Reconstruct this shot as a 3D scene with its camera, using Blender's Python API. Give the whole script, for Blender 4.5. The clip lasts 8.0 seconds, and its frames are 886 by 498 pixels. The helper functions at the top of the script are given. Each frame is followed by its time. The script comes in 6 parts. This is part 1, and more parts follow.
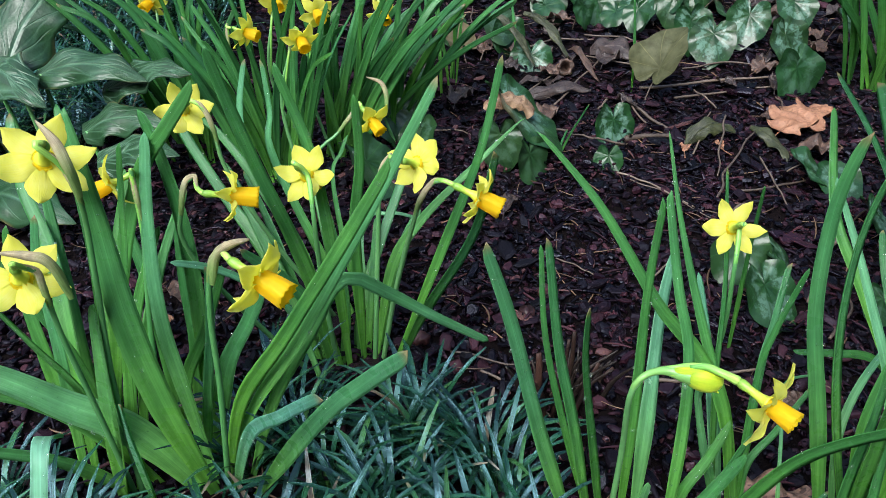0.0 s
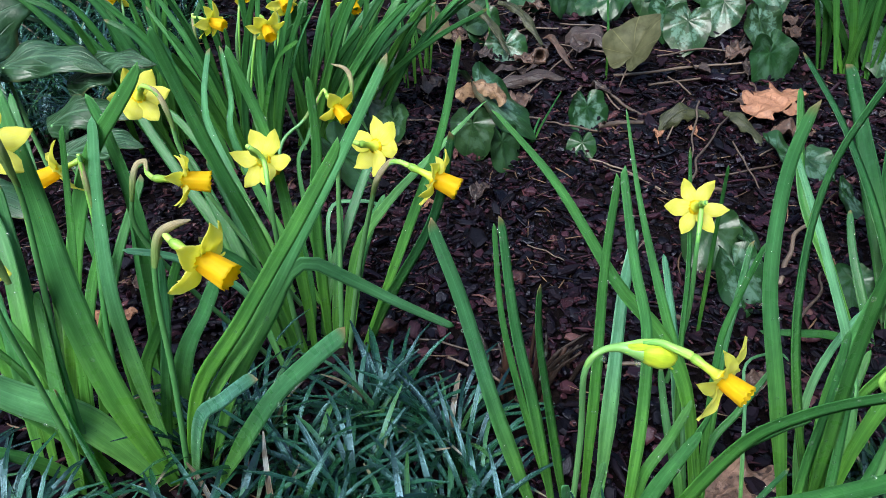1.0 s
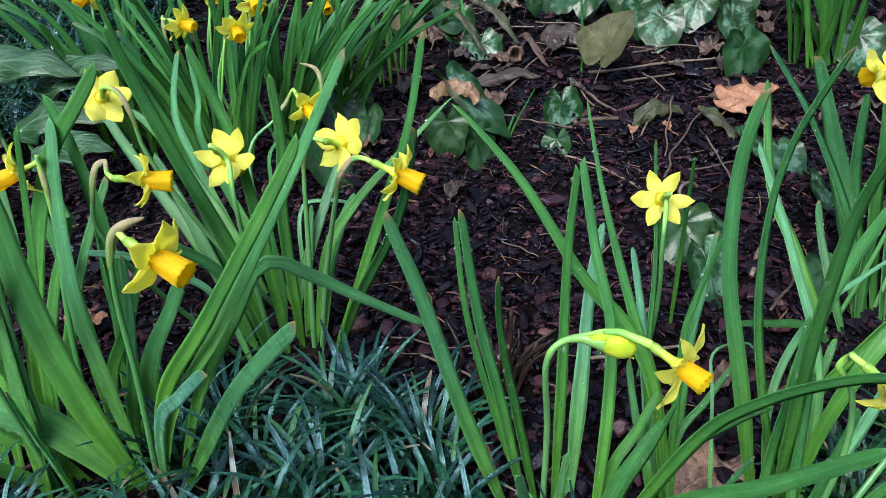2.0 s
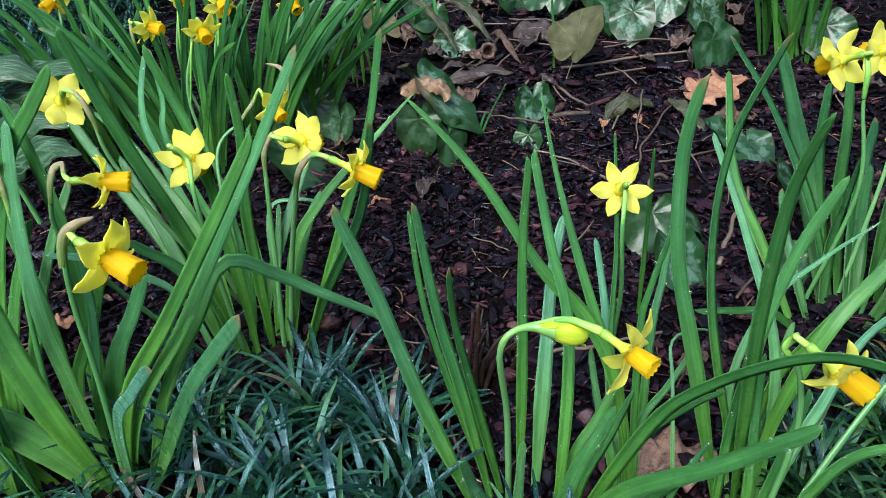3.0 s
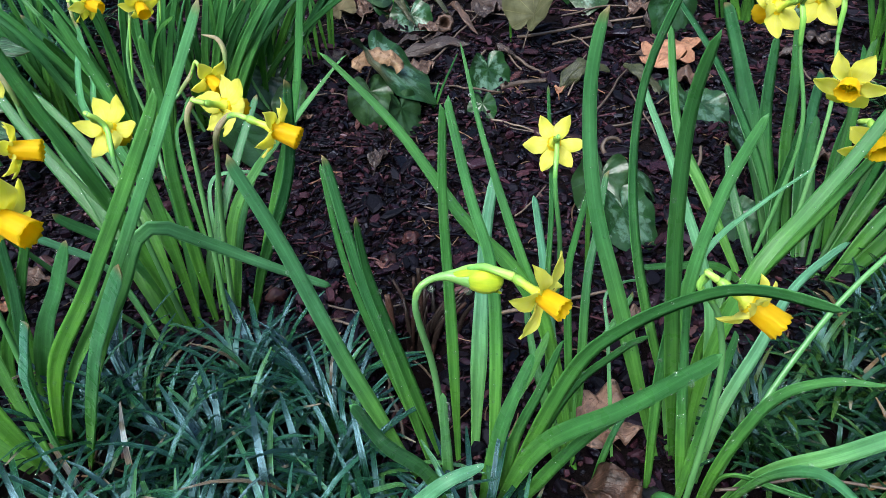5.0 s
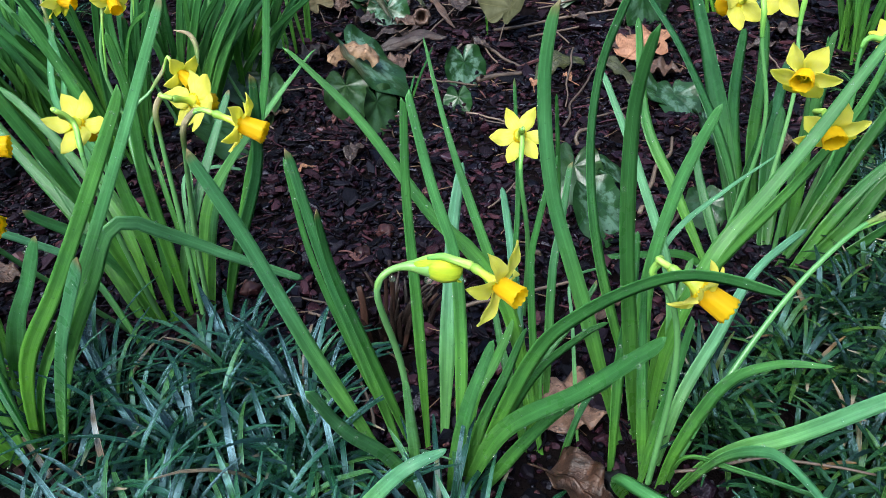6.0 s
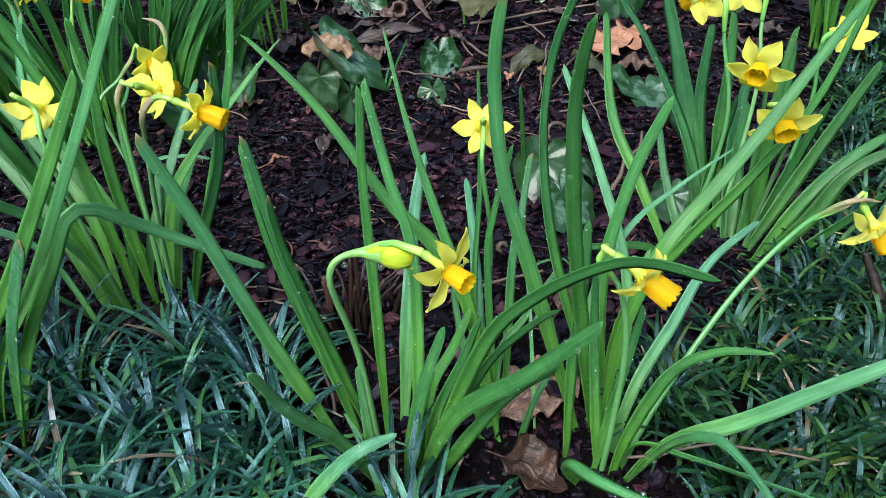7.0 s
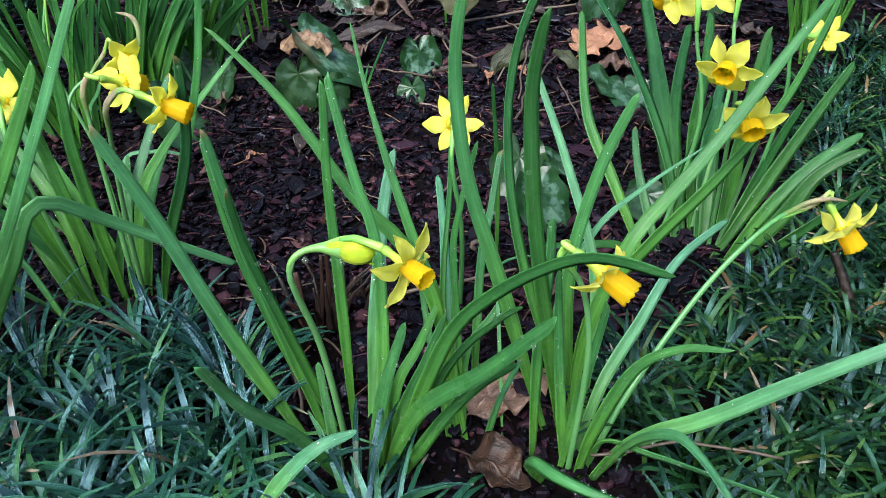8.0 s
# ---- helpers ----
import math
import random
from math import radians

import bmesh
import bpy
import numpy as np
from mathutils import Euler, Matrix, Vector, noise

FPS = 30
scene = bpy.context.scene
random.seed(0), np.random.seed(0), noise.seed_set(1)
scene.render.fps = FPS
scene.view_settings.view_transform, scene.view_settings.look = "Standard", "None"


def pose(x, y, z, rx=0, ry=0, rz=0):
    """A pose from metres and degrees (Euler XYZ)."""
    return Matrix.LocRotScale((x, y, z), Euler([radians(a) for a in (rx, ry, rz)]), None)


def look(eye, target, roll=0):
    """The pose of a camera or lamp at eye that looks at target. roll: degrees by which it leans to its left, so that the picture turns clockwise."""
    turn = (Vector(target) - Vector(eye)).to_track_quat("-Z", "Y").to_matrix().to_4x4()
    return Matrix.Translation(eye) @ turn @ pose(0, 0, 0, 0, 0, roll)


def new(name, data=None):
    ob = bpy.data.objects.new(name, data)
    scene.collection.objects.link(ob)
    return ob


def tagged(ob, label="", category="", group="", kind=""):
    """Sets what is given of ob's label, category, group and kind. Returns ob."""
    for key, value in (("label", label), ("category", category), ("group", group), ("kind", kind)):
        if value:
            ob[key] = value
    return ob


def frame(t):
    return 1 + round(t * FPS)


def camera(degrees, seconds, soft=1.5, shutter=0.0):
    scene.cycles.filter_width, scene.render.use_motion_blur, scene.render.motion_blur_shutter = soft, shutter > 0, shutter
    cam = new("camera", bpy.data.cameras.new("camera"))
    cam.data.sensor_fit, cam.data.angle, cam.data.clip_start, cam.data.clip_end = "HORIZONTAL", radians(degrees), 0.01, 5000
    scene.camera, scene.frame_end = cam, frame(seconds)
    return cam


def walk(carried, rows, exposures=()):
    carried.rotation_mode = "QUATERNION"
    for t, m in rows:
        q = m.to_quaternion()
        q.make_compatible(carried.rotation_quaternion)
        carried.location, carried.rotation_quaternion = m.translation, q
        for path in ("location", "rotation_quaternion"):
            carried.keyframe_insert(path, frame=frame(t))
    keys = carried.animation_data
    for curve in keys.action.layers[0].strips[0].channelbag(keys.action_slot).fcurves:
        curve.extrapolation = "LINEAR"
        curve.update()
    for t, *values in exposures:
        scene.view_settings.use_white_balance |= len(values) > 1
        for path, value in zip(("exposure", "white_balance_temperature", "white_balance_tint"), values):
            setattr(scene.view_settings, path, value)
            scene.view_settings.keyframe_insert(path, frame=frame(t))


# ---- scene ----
# the camera: one lens, a slow sidelong drift over the flower bed
cam = camera(64.8, 8.0, soft=0.78)
PATH = [
    (0, (0.12, 0.131, 0.404), (0.029, 1.802, -0.691), -1.4),
    (0.5, (0.129, 0.132, 0.398), (0.051, 1.801, -0.7), -1.5),
    (1, (0.14, 0.132, 0.392), (0.076, 1.8, -0.709), -1.8),
    (1.5, (0.148, 0.131, 0.39), (0.098, 1.801, -0.71), -2.1),
    (1.7, (0.150, 0.131, 0.389), (0.110, 1.802, -0.709), -2.1),
    (2.8, (0.170, 0.128, 0.384), (0.158, 1.801, -0.711), -2.9),
    (3, (0.173, 0.126, 0.385), (0.169, 1.798, -0.712), -3.1),
    (3.5, (0.182, 0.123, 0.382), (0.192, 1.794, -0.717), -3.5),
    (4, (0.189, 0.122, 0.378), (0.208, 1.787, -0.73), -3.9),
    (4.5, (0.197, 0.122, 0.369), (0.222, 1.778, -0.752), -4.6),
    (4.7, (0.202, 0.122, 0.365), (0.224, 1.776, -0.759), -4.7),
    (5.8, (0.222, 0.114, 0.362), (0.266, 1.757, -0.777), -4.9),
    (6, (0.223, 0.113, 0.365), (0.276, 1.752, -0.779), -4.8),
    (6.5, (0.233, 0.108, 0.365), (0.302, 1.742, -0.786), -4.2),
    (7, (0.24, 0.106, 0.363), (0.327, 1.735, -0.795), -3.7),
    (7.5, (0.247, 0.105, 0.361), (0.348, 1.73, -0.8), -3.3),
    (8, (0.254, 0.105, 0.359), (0.369, 1.732, -0.798), -2.8),
]
EXPOSURE, SKY_STRENGTH, SUN_STRENGTH = 0.97, 0.185, 2.7
walk(cam, [(t, look(eye, target, roll)) for t, eye, target, roll in PATH], exposures=[(0.0, EXPOSURE), (4.0, EXPOSURE + 0.03), (8.0, EXPOSURE + 0.12)])


# ---- world and light: a bright overcast sky after rain ----
world = bpy.data.worlds.new("overcast_sky")
scene.world = world
world.use_nodes = True
wn = world.node_tree
sky = wn.nodes.new("ShaderNodeTexSky")
sky.sky_type, sky.sun_disc = "NISHITA", False
sky.sun_elevation, sky.sun_rotation = radians(52), radians(208)
sky.air_density, sky.dust_density, sky.ozone_density = 1.0, 2.5, 1.0
wn.links.new(sky.outputs[0], wn.nodes["Background"].inputs[0])
wn.nodes["Background"].inputs[1].default_value = SKY_STRENGTH

sun = new("overcast_sun", bpy.data.lights.new("overcast_sun", "SUN"))
sun.data.energy, sun.data.angle, sun.data.color = SUN_STRENGTH, radians(34), (0.90, 0.97, 1.0)
sun.matrix_basis = look((-0.5, -0.8, 1.9), (0.2, 0.5, 0))


# ---- materials ----
class Mat:
    """A small node-tree builder round one Principled shader."""

    def __init__(self, name, rough=0.5, spec=0.5, coat=0.0, coat_rough=0.1):
        self.m = bpy.data.materials.new(name)
        self.m.use_nodes = True
        self.t = self.m.node_tree
        self.b = self.t.nodes["Principled BSDF"]
        self.b.inputs["Roughness"].default_value = rough
        self.b.inputs["Specular IOR Level"].default_value = spec
        self.b.inputs["Coat Weight"].default_value = coat
        self.b.inputs["Coat Roughness"].default_value = coat_rough

    def node(self, kind, **settings):
        n = self.t.nodes.new(kind)
        for key, value in settings.items():
            n.inputs[key].default_value = value
        return n

    def link(self, a, b):
        self.t.links.new(a, b)

    def coords(self, which="Object"):
        return self.t.nodes.new("ShaderNodeTexCoord").outputs[which]

    def scaled(self, vec, s):
        n = self.node("ShaderNodeMapping")
        n.inputs["Scale"].default_value = s
        self.link(vec, n.inputs["Vector"])
        return n.outputs[0]

    def noise(self, vec, scale, detail=4.0, rough=0.55):
        n = self.node("ShaderNodeTexNoise", Scale=scale, Detail=detail, Roughness=rough)
        self.link(vec, n.inputs["Vector"])
        return n.outputs["Fac"]

    def ramp(self, fac, *stops):
        n = self.t.nodes.new("ShaderNodeValToRGB")
        e = n.color_ramp.elements
        while len(e) < len(stops):
            e.new(0.5)
        for el, (p, c) in zip(e, stops):
            el.position = p
            el.color = (*c, 1) if len(c) == 3 else c
        self.link(fac, n.inputs[0])
        return n.outputs[0]

    def mix(self, fac, a, b, blend="MIX"):
        n = self.t.nodes.new("ShaderNodeMix")
        n.data_type, n.blend_type = "RGBA", blend
        for sock, val in ((n.inputs[0], fac), (n.inputs[6], a), (n.inputs[7], b)):
            if isinstance(val, (int, float)):
                sock.default_value = val
            elif isinstance(val, tuple):
                sock.default_value = (*val, 1)
            else:
                self.link(val, sock)
        return n.outputs[2]

    def math(self, op, a, b=0.0):
        n = self.t.nodes.new("ShaderNodeMath")
        n.operation = op
        for sock, val in ((n.inputs[0], a), (n.inputs[1], b)):
            if isinstance(val, (int, float)):
                sock.default_value = val
            else:
                self.link(val, sock)
        return n.outputs[0]

    def split(self, vec):
        n = self.t.nodes.new("ShaderNodeSeparateXYZ")
        self.link(vec, n.inputs[0])
        return n.outputs

    def colour(self, c):
        if isinstance(c, tuple):
            self.b.inputs["Base Color"].default_value = (*c, 1)
        else:
            self.link(c, self.b.inputs["Base Color"])
        return self

    def bump(self, height, strength=0.4, distance=0.001):
        n = self.node("ShaderNodeBump", Strength=strength, Distance=distance)
        self.link(height, n.inputs["Height"])
        self.link(n.outputs[0], self.b.inputs["Normal"])
        return self

    def thin(self, c, amount):
        """Light that passes through a thin leaf or petal."""
        tr = self.t.nodes.new("ShaderNodeBsdfTranslucent")
        if isinstance(c, tuple):
            tr.inputs[0].default_value = (*c, 1)
        else:
            self.link(c, tr.inputs[0])
        mx = self.node("ShaderNodeMixShader", Fac=amount)
        self.link(self.b.outputs[0], mx.inputs[1])
        self.link(tr.outputs[0], mx.inputs[2])
        self.link(mx.outputs[0], self.t.nodes["Material Output"].inputs[0])
        return self

    def rand(self):
        return self.t.nodes.new("ShaderNodeObjectInfo").outputs["Random"]

    def island(self):
        return self.t.nodes.new("ShaderNodeNewGeometry").outputs["Random Per Island"]


def daffodil_leaf_material():
    """Strap leaf: yellow-green at the foot, grey-green and waxy above, wet in patches."""
    k = Mat("daffodil_leaf", rough=0.36, spec=0.27, coat=0.08, coat_rough=0.10)
    uv, ob = k.coords("UV"), k.coords("Object")
    u, v, _ = k.split(uv)
    # tone is set leaf by leaf; brightly lit leaves have that light in it
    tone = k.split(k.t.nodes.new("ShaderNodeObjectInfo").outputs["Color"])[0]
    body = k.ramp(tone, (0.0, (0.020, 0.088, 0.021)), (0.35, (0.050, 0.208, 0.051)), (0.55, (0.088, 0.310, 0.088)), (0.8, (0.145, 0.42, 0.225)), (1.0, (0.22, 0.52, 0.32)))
    # each leaf leans to yellow-green or to grey-green
    lean = k.rand()
    body = k.mix(k.ramp(lean, (0.05, (0.4, 0.4, 0.4)), (0.35, (0, 0, 0))), body, k.mix(1.0, body, (1.35, 1.10, 0.50), "MULTIPLY"))
    body = k.mix(k.ramp(lean, (0.70, (0, 0, 0)), (0.95, (0.5, 0.5, 0.5))), body, k.mix(1.0, body, (1.0, 1.0, 1.8), "MULTIPLY"))
    # the waxy bloom grows towards the tip
    bloom = k.math("MULTIPLY", k.ramp(v, (0.35, (0, 0, 0)), (0.85, (1, 1, 1))), k.ramp(k.noise(ob, 26, 3), (0.3, (0.1, 0.1, 0.1)), (0.7, (0.6, 0.6, 0.6))))
    body = k.mix(bloom, body, k.mix(1.0, body, (1.05, 1.0, 1.35), "MULTIPLY"))
    low = k.math("MULTIPLY", k.ramp(v, (0.0, (1, 1, 1)), (0.30, (0.75, 0.75, 0.75)), (0.62, (0, 0, 0))), k.ramp(tone, (0.2, (0.25, 0.25, 0.25)), (0.5, (1, 1, 1))))
    body = k.mix(k.math("MULTIPLY", low, 0.65), body, (0.158, 0.40, 0.027))
    blot = k.noise(ob, 45, 3)
    body = k.mix(k.ramp(blot, (0.35, (0, 0, 0)), (0.75, (0.40, 0.40, 0.40))), body, (0.022, 0.15, 0.045))
    veins = k.noise(k.scaled(uv, (24, 0.7, 1)), 1.0, 2)
    body = k.mix(1.0, body, k.ramp(veins, (0.3, (0.84, 0.86, 0.85)), (0.7, (1.14, 1.12, 1.16))), "MULTIPLY")
    long_blots = k.ramp(k.noise(k.scaled(uv, (2.0, 7, 1)), 1.0, 4), (0.35, (0.74, 0.77, 0.75)), (0.7, (1.25, 1.2, 1.2)))
    body = k.mix(1.0, body, long_blots, "MULTIPLY")
    # the pale channel down the middle; edge shine painted as a pale margin
    off = k.math("ABSOLUTE", k.math("SUBTRACT", u, 0.5))
    body = k.mix(1.0, body, k.ramp(off, (0.0, (1.22, 1.18, 1.25)), (0.14, (1, 1, 1)), (0.41, (0.95, 0.96, 0.95)), (0.49, (1.45, 1.3, 1.45))), "MULTIPLY")
    # a scorched, dry tip
    tip = k.ramp(v, (0.972, (0, 0, 0)), (1.0, (1, 1, 1)))
    tip = k.math("MULTIPLY", tip, k.ramp(k.rand(), (0.62, (0, 0, 0)), (0.66, (0.9, 0.9, 0.9))))
    body = k.mix(tip, body, (0.28, 0.17, 0.09))
    relief = k.math("ADD", k.noise(k.scaled(uv, (22, 1.2, 1)), 1.0, 2), k.math("MULTIPLY", k.noise(ob, 150, 3), 0.9))
    k.colour(body).bump(relief, 0.42, 0.0008)
    rough = k.ramp(k.noise(ob, 90, 3), (0.35, (0.20, 0.20, 0.20)), (0.65, (0.46, 0.46, 0.46)))
    k.link(rough, k.b.inputs["Roughness"])
    return k.thin(k.mix(1.0, body, (1.4, 1.55, 0.5), "MULTIPLY"), 0.38).m


def plain_material(name, dark, light, scale, rough, spec=0.5, coat=0.0, bump=0.4, by="object", thin=0.0, depth=0.0008):
    """Two tones of one matter, mottled, with a random tone for each piece."""
    k = Mat(name, rough=rough, spec=spec, coat=coat)
    ob = k.coords("Object")
    n = k.noise(ob, scale, 5)
    pick = k.rand() if by == "object" else k.island()
    f = k.math("ADD", k.math("MULTIPLY", n, 0.55), k.math("MULTIPLY", pick, 0.6))
    c = k.ramp(f, (0.2, dark), (0.9, light))
    k.colour(c).bump(k.noise(ob, scale * 3, 4), bump, depth)
    return (k.thin(c, thin) if thin else k).m


def mulch_material(name, by, tint=(1.0, 1.0, 1.0)):
    """Wet bark: slate black to reddish brown, piece by piece, with a film of water on some of it."""
    k = Mat(name, rough=0.5, spec=0.22)
    # sky blue of the wet highlights, painted in by tinting the reflection
    k.b.inputs["Specular Tint"].default_value = (0.74, 0.78, 1.0, 1)
    ob = k.coords("Object")
    pick = k.rand() if by == "object" else k.island()
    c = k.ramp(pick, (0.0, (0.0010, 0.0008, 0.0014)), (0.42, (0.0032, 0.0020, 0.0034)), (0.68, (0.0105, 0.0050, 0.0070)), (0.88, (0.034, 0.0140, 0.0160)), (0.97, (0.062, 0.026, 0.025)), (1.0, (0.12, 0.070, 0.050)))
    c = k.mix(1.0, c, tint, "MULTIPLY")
    grain = k.noise(ob, 260, 4)
    c = k.mix(grain, k.mix(1.0, c, (0.45, 0.45, 0.45), "MULTIPLY"), k.mix(1.0, c, (1.5, 1.45, 1.45), "MULTIPLY"))
    k.colour(c).bump(k.math("ADD", k.noise(ob, 420, 4), k.noise(ob, 130, 3)), 0.55, 0.0014)
    glint = k.math("ADD", k.math("MULTIPLY", k.noise(ob, 70, 2), 0.5), k.math("MULTIPLY", k.math("FRACT", k.math("MULTIPLY", pick, 7.3)), 0.5))
    wet = k.ramp(glint, (0.32, (0.18, 0.18, 0.18)), (0.58, (0.62, 0.62, 0.62)))
    k.link(wet, k.b.inputs["Roughness"])
    return k.m


def soil_material():
    k = Mat("wet_soil", rough=0.8, spec=0.04)
    ob = k.coords("Object")
    c = k.ramp(k.noise(ob, 70, 6, 0.7), (0.3, (0.0018, 0.0014, 0.0015)), (0.6, (0.0045, 0.003, 0.0032)), (0.8, (0.009, 0.0052, 0.005)))
    big = k.noise(ob, 3, 3)
    c = k.mix(k.math("MULTIPLY", big, 0.5), c, (0.012, 0.008, 0.009))
    k.colour(c).bump(k.noise(ob, 220, 6, 0.7), 1.0, 0.004)
    return k.m


def mondo_material(name="mondo_grass_blade", shine=0.78, tint=(0.85, 0.88, 0.92), dry=0.96):
    """Dark leathery blade with fine raised lines; past dry, a blade ends in a bleached tip."""
    k = Mat(name, rough=0.28, spec=shine, coat=0.05, coat_rough=0.08)
    # the blue of the mirrored sky is put into the reflection tint
    k.b.inputs["Specular Tint"].default_value = (0.42, 0.78, 1.0, 1)
    uv = k.coords("UV")
    u, v, _ = k.split(uv)
    pick = k.island()
    c = k.ramp(pick, (0.0, (0.0016, 0.010, 0.005)), (0.4, (0.005, 0.030, 0.013)), (0.8, (0.013, 0.066, 0.028)), (0.985, (0.040, 0.12, 0.03)), (0.992, (0.10, 0.075, 0.045)), (1.0, (0.16, 0.12, 0.08)))
    # pale ribs and midrib; highlights on ribs and edges painted in with them
    line = k.ramp(k.noise(k.scaled(uv, (13, 0.4, 1)), 1.0, 2), (0.38, (0.5, 0.5, 0.5)), (0.64, (1.8, 1.75, 1.7)))
    rim = k.ramp(k.math("ABSOLUTE", k.math("SUBTRACT", u, 0.5)), (0.0, (1.5, 1.45, 1.4)), (0.14, (1, 1, 1)), (0.40, (1, 1, 1)), (0.48, (2.2, 2.0, 2.0)))
    c = k.mix(1.0, k.mix(1.0, k.mix(1.0, c, tint, "MULTIPLY"), line, "MULTIPLY"), rim, "MULTIPLY")
    # yellower and paler in the heart of the tuft
    c = k.mix(k.ramp(v, (0.0, (0.7, 0.7, 0.7)), (0.35, (0, 0, 0))), c, (0.020, 0.060, 0.008))
    bleached = k.math("MULTIPLY", k.ramp(v, (0.86, (0, 0, 0)), (0.93, (1, 1, 1))), k.ramp(k.math("FRACT", k.math("MULTIPLY", pick, 13.7)), (dry, (0, 0, 0)), (dry + 0.02, (0.9, 0.9, 0.9))))
    c = k.mix(bleached, c, (0.26, 0.21, 0.15))
    k.colour(c).bump(k.noise(k.scaled(uv, (13, 0.6, 1)), 1.0, 2), 0.5, 0.0007)
    wet = k.ramp(k.noise(k.coords("Object"), 110, 2), (0.42, (0.12, 0.12, 0.12)), (0.58, (0.34, 0.34, 0.34)))
    k.link(wet, k.b.inputs["Roughness"])
    return k.m


def petal_material(name, deep, light, thin_colour, glow=0.42):
    k = Mat(name, rough=0.5, spec=0.35)
    k.b.inputs["Sheen Weight"].default_value = 0.1
    uv, ob = k.coords("UV"), k.coords("Object")
    u, v, _ = k.split(uv)
    streak = k.noise(k.scaled(uv, (22, 1.2, 1)), 1.0, 3)
    f = k.math("ADD", k.math("MULTIPLY", streak, 0.5), k.math("MULTIPLY", k.noise(ob, 130, 3), 0.5))
    c = k.ramp(f, (0.3, deep), (0.65, light))
    base = k.ramp(v, (0.0, (1, 1, 1)), (0.3, (0, 0, 0)))
    c = k.mix(k.math("MULTIPLY", base, 0.45), c, thin_colour)
    wrinkle = k.math("ADD", streak, k.math("MULTIPLY", k.noise(ob, 210, 4), 0.8))
    k.colour(c).bump(wrinkle, 0.6, 0.0009)
    return k.thin(c, glow).m


def spathe_material():
    """Papery dry sheath: buff, with brown streaks along it and a greyer, greener foot."""
    k = Mat("dry_spathe", rough=0.6, spec=0.3)
    uv, ob = k.coords("UV"), k.coords("Object")
    u, v, _ = k.split(uv)
    streak = k.noise(k.scaled(uv, (16, 1.6, 1)), 1.0, 4)
    c = k.ramp(streak, (0.3, (0.34, 0.26, 0.14)), (0.5, (0.54, 0.46, 0.28)), (0.68, (0.72, 0.67, 0.48)))
    blot = k.ramp(k.noise(ob, 160, 3), (0.45, (0, 0, 0)), (0.65, (0.5, 0.5, 0.5)))
    c = k.mix(blot, c, (0.24, 0.19, 0.15))
    foot = k.ramp(v, (0.0, (1, 1, 1)), (0.25, (0.9, 0.9, 0.9)), (0.6, (0, 0, 0)))
    c = k.mix(k.math("MULTIPLY", foot, 0.85), c, (0.16, 0.34, 0.07))
    k.colour(c).bump(k.math("ADD", streak, k.noise(ob, 400, 3)), 0.9, 0.0008)
    return k.thin(c, 0.4).m


def pale_sheath_material():
    """Fresh sheath: stem green at its foot, paler and yellower towards the flower."""
    k = Mat("pale_green_sheath", rough=0.4, spec=0.4)
    uv, ob = k.coords("UV"), k.coords("Object")
    u, v, _ = k.split(uv)
    c = k.ramp(v, (0.0, (0.10, 0.32, 0.07)), (0.45, (0.19, 0.44, 0.08)), (1.0, (0.38, 0.60, 0.12)))
    fine = k.noise(k.scaled(uv, (14, 2, 1)), 1.0, 3)
    c = k.mix(1.0, c, k.ramp(fine, (0.3, (0.75, 0.78, 0.75)), (0.7, (1.2, 1.2, 1.2))), "MULTIPLY")
    k.colour(c).bump(fine, 0.4, 0.0006)
    return k.m


def cyclamen_material(name="cyclamen_leaf", low=(0.005, 0.026, 0.008), high=(0.017, 0.058, 0.018), silver=(0.090, 0.172, 0.125), shine=0.33, rough=0.28):
    """Heart-shaped leaf: dark centre and rim, silver marbling in a ring between them."""
    k = Mat(name, rough=rough, spec=shine)
    uv, ob = k.coords("UV"), k.coords("Object")
    u, v, _ = k.split(uv)
    ragged = k.math("MULTIPLY", k.math("SUBTRACT", k.noise(ob, 150, 4, 0.6), 0.5), 1.15)
    r = k.math("ADD", v, ragged)
    ring = k.ramp(r, (0.30, (0, 0, 0)), (0.48, (1, 1, 1)), (0.58, (1, 1, 1)), (0.74, (0, 0, 0)))
    vein = k.ramp(k.math("ABSOLUTE", k.math("SINE", k.math("MULTIPLY", u, 28.0))), (0.05, (0.15, 0.15, 0.15)), (0.3, (1, 1, 1)))
    amount = k.math("MULTIPLY", k.math("MULTIPLY", ring, vein), k.split(k.t.nodes.new("ShaderNodeObjectInfo").outputs["Color"])[0])
    green = k.ramp(k.noise(ob, 60, 3), (0.3, low), (0.7, high))
    # some leaves bronzed, all paler along the veins
    green = k.mix(k.ramp(k.rand(), (0.55, (0, 0, 0)), (0.95, (0.7, 0.7, 0.7))), green, k.mix(1.0, green, (1.5, 0.95, 1.1), "MULTIPLY"))
    c = k.mix(amount, green, silver)
    ribs = k.ramp(k.math("ABSOLUTE", k.math("SINE", k.math("MULTIPLY", u, 28.0))), (0.0, (1.9, 1.8, 1.7)), (0.10, (1, 1, 1)))
    c = k.mix(1.0, c, ribs, "MULTIPLY")
    k.colour(c).bump(k.noise(ob, 120, 4), 0.5, 0.0015)
    return k.m


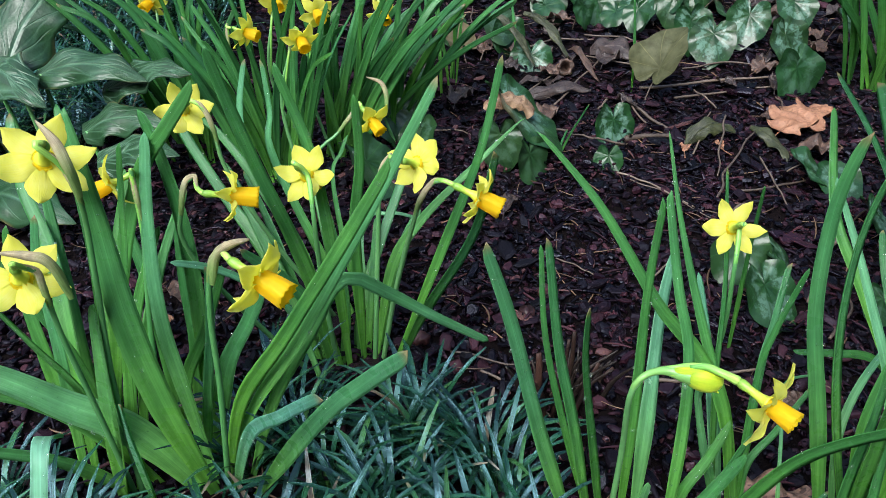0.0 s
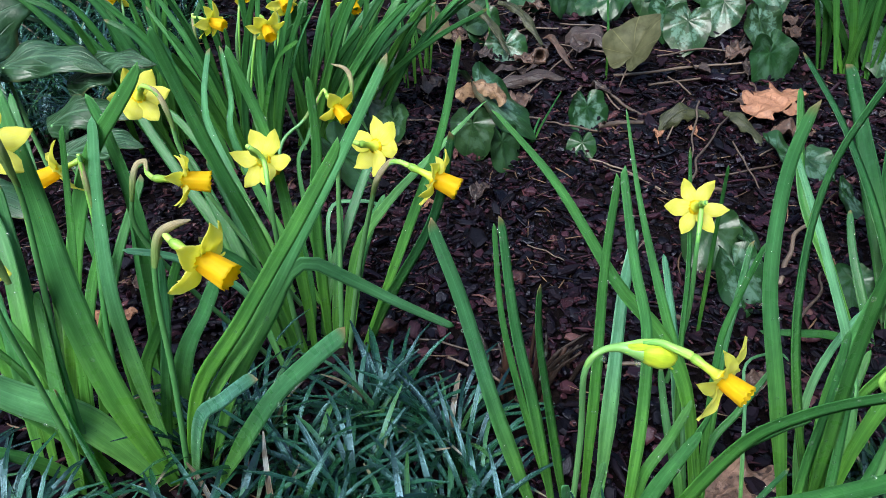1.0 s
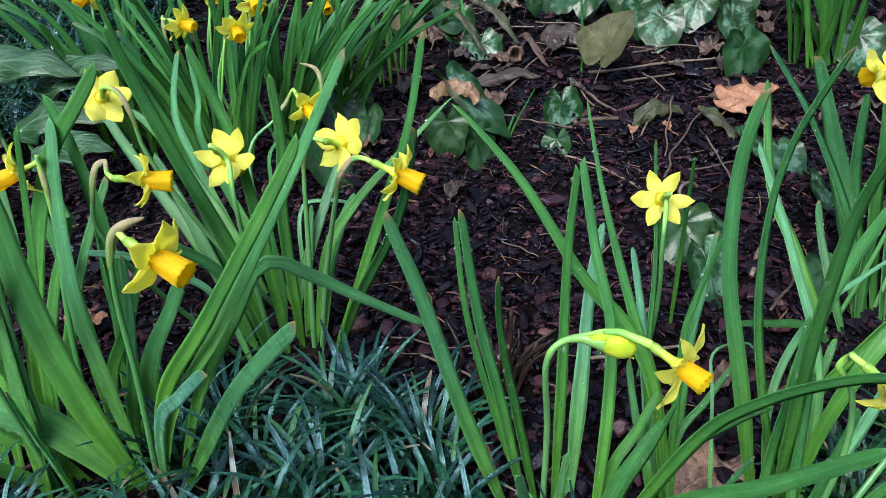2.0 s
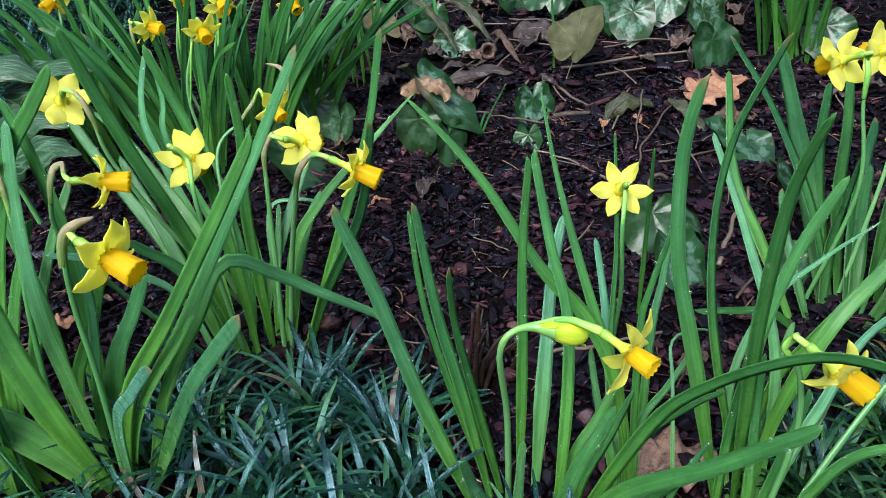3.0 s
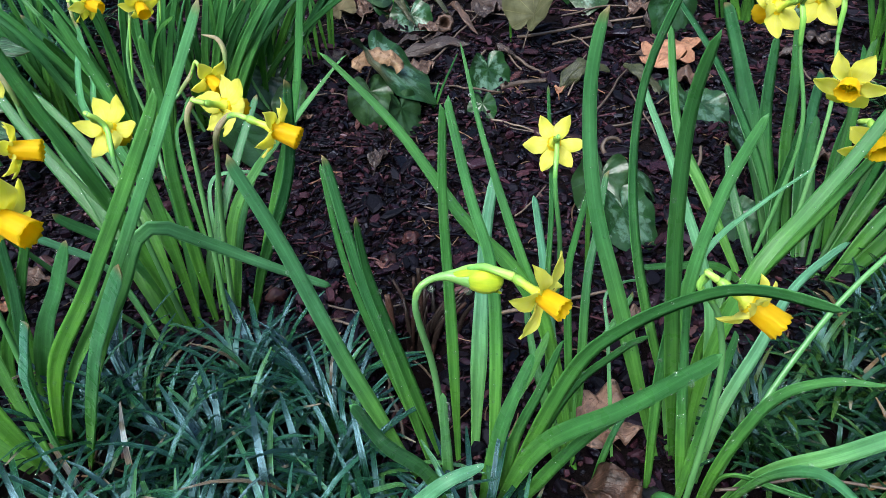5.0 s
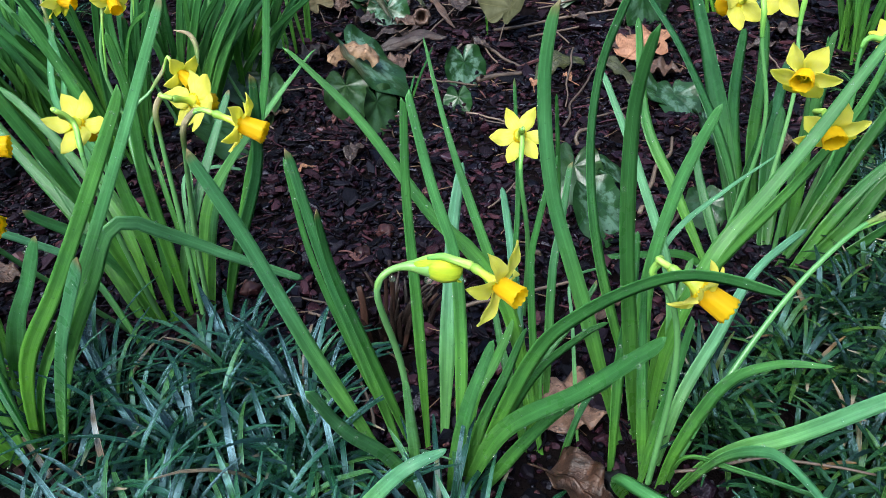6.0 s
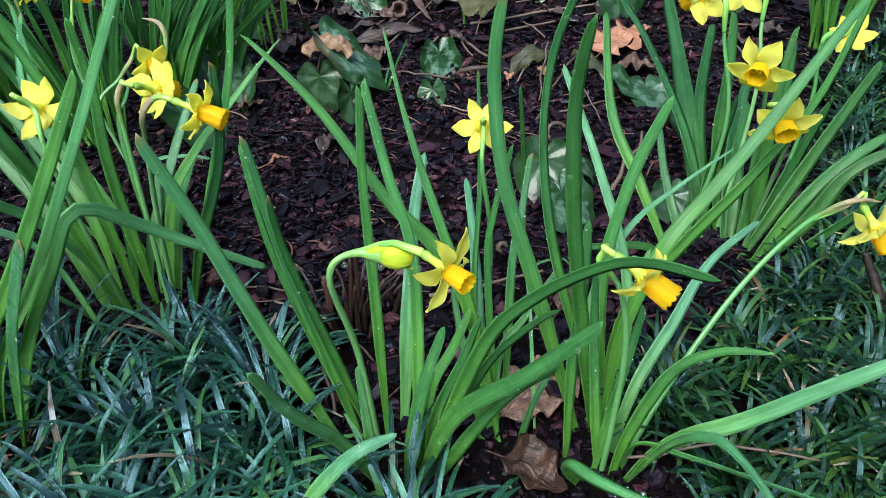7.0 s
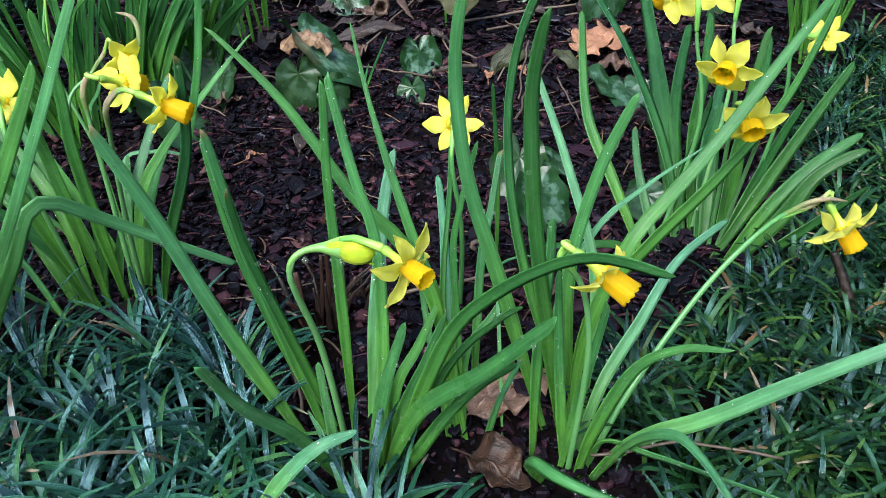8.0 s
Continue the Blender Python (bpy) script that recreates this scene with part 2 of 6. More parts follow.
def arum_material():
    """Dark green, made darker still for the shade low leaves stand in, with a net of pale veins that meet at the
    midrib, scorched here and there at the margin.
    """
    k = Mat("arum_leaf", rough=0.38, spec=0.42)
    uv, ob = k.coords("UV"), k.coords("Object")
    u, v, _ = k.split(uv)
    side = k.math("ABSOLUTE", k.math("SUBTRACT", u, 0.5))
    fork = k.math("SINE", k.math("SUBTRACT", k.math("ADD", k.math("MULTIPLY", v, 26.0), k.math("MULTIPLY", k.noise(ob, 30, 2), 1.4)), k.math("MULTIPLY", side, 24.0)))
    cell = k.node("ShaderNodeTexVoronoi", Scale=1.0)
    cell.feature = "DISTANCE_TO_EDGE"
    skew = k.t.nodes.new("ShaderNodeCombineXYZ")
    k.link(k.math("MULTIPLY", u, 3.4), skew.inputs[0])
    k.link(k.math("SUBTRACT", k.math("MULTIPLY", v, 6.0), k.math("MULTIPLY", side, 5.0)), skew.inputs[1])
    k.link(skew.outputs[0], cell.inputs["Vector"])
    net = k.ramp(cell.outputs[0], (0.0, (0.9, 0.9, 0.9)), (0.13, (0, 0, 0)))
    mid = k.ramp(side, (0.0, (0.9, 0.9, 0.9)), (0.05, (0, 0, 0)))
    fork = k.math("MULTIPLY", k.ramp(fork, (0.94, (0, 0, 0)), (1.0, (0.45, 0.45, 0.45))), k.ramp(side, (0.30, (1, 1, 1)), (0.42, (0, 0, 0))))
    net = k.math("MULTIPLY", net, k.ramp(k.rand(), (0.4, (0.15, 0.15, 0.15)), (0.8, (1, 1, 1))))
    vein = k.math("MAXIMUM", k.math("MAXIMUM", net, fork), mid)
    green = k.ramp(k.noise(ob, 40, 4), (0.3, (0.005, 0.025, 0.008)), (0.7, (0.017, 0.058, 0.020)))
    halo = k.math("MULTIPLY", k.ramp(cell.outputs[0], (0.0, (0.6, 0.6, 0.6)), (0.3, (0, 0, 0))), k.noise(ob, 30, 2))
    c = k.mix(halo, green, (0.035, 0.10, 0.045))
    c = k.mix(k.math("MULTIPLY", vein, k.ramp(k.noise(ob, 24, 2), (0.3, (0.35, 0.35, 0.35)), (0.65, (0.9, 0.9, 0.9)))), c, (0.095, 0.195, 0.12))
    scorch = k.ramp(k.noise(ob, 22, 3), (0.50, (0, 0, 0)), (0.62, (0.8, 0.8, 0.8)))
    rim = k.ramp(side, (0.45, (0, 0, 0)), (0.50, (0.7, 0.7, 0.7)))
    c = k.mix(k.math("MULTIPLY", scorch, rim), c, (0.24, 0.19, 0.08))
    k.colour(c).bump(k.math("ADD", k.math("MULTIPLY", vein, -0.8), k.noise(ob, 60, 3)), 0.7, 0.002)
    return k.m


def dry_leaf_material(name, dark, light, gloss):
    k = Mat(name, rough=gloss, spec=0.5)
    uv, ob = k.coords("UV"), k.coords("Object")
    u, v, _ = k.split(uv)
    side = k.math("ABSOLUTE", k.math("SUBTRACT", u, 0.5))
    lat = k.math("SINE", k.math("SUBTRACT", k.math("MULTIPLY", v, 55.0), k.math("MULTIPLY", side, 60.0)))
    vein = k.math("MAXIMUM", k.ramp(lat, (0.85, (0, 0, 0)), (0.98, (0.6, 0.6, 0.6))), k.ramp(side, (0.0, (1, 1, 1)), (0.04, (0, 0, 0))))
    c = k.ramp(k.noise(ob, 70, 5, 0.65), (0.3, dark), (0.65, light))
    c = k.mix(k.math("MULTIPLY", vein, 0.22), c, k.mix(1.0, light, (1.25, 1.2, 1.15), "MULTIPLY"))
    spots = k.ramp(k.noise(ob, 190, 2), (0.56, (0, 0, 0)), (0.66, (0.9, 0.9, 0.9)))
    c = k.mix(spots, c, dark)
    k.colour(c).bump(k.math("ADD", k.math("MULTIPLY", vein, 0.5), k.noise(ob, 170, 5, 0.7)), 0.8, 0.002)
    return k.thin(c, 0.1).m


def droplet_material():
    """Rain water: it lets the leaf beneath show and mirrors the sky; a little pale diffuse colour stands for light
    gathered in the drop.
    """
    k = Mat("rain_water", rough=0.02, spec=0.5)
    clear = k.t.nodes.new("ShaderNodeBsdfTransparent")
    clear.inputs[0].default_value = (0.97, 1.0, 0.98, 1)
    gloss = k.node("ShaderNodeBsdfGlossy", Roughness=0.16)
    gathered_light = k.node("ShaderNodeBsdfDiffuse")
    gathered_light.inputs[0].default_value = (0.62, 0.90, 0.66, 1)
    body, mx = k.node("ShaderNodeMixShader", Fac=0.035), k.node("ShaderNodeMixShader", Fac=0.045)
    k.link(clear.outputs[0], body.inputs[1])
    k.link(gathered_light.outputs[0], body.inputs[2])
    k.link(body.outputs[0], mx.inputs[1])
    k.link(gloss.outputs[0], mx.inputs[2])
    k.link(mx.outputs[0], k.t.nodes["Material Output"].inputs[0])
    return k.m


M_LEAF = daffodil_leaf_material()
M_STEM = plain_material("daffodil_stem", (0.05, 0.21, 0.055), (0.15, 0.36, 0.13), 60, 0.38, coat=0.1, bump=0.2)
M_SPATHE = spathe_material()
M_PALE = pale_sheath_material()
M_TEPAL = petal_material("yellow_tepal", (0.94, 0.92, 0.12), (0.98, 0.97, 0.31), (0.80, 0.88, 0.10), 0.68)
M_CORONA = petal_material("golden_corona", (0.98, 0.73, 0.012), (0.99, 0.82, 0.03), (0.97, 0.84, 0.04), 0.74)


def tube_material():
    k = Mat("flower_tube", rough=0.42)
    u, v, _ = k.split(k.coords("UV"))
    c = k.ramp(v, (0.0, (0.22, 0.44, 0.07)), (0.45, (0.30, 0.52, 0.07)), (0.8, (0.60, 0.70, 0.07)), (1.0, (0.84, 0.84, 0.08)))
    n = k.noise(k.coords("Object"), 160, 3)
    k.colour(k.mix(1.0, c, k.ramp(n, (0.3, (0.8, 0.8, 0.8)), (0.7, (1.1, 1.1, 1.1))), "MULTIPLY")).bump(n, 0.2, 0.0005)
    return k.thin(c, 0.2).m


M_TUBE = tube_material()
M_BUD = petal_material("yellow_green_bud", (0.38, 0.58, 0.03), (0.70, 0.80, 0.05), (0.20, 0.46, 0.04))
M_NECK = plain_material("green_bud_neck", (0.08, 0.26, 0.06), (0.18, 0.38, 0.10), 90, 0.4, bump=0.3)
# dark green for the unseen ring added to hold off low sky light
M_SKY_SCREEN = plain_material("unseen_sky_screen", (0.010, 0.020, 0.008), (0.035, 0.060, 0.024), 1.4, 0.7, spec=0.2, bump=0.8, depth=0.3)
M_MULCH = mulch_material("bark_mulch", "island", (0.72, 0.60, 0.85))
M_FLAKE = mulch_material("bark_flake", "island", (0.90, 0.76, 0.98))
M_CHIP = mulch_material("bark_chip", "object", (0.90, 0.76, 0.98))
M_SOIL = soil_material()
M_MONDO = mondo_material()
M_MONDO_DARK = mondo_material("dark_mondo_grass_blade", 0.42, (0.80, 0.66, 0.42), 0.90)
M_CYCLAMEN = cyclamen_material()
M_CYC_DULL = cyclamen_material("faded_cyclamen_leaf", (0.030, 0.034, 0.014), (0.085, 0.090, 0.046), (0.12, 0.125, 0.072), 0.12, 0.55)
M_ARUM = arum_material()
M_OAK = dry_leaf_material("tan_oak_leaf", (0.20, 0.085, 0.045), (0.40, 0.20, 0.115), 0.45)
M_OLIVE = dry_leaf_material("olive_withered_leaf", (0.014, 0.017, 0.007), (0.060, 0.068, 0.026), 0.4)
M_SCORCH = dry_leaf_material("scorched_leaf", (0.10, 0.05, 0.025), (0.36, 0.23, 0.14), 0.45)
M_TAN = dry_leaf_material("wet_brown_leaf", (0.05, 0.026, 0.019), (0.34, 0.20, 0.14), 0.35)
M_BROWN = dry_leaf_material("brown_dead_leaf", (0.04, 0.023, 0.018), (0.13, 0.075, 0.052), 0.4)
M_SODDEN = dry_leaf_material("sodden_brown_leaf", (0.012, 0.007, 0.006), (0.085, 0.042, 0.026), 0.4)
M_DARKLEAF = dry_leaf_material("dark_dead_leaf", (0.022, 0.015, 0.014), (0.07, 0.048, 0.042), 0.35)
M_TWIG = plain_material("wet_twig", (0.035, 0.023, 0.018), (0.15, 0.11, 0.082), 150, 0.5, bump=0.8)
M_STRAW = plain_material("dry_straw", (0.03, 0.016, 0.010), (0.20, 0.12, 0.065), 90, 0.5, bump=0.4, by="island")
M_STUMP = plain_material("dead_stalk", (0.004, 0.003, 0.0025), (0.024, 0.014, 0.011), 200, 0.5, bump=1.0)
M_DEADSTRIP = plain_material("reddish_dead_stalk", (0.009, 0.005, 0.004), (0.055, 0.026, 0.019), 160, 0.55, spec=0.25, bump=0.9)
M_WATER = droplet_material()


# ---- shapes ----
def ground_height(x, y):
    """A level bed that rises into a low bank at its back, uneven by a few millimetres, with a hollow by the dead crown."""
    rise = max(0.0, y - 0.80)
    z = 0.125 * rise * rise / (rise + 0.08)
    z = z if rise < 1.4 else 0.125 * 1.4 * 1.4 / 1.48 + 0.02 * (1 - math.exp(-(rise - 1.4)))
    near = max(0.0, min(1.0, (1.6 - abs(x - 0.2)) * 4)) * max(0.0, min(1.0, (1.2 - abs(y - 1.0)) * 4))
    z += near * 0.009 * (noise.noise((x * 9, y * 9, 0.3)) + 0.5 * noise.noise((x * 26, y * 26, 1.7)))
    d2 = ((x - 0.182) / 0.030) ** 2 + ((y - 0.512) / 0.030) ** 2
    return z - 0.070 * math.exp(-d2 * d2)


def mesh_of(name, verts, faces, material, uvs=None, smooth=True):
    me = bpy.data.meshes.new(name)
    me.from_pydata([tuple(v) for v in verts], [], faces)
    if smooth:
        me.polygons.foreach_set("use_smooth", [True] * len(me.polygons))
    if uvs is not None:
        layer = me.uv_layers.new(name="UVMap")
        idx = np.empty(len(me.loops), dtype=np.int32)
        me.loops.foreach_get("vertex_index", idx)
        layer.data.foreach_set("uv", np.asarray(uvs, dtype=np.float32)[idx].ravel())
    me.materials.append(material)
    me.update()
    return me


def part(name, me, parent, label="", at=(0, 0, 0)):
    ob = new(name, me)
    ob.parent = parent
    ob.location = at
    return tagged(ob, label)


def spline(points, n):
    """n + 1 places along a smooth curve through the points, evenly spaced."""
    p = np.array(points, dtype=float)
    if len(p) == 2:
        p = np.array([p[0], (p[0] + p[1]) / 2, p[1]])
    ext = np.vstack([2 * p[0] - p[1], p, 2 * p[-1] - p[-2]])
    fine = []
    for i in range(len(p) - 1):
        a, b, c, d = ext[i:i + 4]
        for s in np.linspace(0, 1, 16, endpoint=False):
            fine.append(0.5 * (2 * b + (c - a) * s + (2 * a - 5 * b + 4 * c - d) * s * s + (3 * b - a - 3 * c + d) * s ** 3))
    fine = np.array(fine + [p[-1]])
    run = np.concatenate([[0], np.cumsum(np.linalg.norm(np.diff(fine, axis=0), axis=1))])
    at = np.linspace(0, run[-1], n + 1)
    return np.stack([np.interp(at, run, fine[:, k]) for k in range(3)], 1), run[-1]


def frames_along(c, face):
    """Tangent, side and normal at each place of a curve, the flat side turned to face."""
    t = np.gradient(c, axis=0)
    t /= np.linalg.norm(t, axis=1)[:, None] + 1e-12
    side = np.cross(t, np.asarray(face, dtype=float))
    side /= np.linalg.norm(side, axis=1)[:, None] + 1e-9
    for i in range(1, len(side)):
        if np.dot(side[i], side[i - 1]) < 0:
            side[i] = -side[i]
    smooth = side.copy()
    for _ in range(4):
        smooth[1:-1] = (smooth[:-2] + smooth[1:-1] * 2 + smooth[2:]) / 4
    side = smooth / (np.linalg.norm(smooth, axis=1)[:, None] + 1e-9)
    return t, side, np.cross(side, t)


def tube_mesh(name, points, radii, material, sides=8, n=24, flat=1.0, lumps=0.0):
    c, _ = spline(points, n)
    t, a, b = frames_along(c, (0.13, -0.83, 0.54))
    s = np.linspace(0, 1, n + 1)
    r = np.interp(s, np.linspace(0, 1, len(radii)), radii)
    verts, uvs, faces = [], [], []
    for i in range(n + 1):
        for k in range(sides):
            w = 2 * math.pi * k / sides
            q = r[i] * (1 + lumps * random.uniform(-1, 1))
            verts.append(c[i] + a[i] * math.cos(w) * q + b[i] * math.sin(w) * q * flat)
            uvs.append((k / sides, s[i]))
    for i in range(n):
        for k in range(sides):
            k2 = (k + 1) % sides
            faces.append((i * sides + k, i * sides + k2, (i + 1) * sides + k2, (i + 1) * sides + k))
    faces.append(tuple(range(sides))[::-1])
    faces.append(tuple(n * sides + k for k in range(sides)))
    return mesh_of(name, verts, faces, material, uvs)


def sheet_mesh(name, points, width_at, material, face, n=28, across=8, cup=0.1, wave=0.0, waves=5, thick=0.0005, twist=0.0):
    """A leaf-like sheet with two sides along a curve: width_at gives the half width along it."""
    c, length = spline(points, n)
    t, side, nor = frames_along(c, face)
    s = np.linspace(0, 1, n + 1)
    top, uvs = [], []
    ph = random.uniform(0, 6.28)
    for i in range(n + 1):
        tw = twist * (s[i] - 0.5)
        sd = side[i] * math.cos(tw) + nor[i] * math.sin(tw)
        nr = nor[i] * math.cos(tw) - side[i] * math.sin(tw)
        for k in range(across + 1):
            u = 2 * k / across - 1
            hw = width_at(s[i], u)
            lift = cup * hw * u * u + wave * hw * abs(u) ** 1.5 * math.sin(ph + s[i] * waves * 6.28 + (1.1 if u > 0 else 0))
            top.append(c[i] + sd * hw * u + nr * lift)
            uvs.append((k / across, s[i]))
    top = np.array(top)
    m = across + 1
    nn = np.repeat(nor, m, axis=0)
    verts = np.vstack([top, top - nn * thick])
    faces, off = [], len(top)
    for i in range(n):
        for k in range(across):
            a, b, c2, d = i * m + k, i * m + k + 1, (i + 1) * m + k + 1, (i + 1) * m + k
            faces += [(a, b, c2, d), (off + d, off + c2, off + b, off + a)]
        for k, flip in ((0, 1), (across, 0)):
            a, d = i * m + k, (i + 1) * m + k
            faces.append((a, d, off + d, off + a) if flip else (d, a, off + a, off + d))
    return mesh_of(name, verts, faces, material, uvs + uvs)


# ---- daffodils ----
VIEW_SIDE = np.array((0.0, -0.85, 0.53))
SPOTS = {}


def clump_at(x, y, label, group="daffodil clumps"):
    e = new("daffodil_clump")
    e.location = (x, y, ground_height(x, y))
    e.empty_display_size = 0.02
    SPOTS[e.name] = []
    return tagged(e, label, "daffodil", group)


def to_local(clump, points):
    o = np.array(clump.location)
    p = [np.array(q, dtype=float) for q in points]
    if p[0][2] < 0.012:
        p[0][2] = ground_height(p[0][0], p[0][1]) - 0.016
    return [q - o for q in p]


def leaf(clump, *points, width=9.0, tone=0.5, taper=0.4, turn=None):
    """A strap-shaped leaf, channelled, blunt at its tip, through the points."""
    p = to_local(clump, points)
    n, w = 30, width / 2000
    c, length = spline(p, n)
    face = VIEW_SIDE + np.array([random.uniform(-0.45, 0.45), random.uniform(-0.2, 0.2), random.uniform(-0.3, 0.3)]) if turn is None else np.array(turn)
    t, side, nor = frames_along(c, face)
    s = np.linspace(0, 1, n + 1)
    s = 1 - (1 - s) ** 1.25
    at = s * n
    c = np.stack([np.interp(at, np.arange(n + 1), c[:, k]) for k in range(3)], 1)
    side = np.stack([np.interp(at, np.arange(n + 1), side[:, k]) for k in range(3)], 1)
    nor = np.stack([np.interp(at, np.arange(n + 1), nor[:, k]) for k in range(3)], 1)
    tw0 = random.uniform(-0.5, 0.5)
    ripple, ph = random.uniform(0.0, 0.06), random.uniform(0, 6.28)
    end = random.uniform(1.7, 3.2) * w / length
    lop = random.uniform(-0.5, 0.5)
    verts, uvs, faces, spots = [], [], [], []
    row = [(-1, 0), (-0.55, 0), (0, 0), (0.55, 0), (1, 0), (0.5, 1), (0, 1), (-0.5, 1)]
    for i in range(n + 1):
        q = s[i]
        grow = 0.36 + 0.64 * min(1.0, q / 0.36)
        slim = 1 - taper * max(0.0, (q - 0.45) / 0.55) ** 1.3
        d = (1 - q) / max(end, 1e-4)
        tip = math.sqrt(max(0.0, 1 - (1 - min(d, 1.0)) ** 2))
        hw = w * grow * slim * (0.06 + 0.94 * tip) * (1 + ripple * math.sin(ph + 14 * q))
        tw = tw0 * q
        sd = side[i] * math.cos(tw) + nor[i] * math.sin(tw)
        nr = nor[i] * math.cos(tw) - side[i] * math.sin(tw)
        chan = 0.34 * (1 - 0.55 * q)
        thick = 0.0011 * (1.5 - 0.7 * q) * (0.35 + 0.65 * tip)
        for u, low in row:
            pos = c[i] + sd * (hw * u + lop * w * (1 - tip)) + nr * (chan * hw * u * u - (thick if low else 0.0))
            verts.append(pos)
            uvs.append((0.5 + 0.5 * u, q))
            if not low and abs(u) < 0.9 and 0.15 < q < 0.97 and random.random() < 0.34:
                spots.append((pos + sd * hw * random.uniform(-0.4, 0.4), nr))
        if 0.3 < q < 0.98 and random.random() < 0.34:
            k = random.choice((0, 4))
            spots.append((verts[i * 8 + k], nr))
    for i in range(n):
        for k in range(8):
            k2 = (k + 1) % 8
            faces.append((i * 8 + k, (i + 1) * 8 + k, (i + 1) * 8 + k2, i * 8 + k2))
    faces.append(tuple(range(8)))
    faces.append(tuple(n * 8 + k for k in range(8))[::-1])
    ob = part("leaf", mesh_of("leaf", verts, faces, M_LEAF, uvs), clump)
    ob.color = (min(1.0, max(0.0, tone + random.uniform(-0.05, 0.05))), 0, 0, 1)
    SPOTS[clump.name] += spots
    return ob


def tepal_mesh(seed, length, breadth, back):
    """One petal lying along +x, its face to +z, bent back a little and pointed."""
    random.seed(seed)
    n, m = 12, 6
    verts, uvs, faces = [], [], []
    bend, skew = random.uniform(-0.10, 0.25), random.uniform(-0.05, 0.05)
    for low in (0, 1):
        for i in range(n + 1):
            q = i / n
            hw = breadth / 2 * (0.42 + 0.58 * math.sin(1.571 * q / 0.46) if q < 0.46 else (1 - ((q - 0.46) / 0.541) ** 1.9) ** 0.92)
            hw = max(hw * (1 + (0.06 * math.sin(q * 17 + seed * 2) + 0.035 * math.sin(q * 43 + seed * 5)) * q), 0.0004)
            ang = back + bend * q
            x, z = length * q * math.cos(ang), -length * q * math.sin(ang) + 0.0025 * math.sin(q * 3.1)
            for k in range(m + 1):
                u = 2 * k / m - 1
                crease = 0.0016 * (abs(u) ** 1.3) - 0.0007 * math.cos(u * 9) * (1 - q) + 0.0007 * abs(u) * math.sin(q * 11 + seed * 3 + 2 * u)
                verts.append((0.0025 + x, hw * u + skew * length * q * q, z + crease * (1 - 0.3 * q) - 0.00045 * low))
                uvs.append((k / m, q))
    off = (n + 1) * (m + 1)
    for i in range(n):
        for k in range(m):
            a, b, c, d = i * (m + 1) + k, (i + 1) * (m + 1) + k, (i + 1) * (m + 1) + k + 1, i * (m + 1) + k + 1
            faces += [(a, b, c, d), (off + d, off + c, off + b, off + a)]
    return mesh_of("tepal", verts, faces, M_TEPAL, uvs)


def corona_mesh(seed, length=0.0192, r0=0.0056, r1=0.0075):
    random.seed(seed)
    sides, n = 36, 12
    verts, uvs, faces = [], [], []
    ph, lob = random.uniform(0, 6), random.choice((6, 7))
    for inner in (0, 1):
        for i in range(n + 1):
            q = i / n
            r = r0 + (r1 - r0) * (0.55 * q + 0.45 * q ** 4) + 0.0006 * math.sin(math.pi * q)
            for k in range(sides):
                w = 2 * math.pi * k / sides
                rib = 1 + 0.035 * q * math.sin(lob * w + ph)
                frill = (q ** 6) * (0.0004 * math.sin(lob * 2 * w + ph * 2) + 0.0003 * math.sin(17 * w + ph))
                rr = r * rib + frill - inner * 0.0005
                zz = length * q + (q ** 5) * 0.0006 * math.sin(lob * 2 * w + 1.3 + ph)
                verts.append((rr * math.cos(w), rr * math.sin(w), zz))
                uvs.append((k / sides, q))
    off = (n + 1) * sides
    for i in range(n):
        for k in range(sides):
            k2 = (k + 1) % sides
            a, b, c, d = i * sides + k, i * sides + k2, (i + 1) * sides + k2, (i + 1) * sides + k
            faces += [(a, b, c, d), (off + d, off + c, off + b, off + a)]
    for k in range(sides):
        k2 = (k + 1) % sides
        faces.append((n * sides + k, n * sides + k2, off + n * sides + k2, off + n * sides + k))
    faces.append(tuple(off + k for k in range(sides)))
    return mesh_of("corona", verts, faces, M_CORONA, uvs)


def lathe_mesh(name, profile, material, sides=12):
    """A turned shape along z from rows of (radius, z)."""
    verts, uvs, faces = [], [], []
    for i, (r, z) in enumerate(profile):
        for k in range(sides):
            w = 2 * math.pi * k / sides
            verts.append((r * math.cos(w), r * math.sin(w), z))
            uvs.append((k / sides, i / (len(profile) - 1)))
    for i in range(len(profile) - 1):
        for k in range(sides):
            k2 = (k + 1) % sides
            faces.append((i * sides + k, i * sides + k2, (i + 1) * sides + k2, (i + 1) * sides + k))
    faces.append(tuple(range(sides))[::-1])
    faces.append(tuple((len(profile) - 1) * sides + k for k in range(sides)))
    return mesh_of(name, verts, faces, material, uvs)


TEPALS = [tepal_mesh(s, 0.0215, 0.0166 if s % 2 else 0.0138, 0.02 + 0.06 * (s % 4)) for s in range(8)]
CORONAS = [corona_mesh(s) for s in range(4)]
TUBE = lathe_mesh("flower", [(0.0014, -0.0185), (0.0024, -0.0172), (0.0029, -0.0152), (0.0027, -0.0128), (0.0023, -0.0112), (0.0023, -0.0085), (0.0025, -0.0045), (0.0036, -0.0010), (0.0052, 0.0006)], M_TUBE)
STAMEN = lathe_mesh("stamen", [(0.0004, 0.0), (0.0005, 0.006), (0.0010, 0.0075), (0.0011, 0.0095), (0.0006, 0.0105)], M_TEPAL, 6)
random.seed(11)
FLOWER_BACK = {}


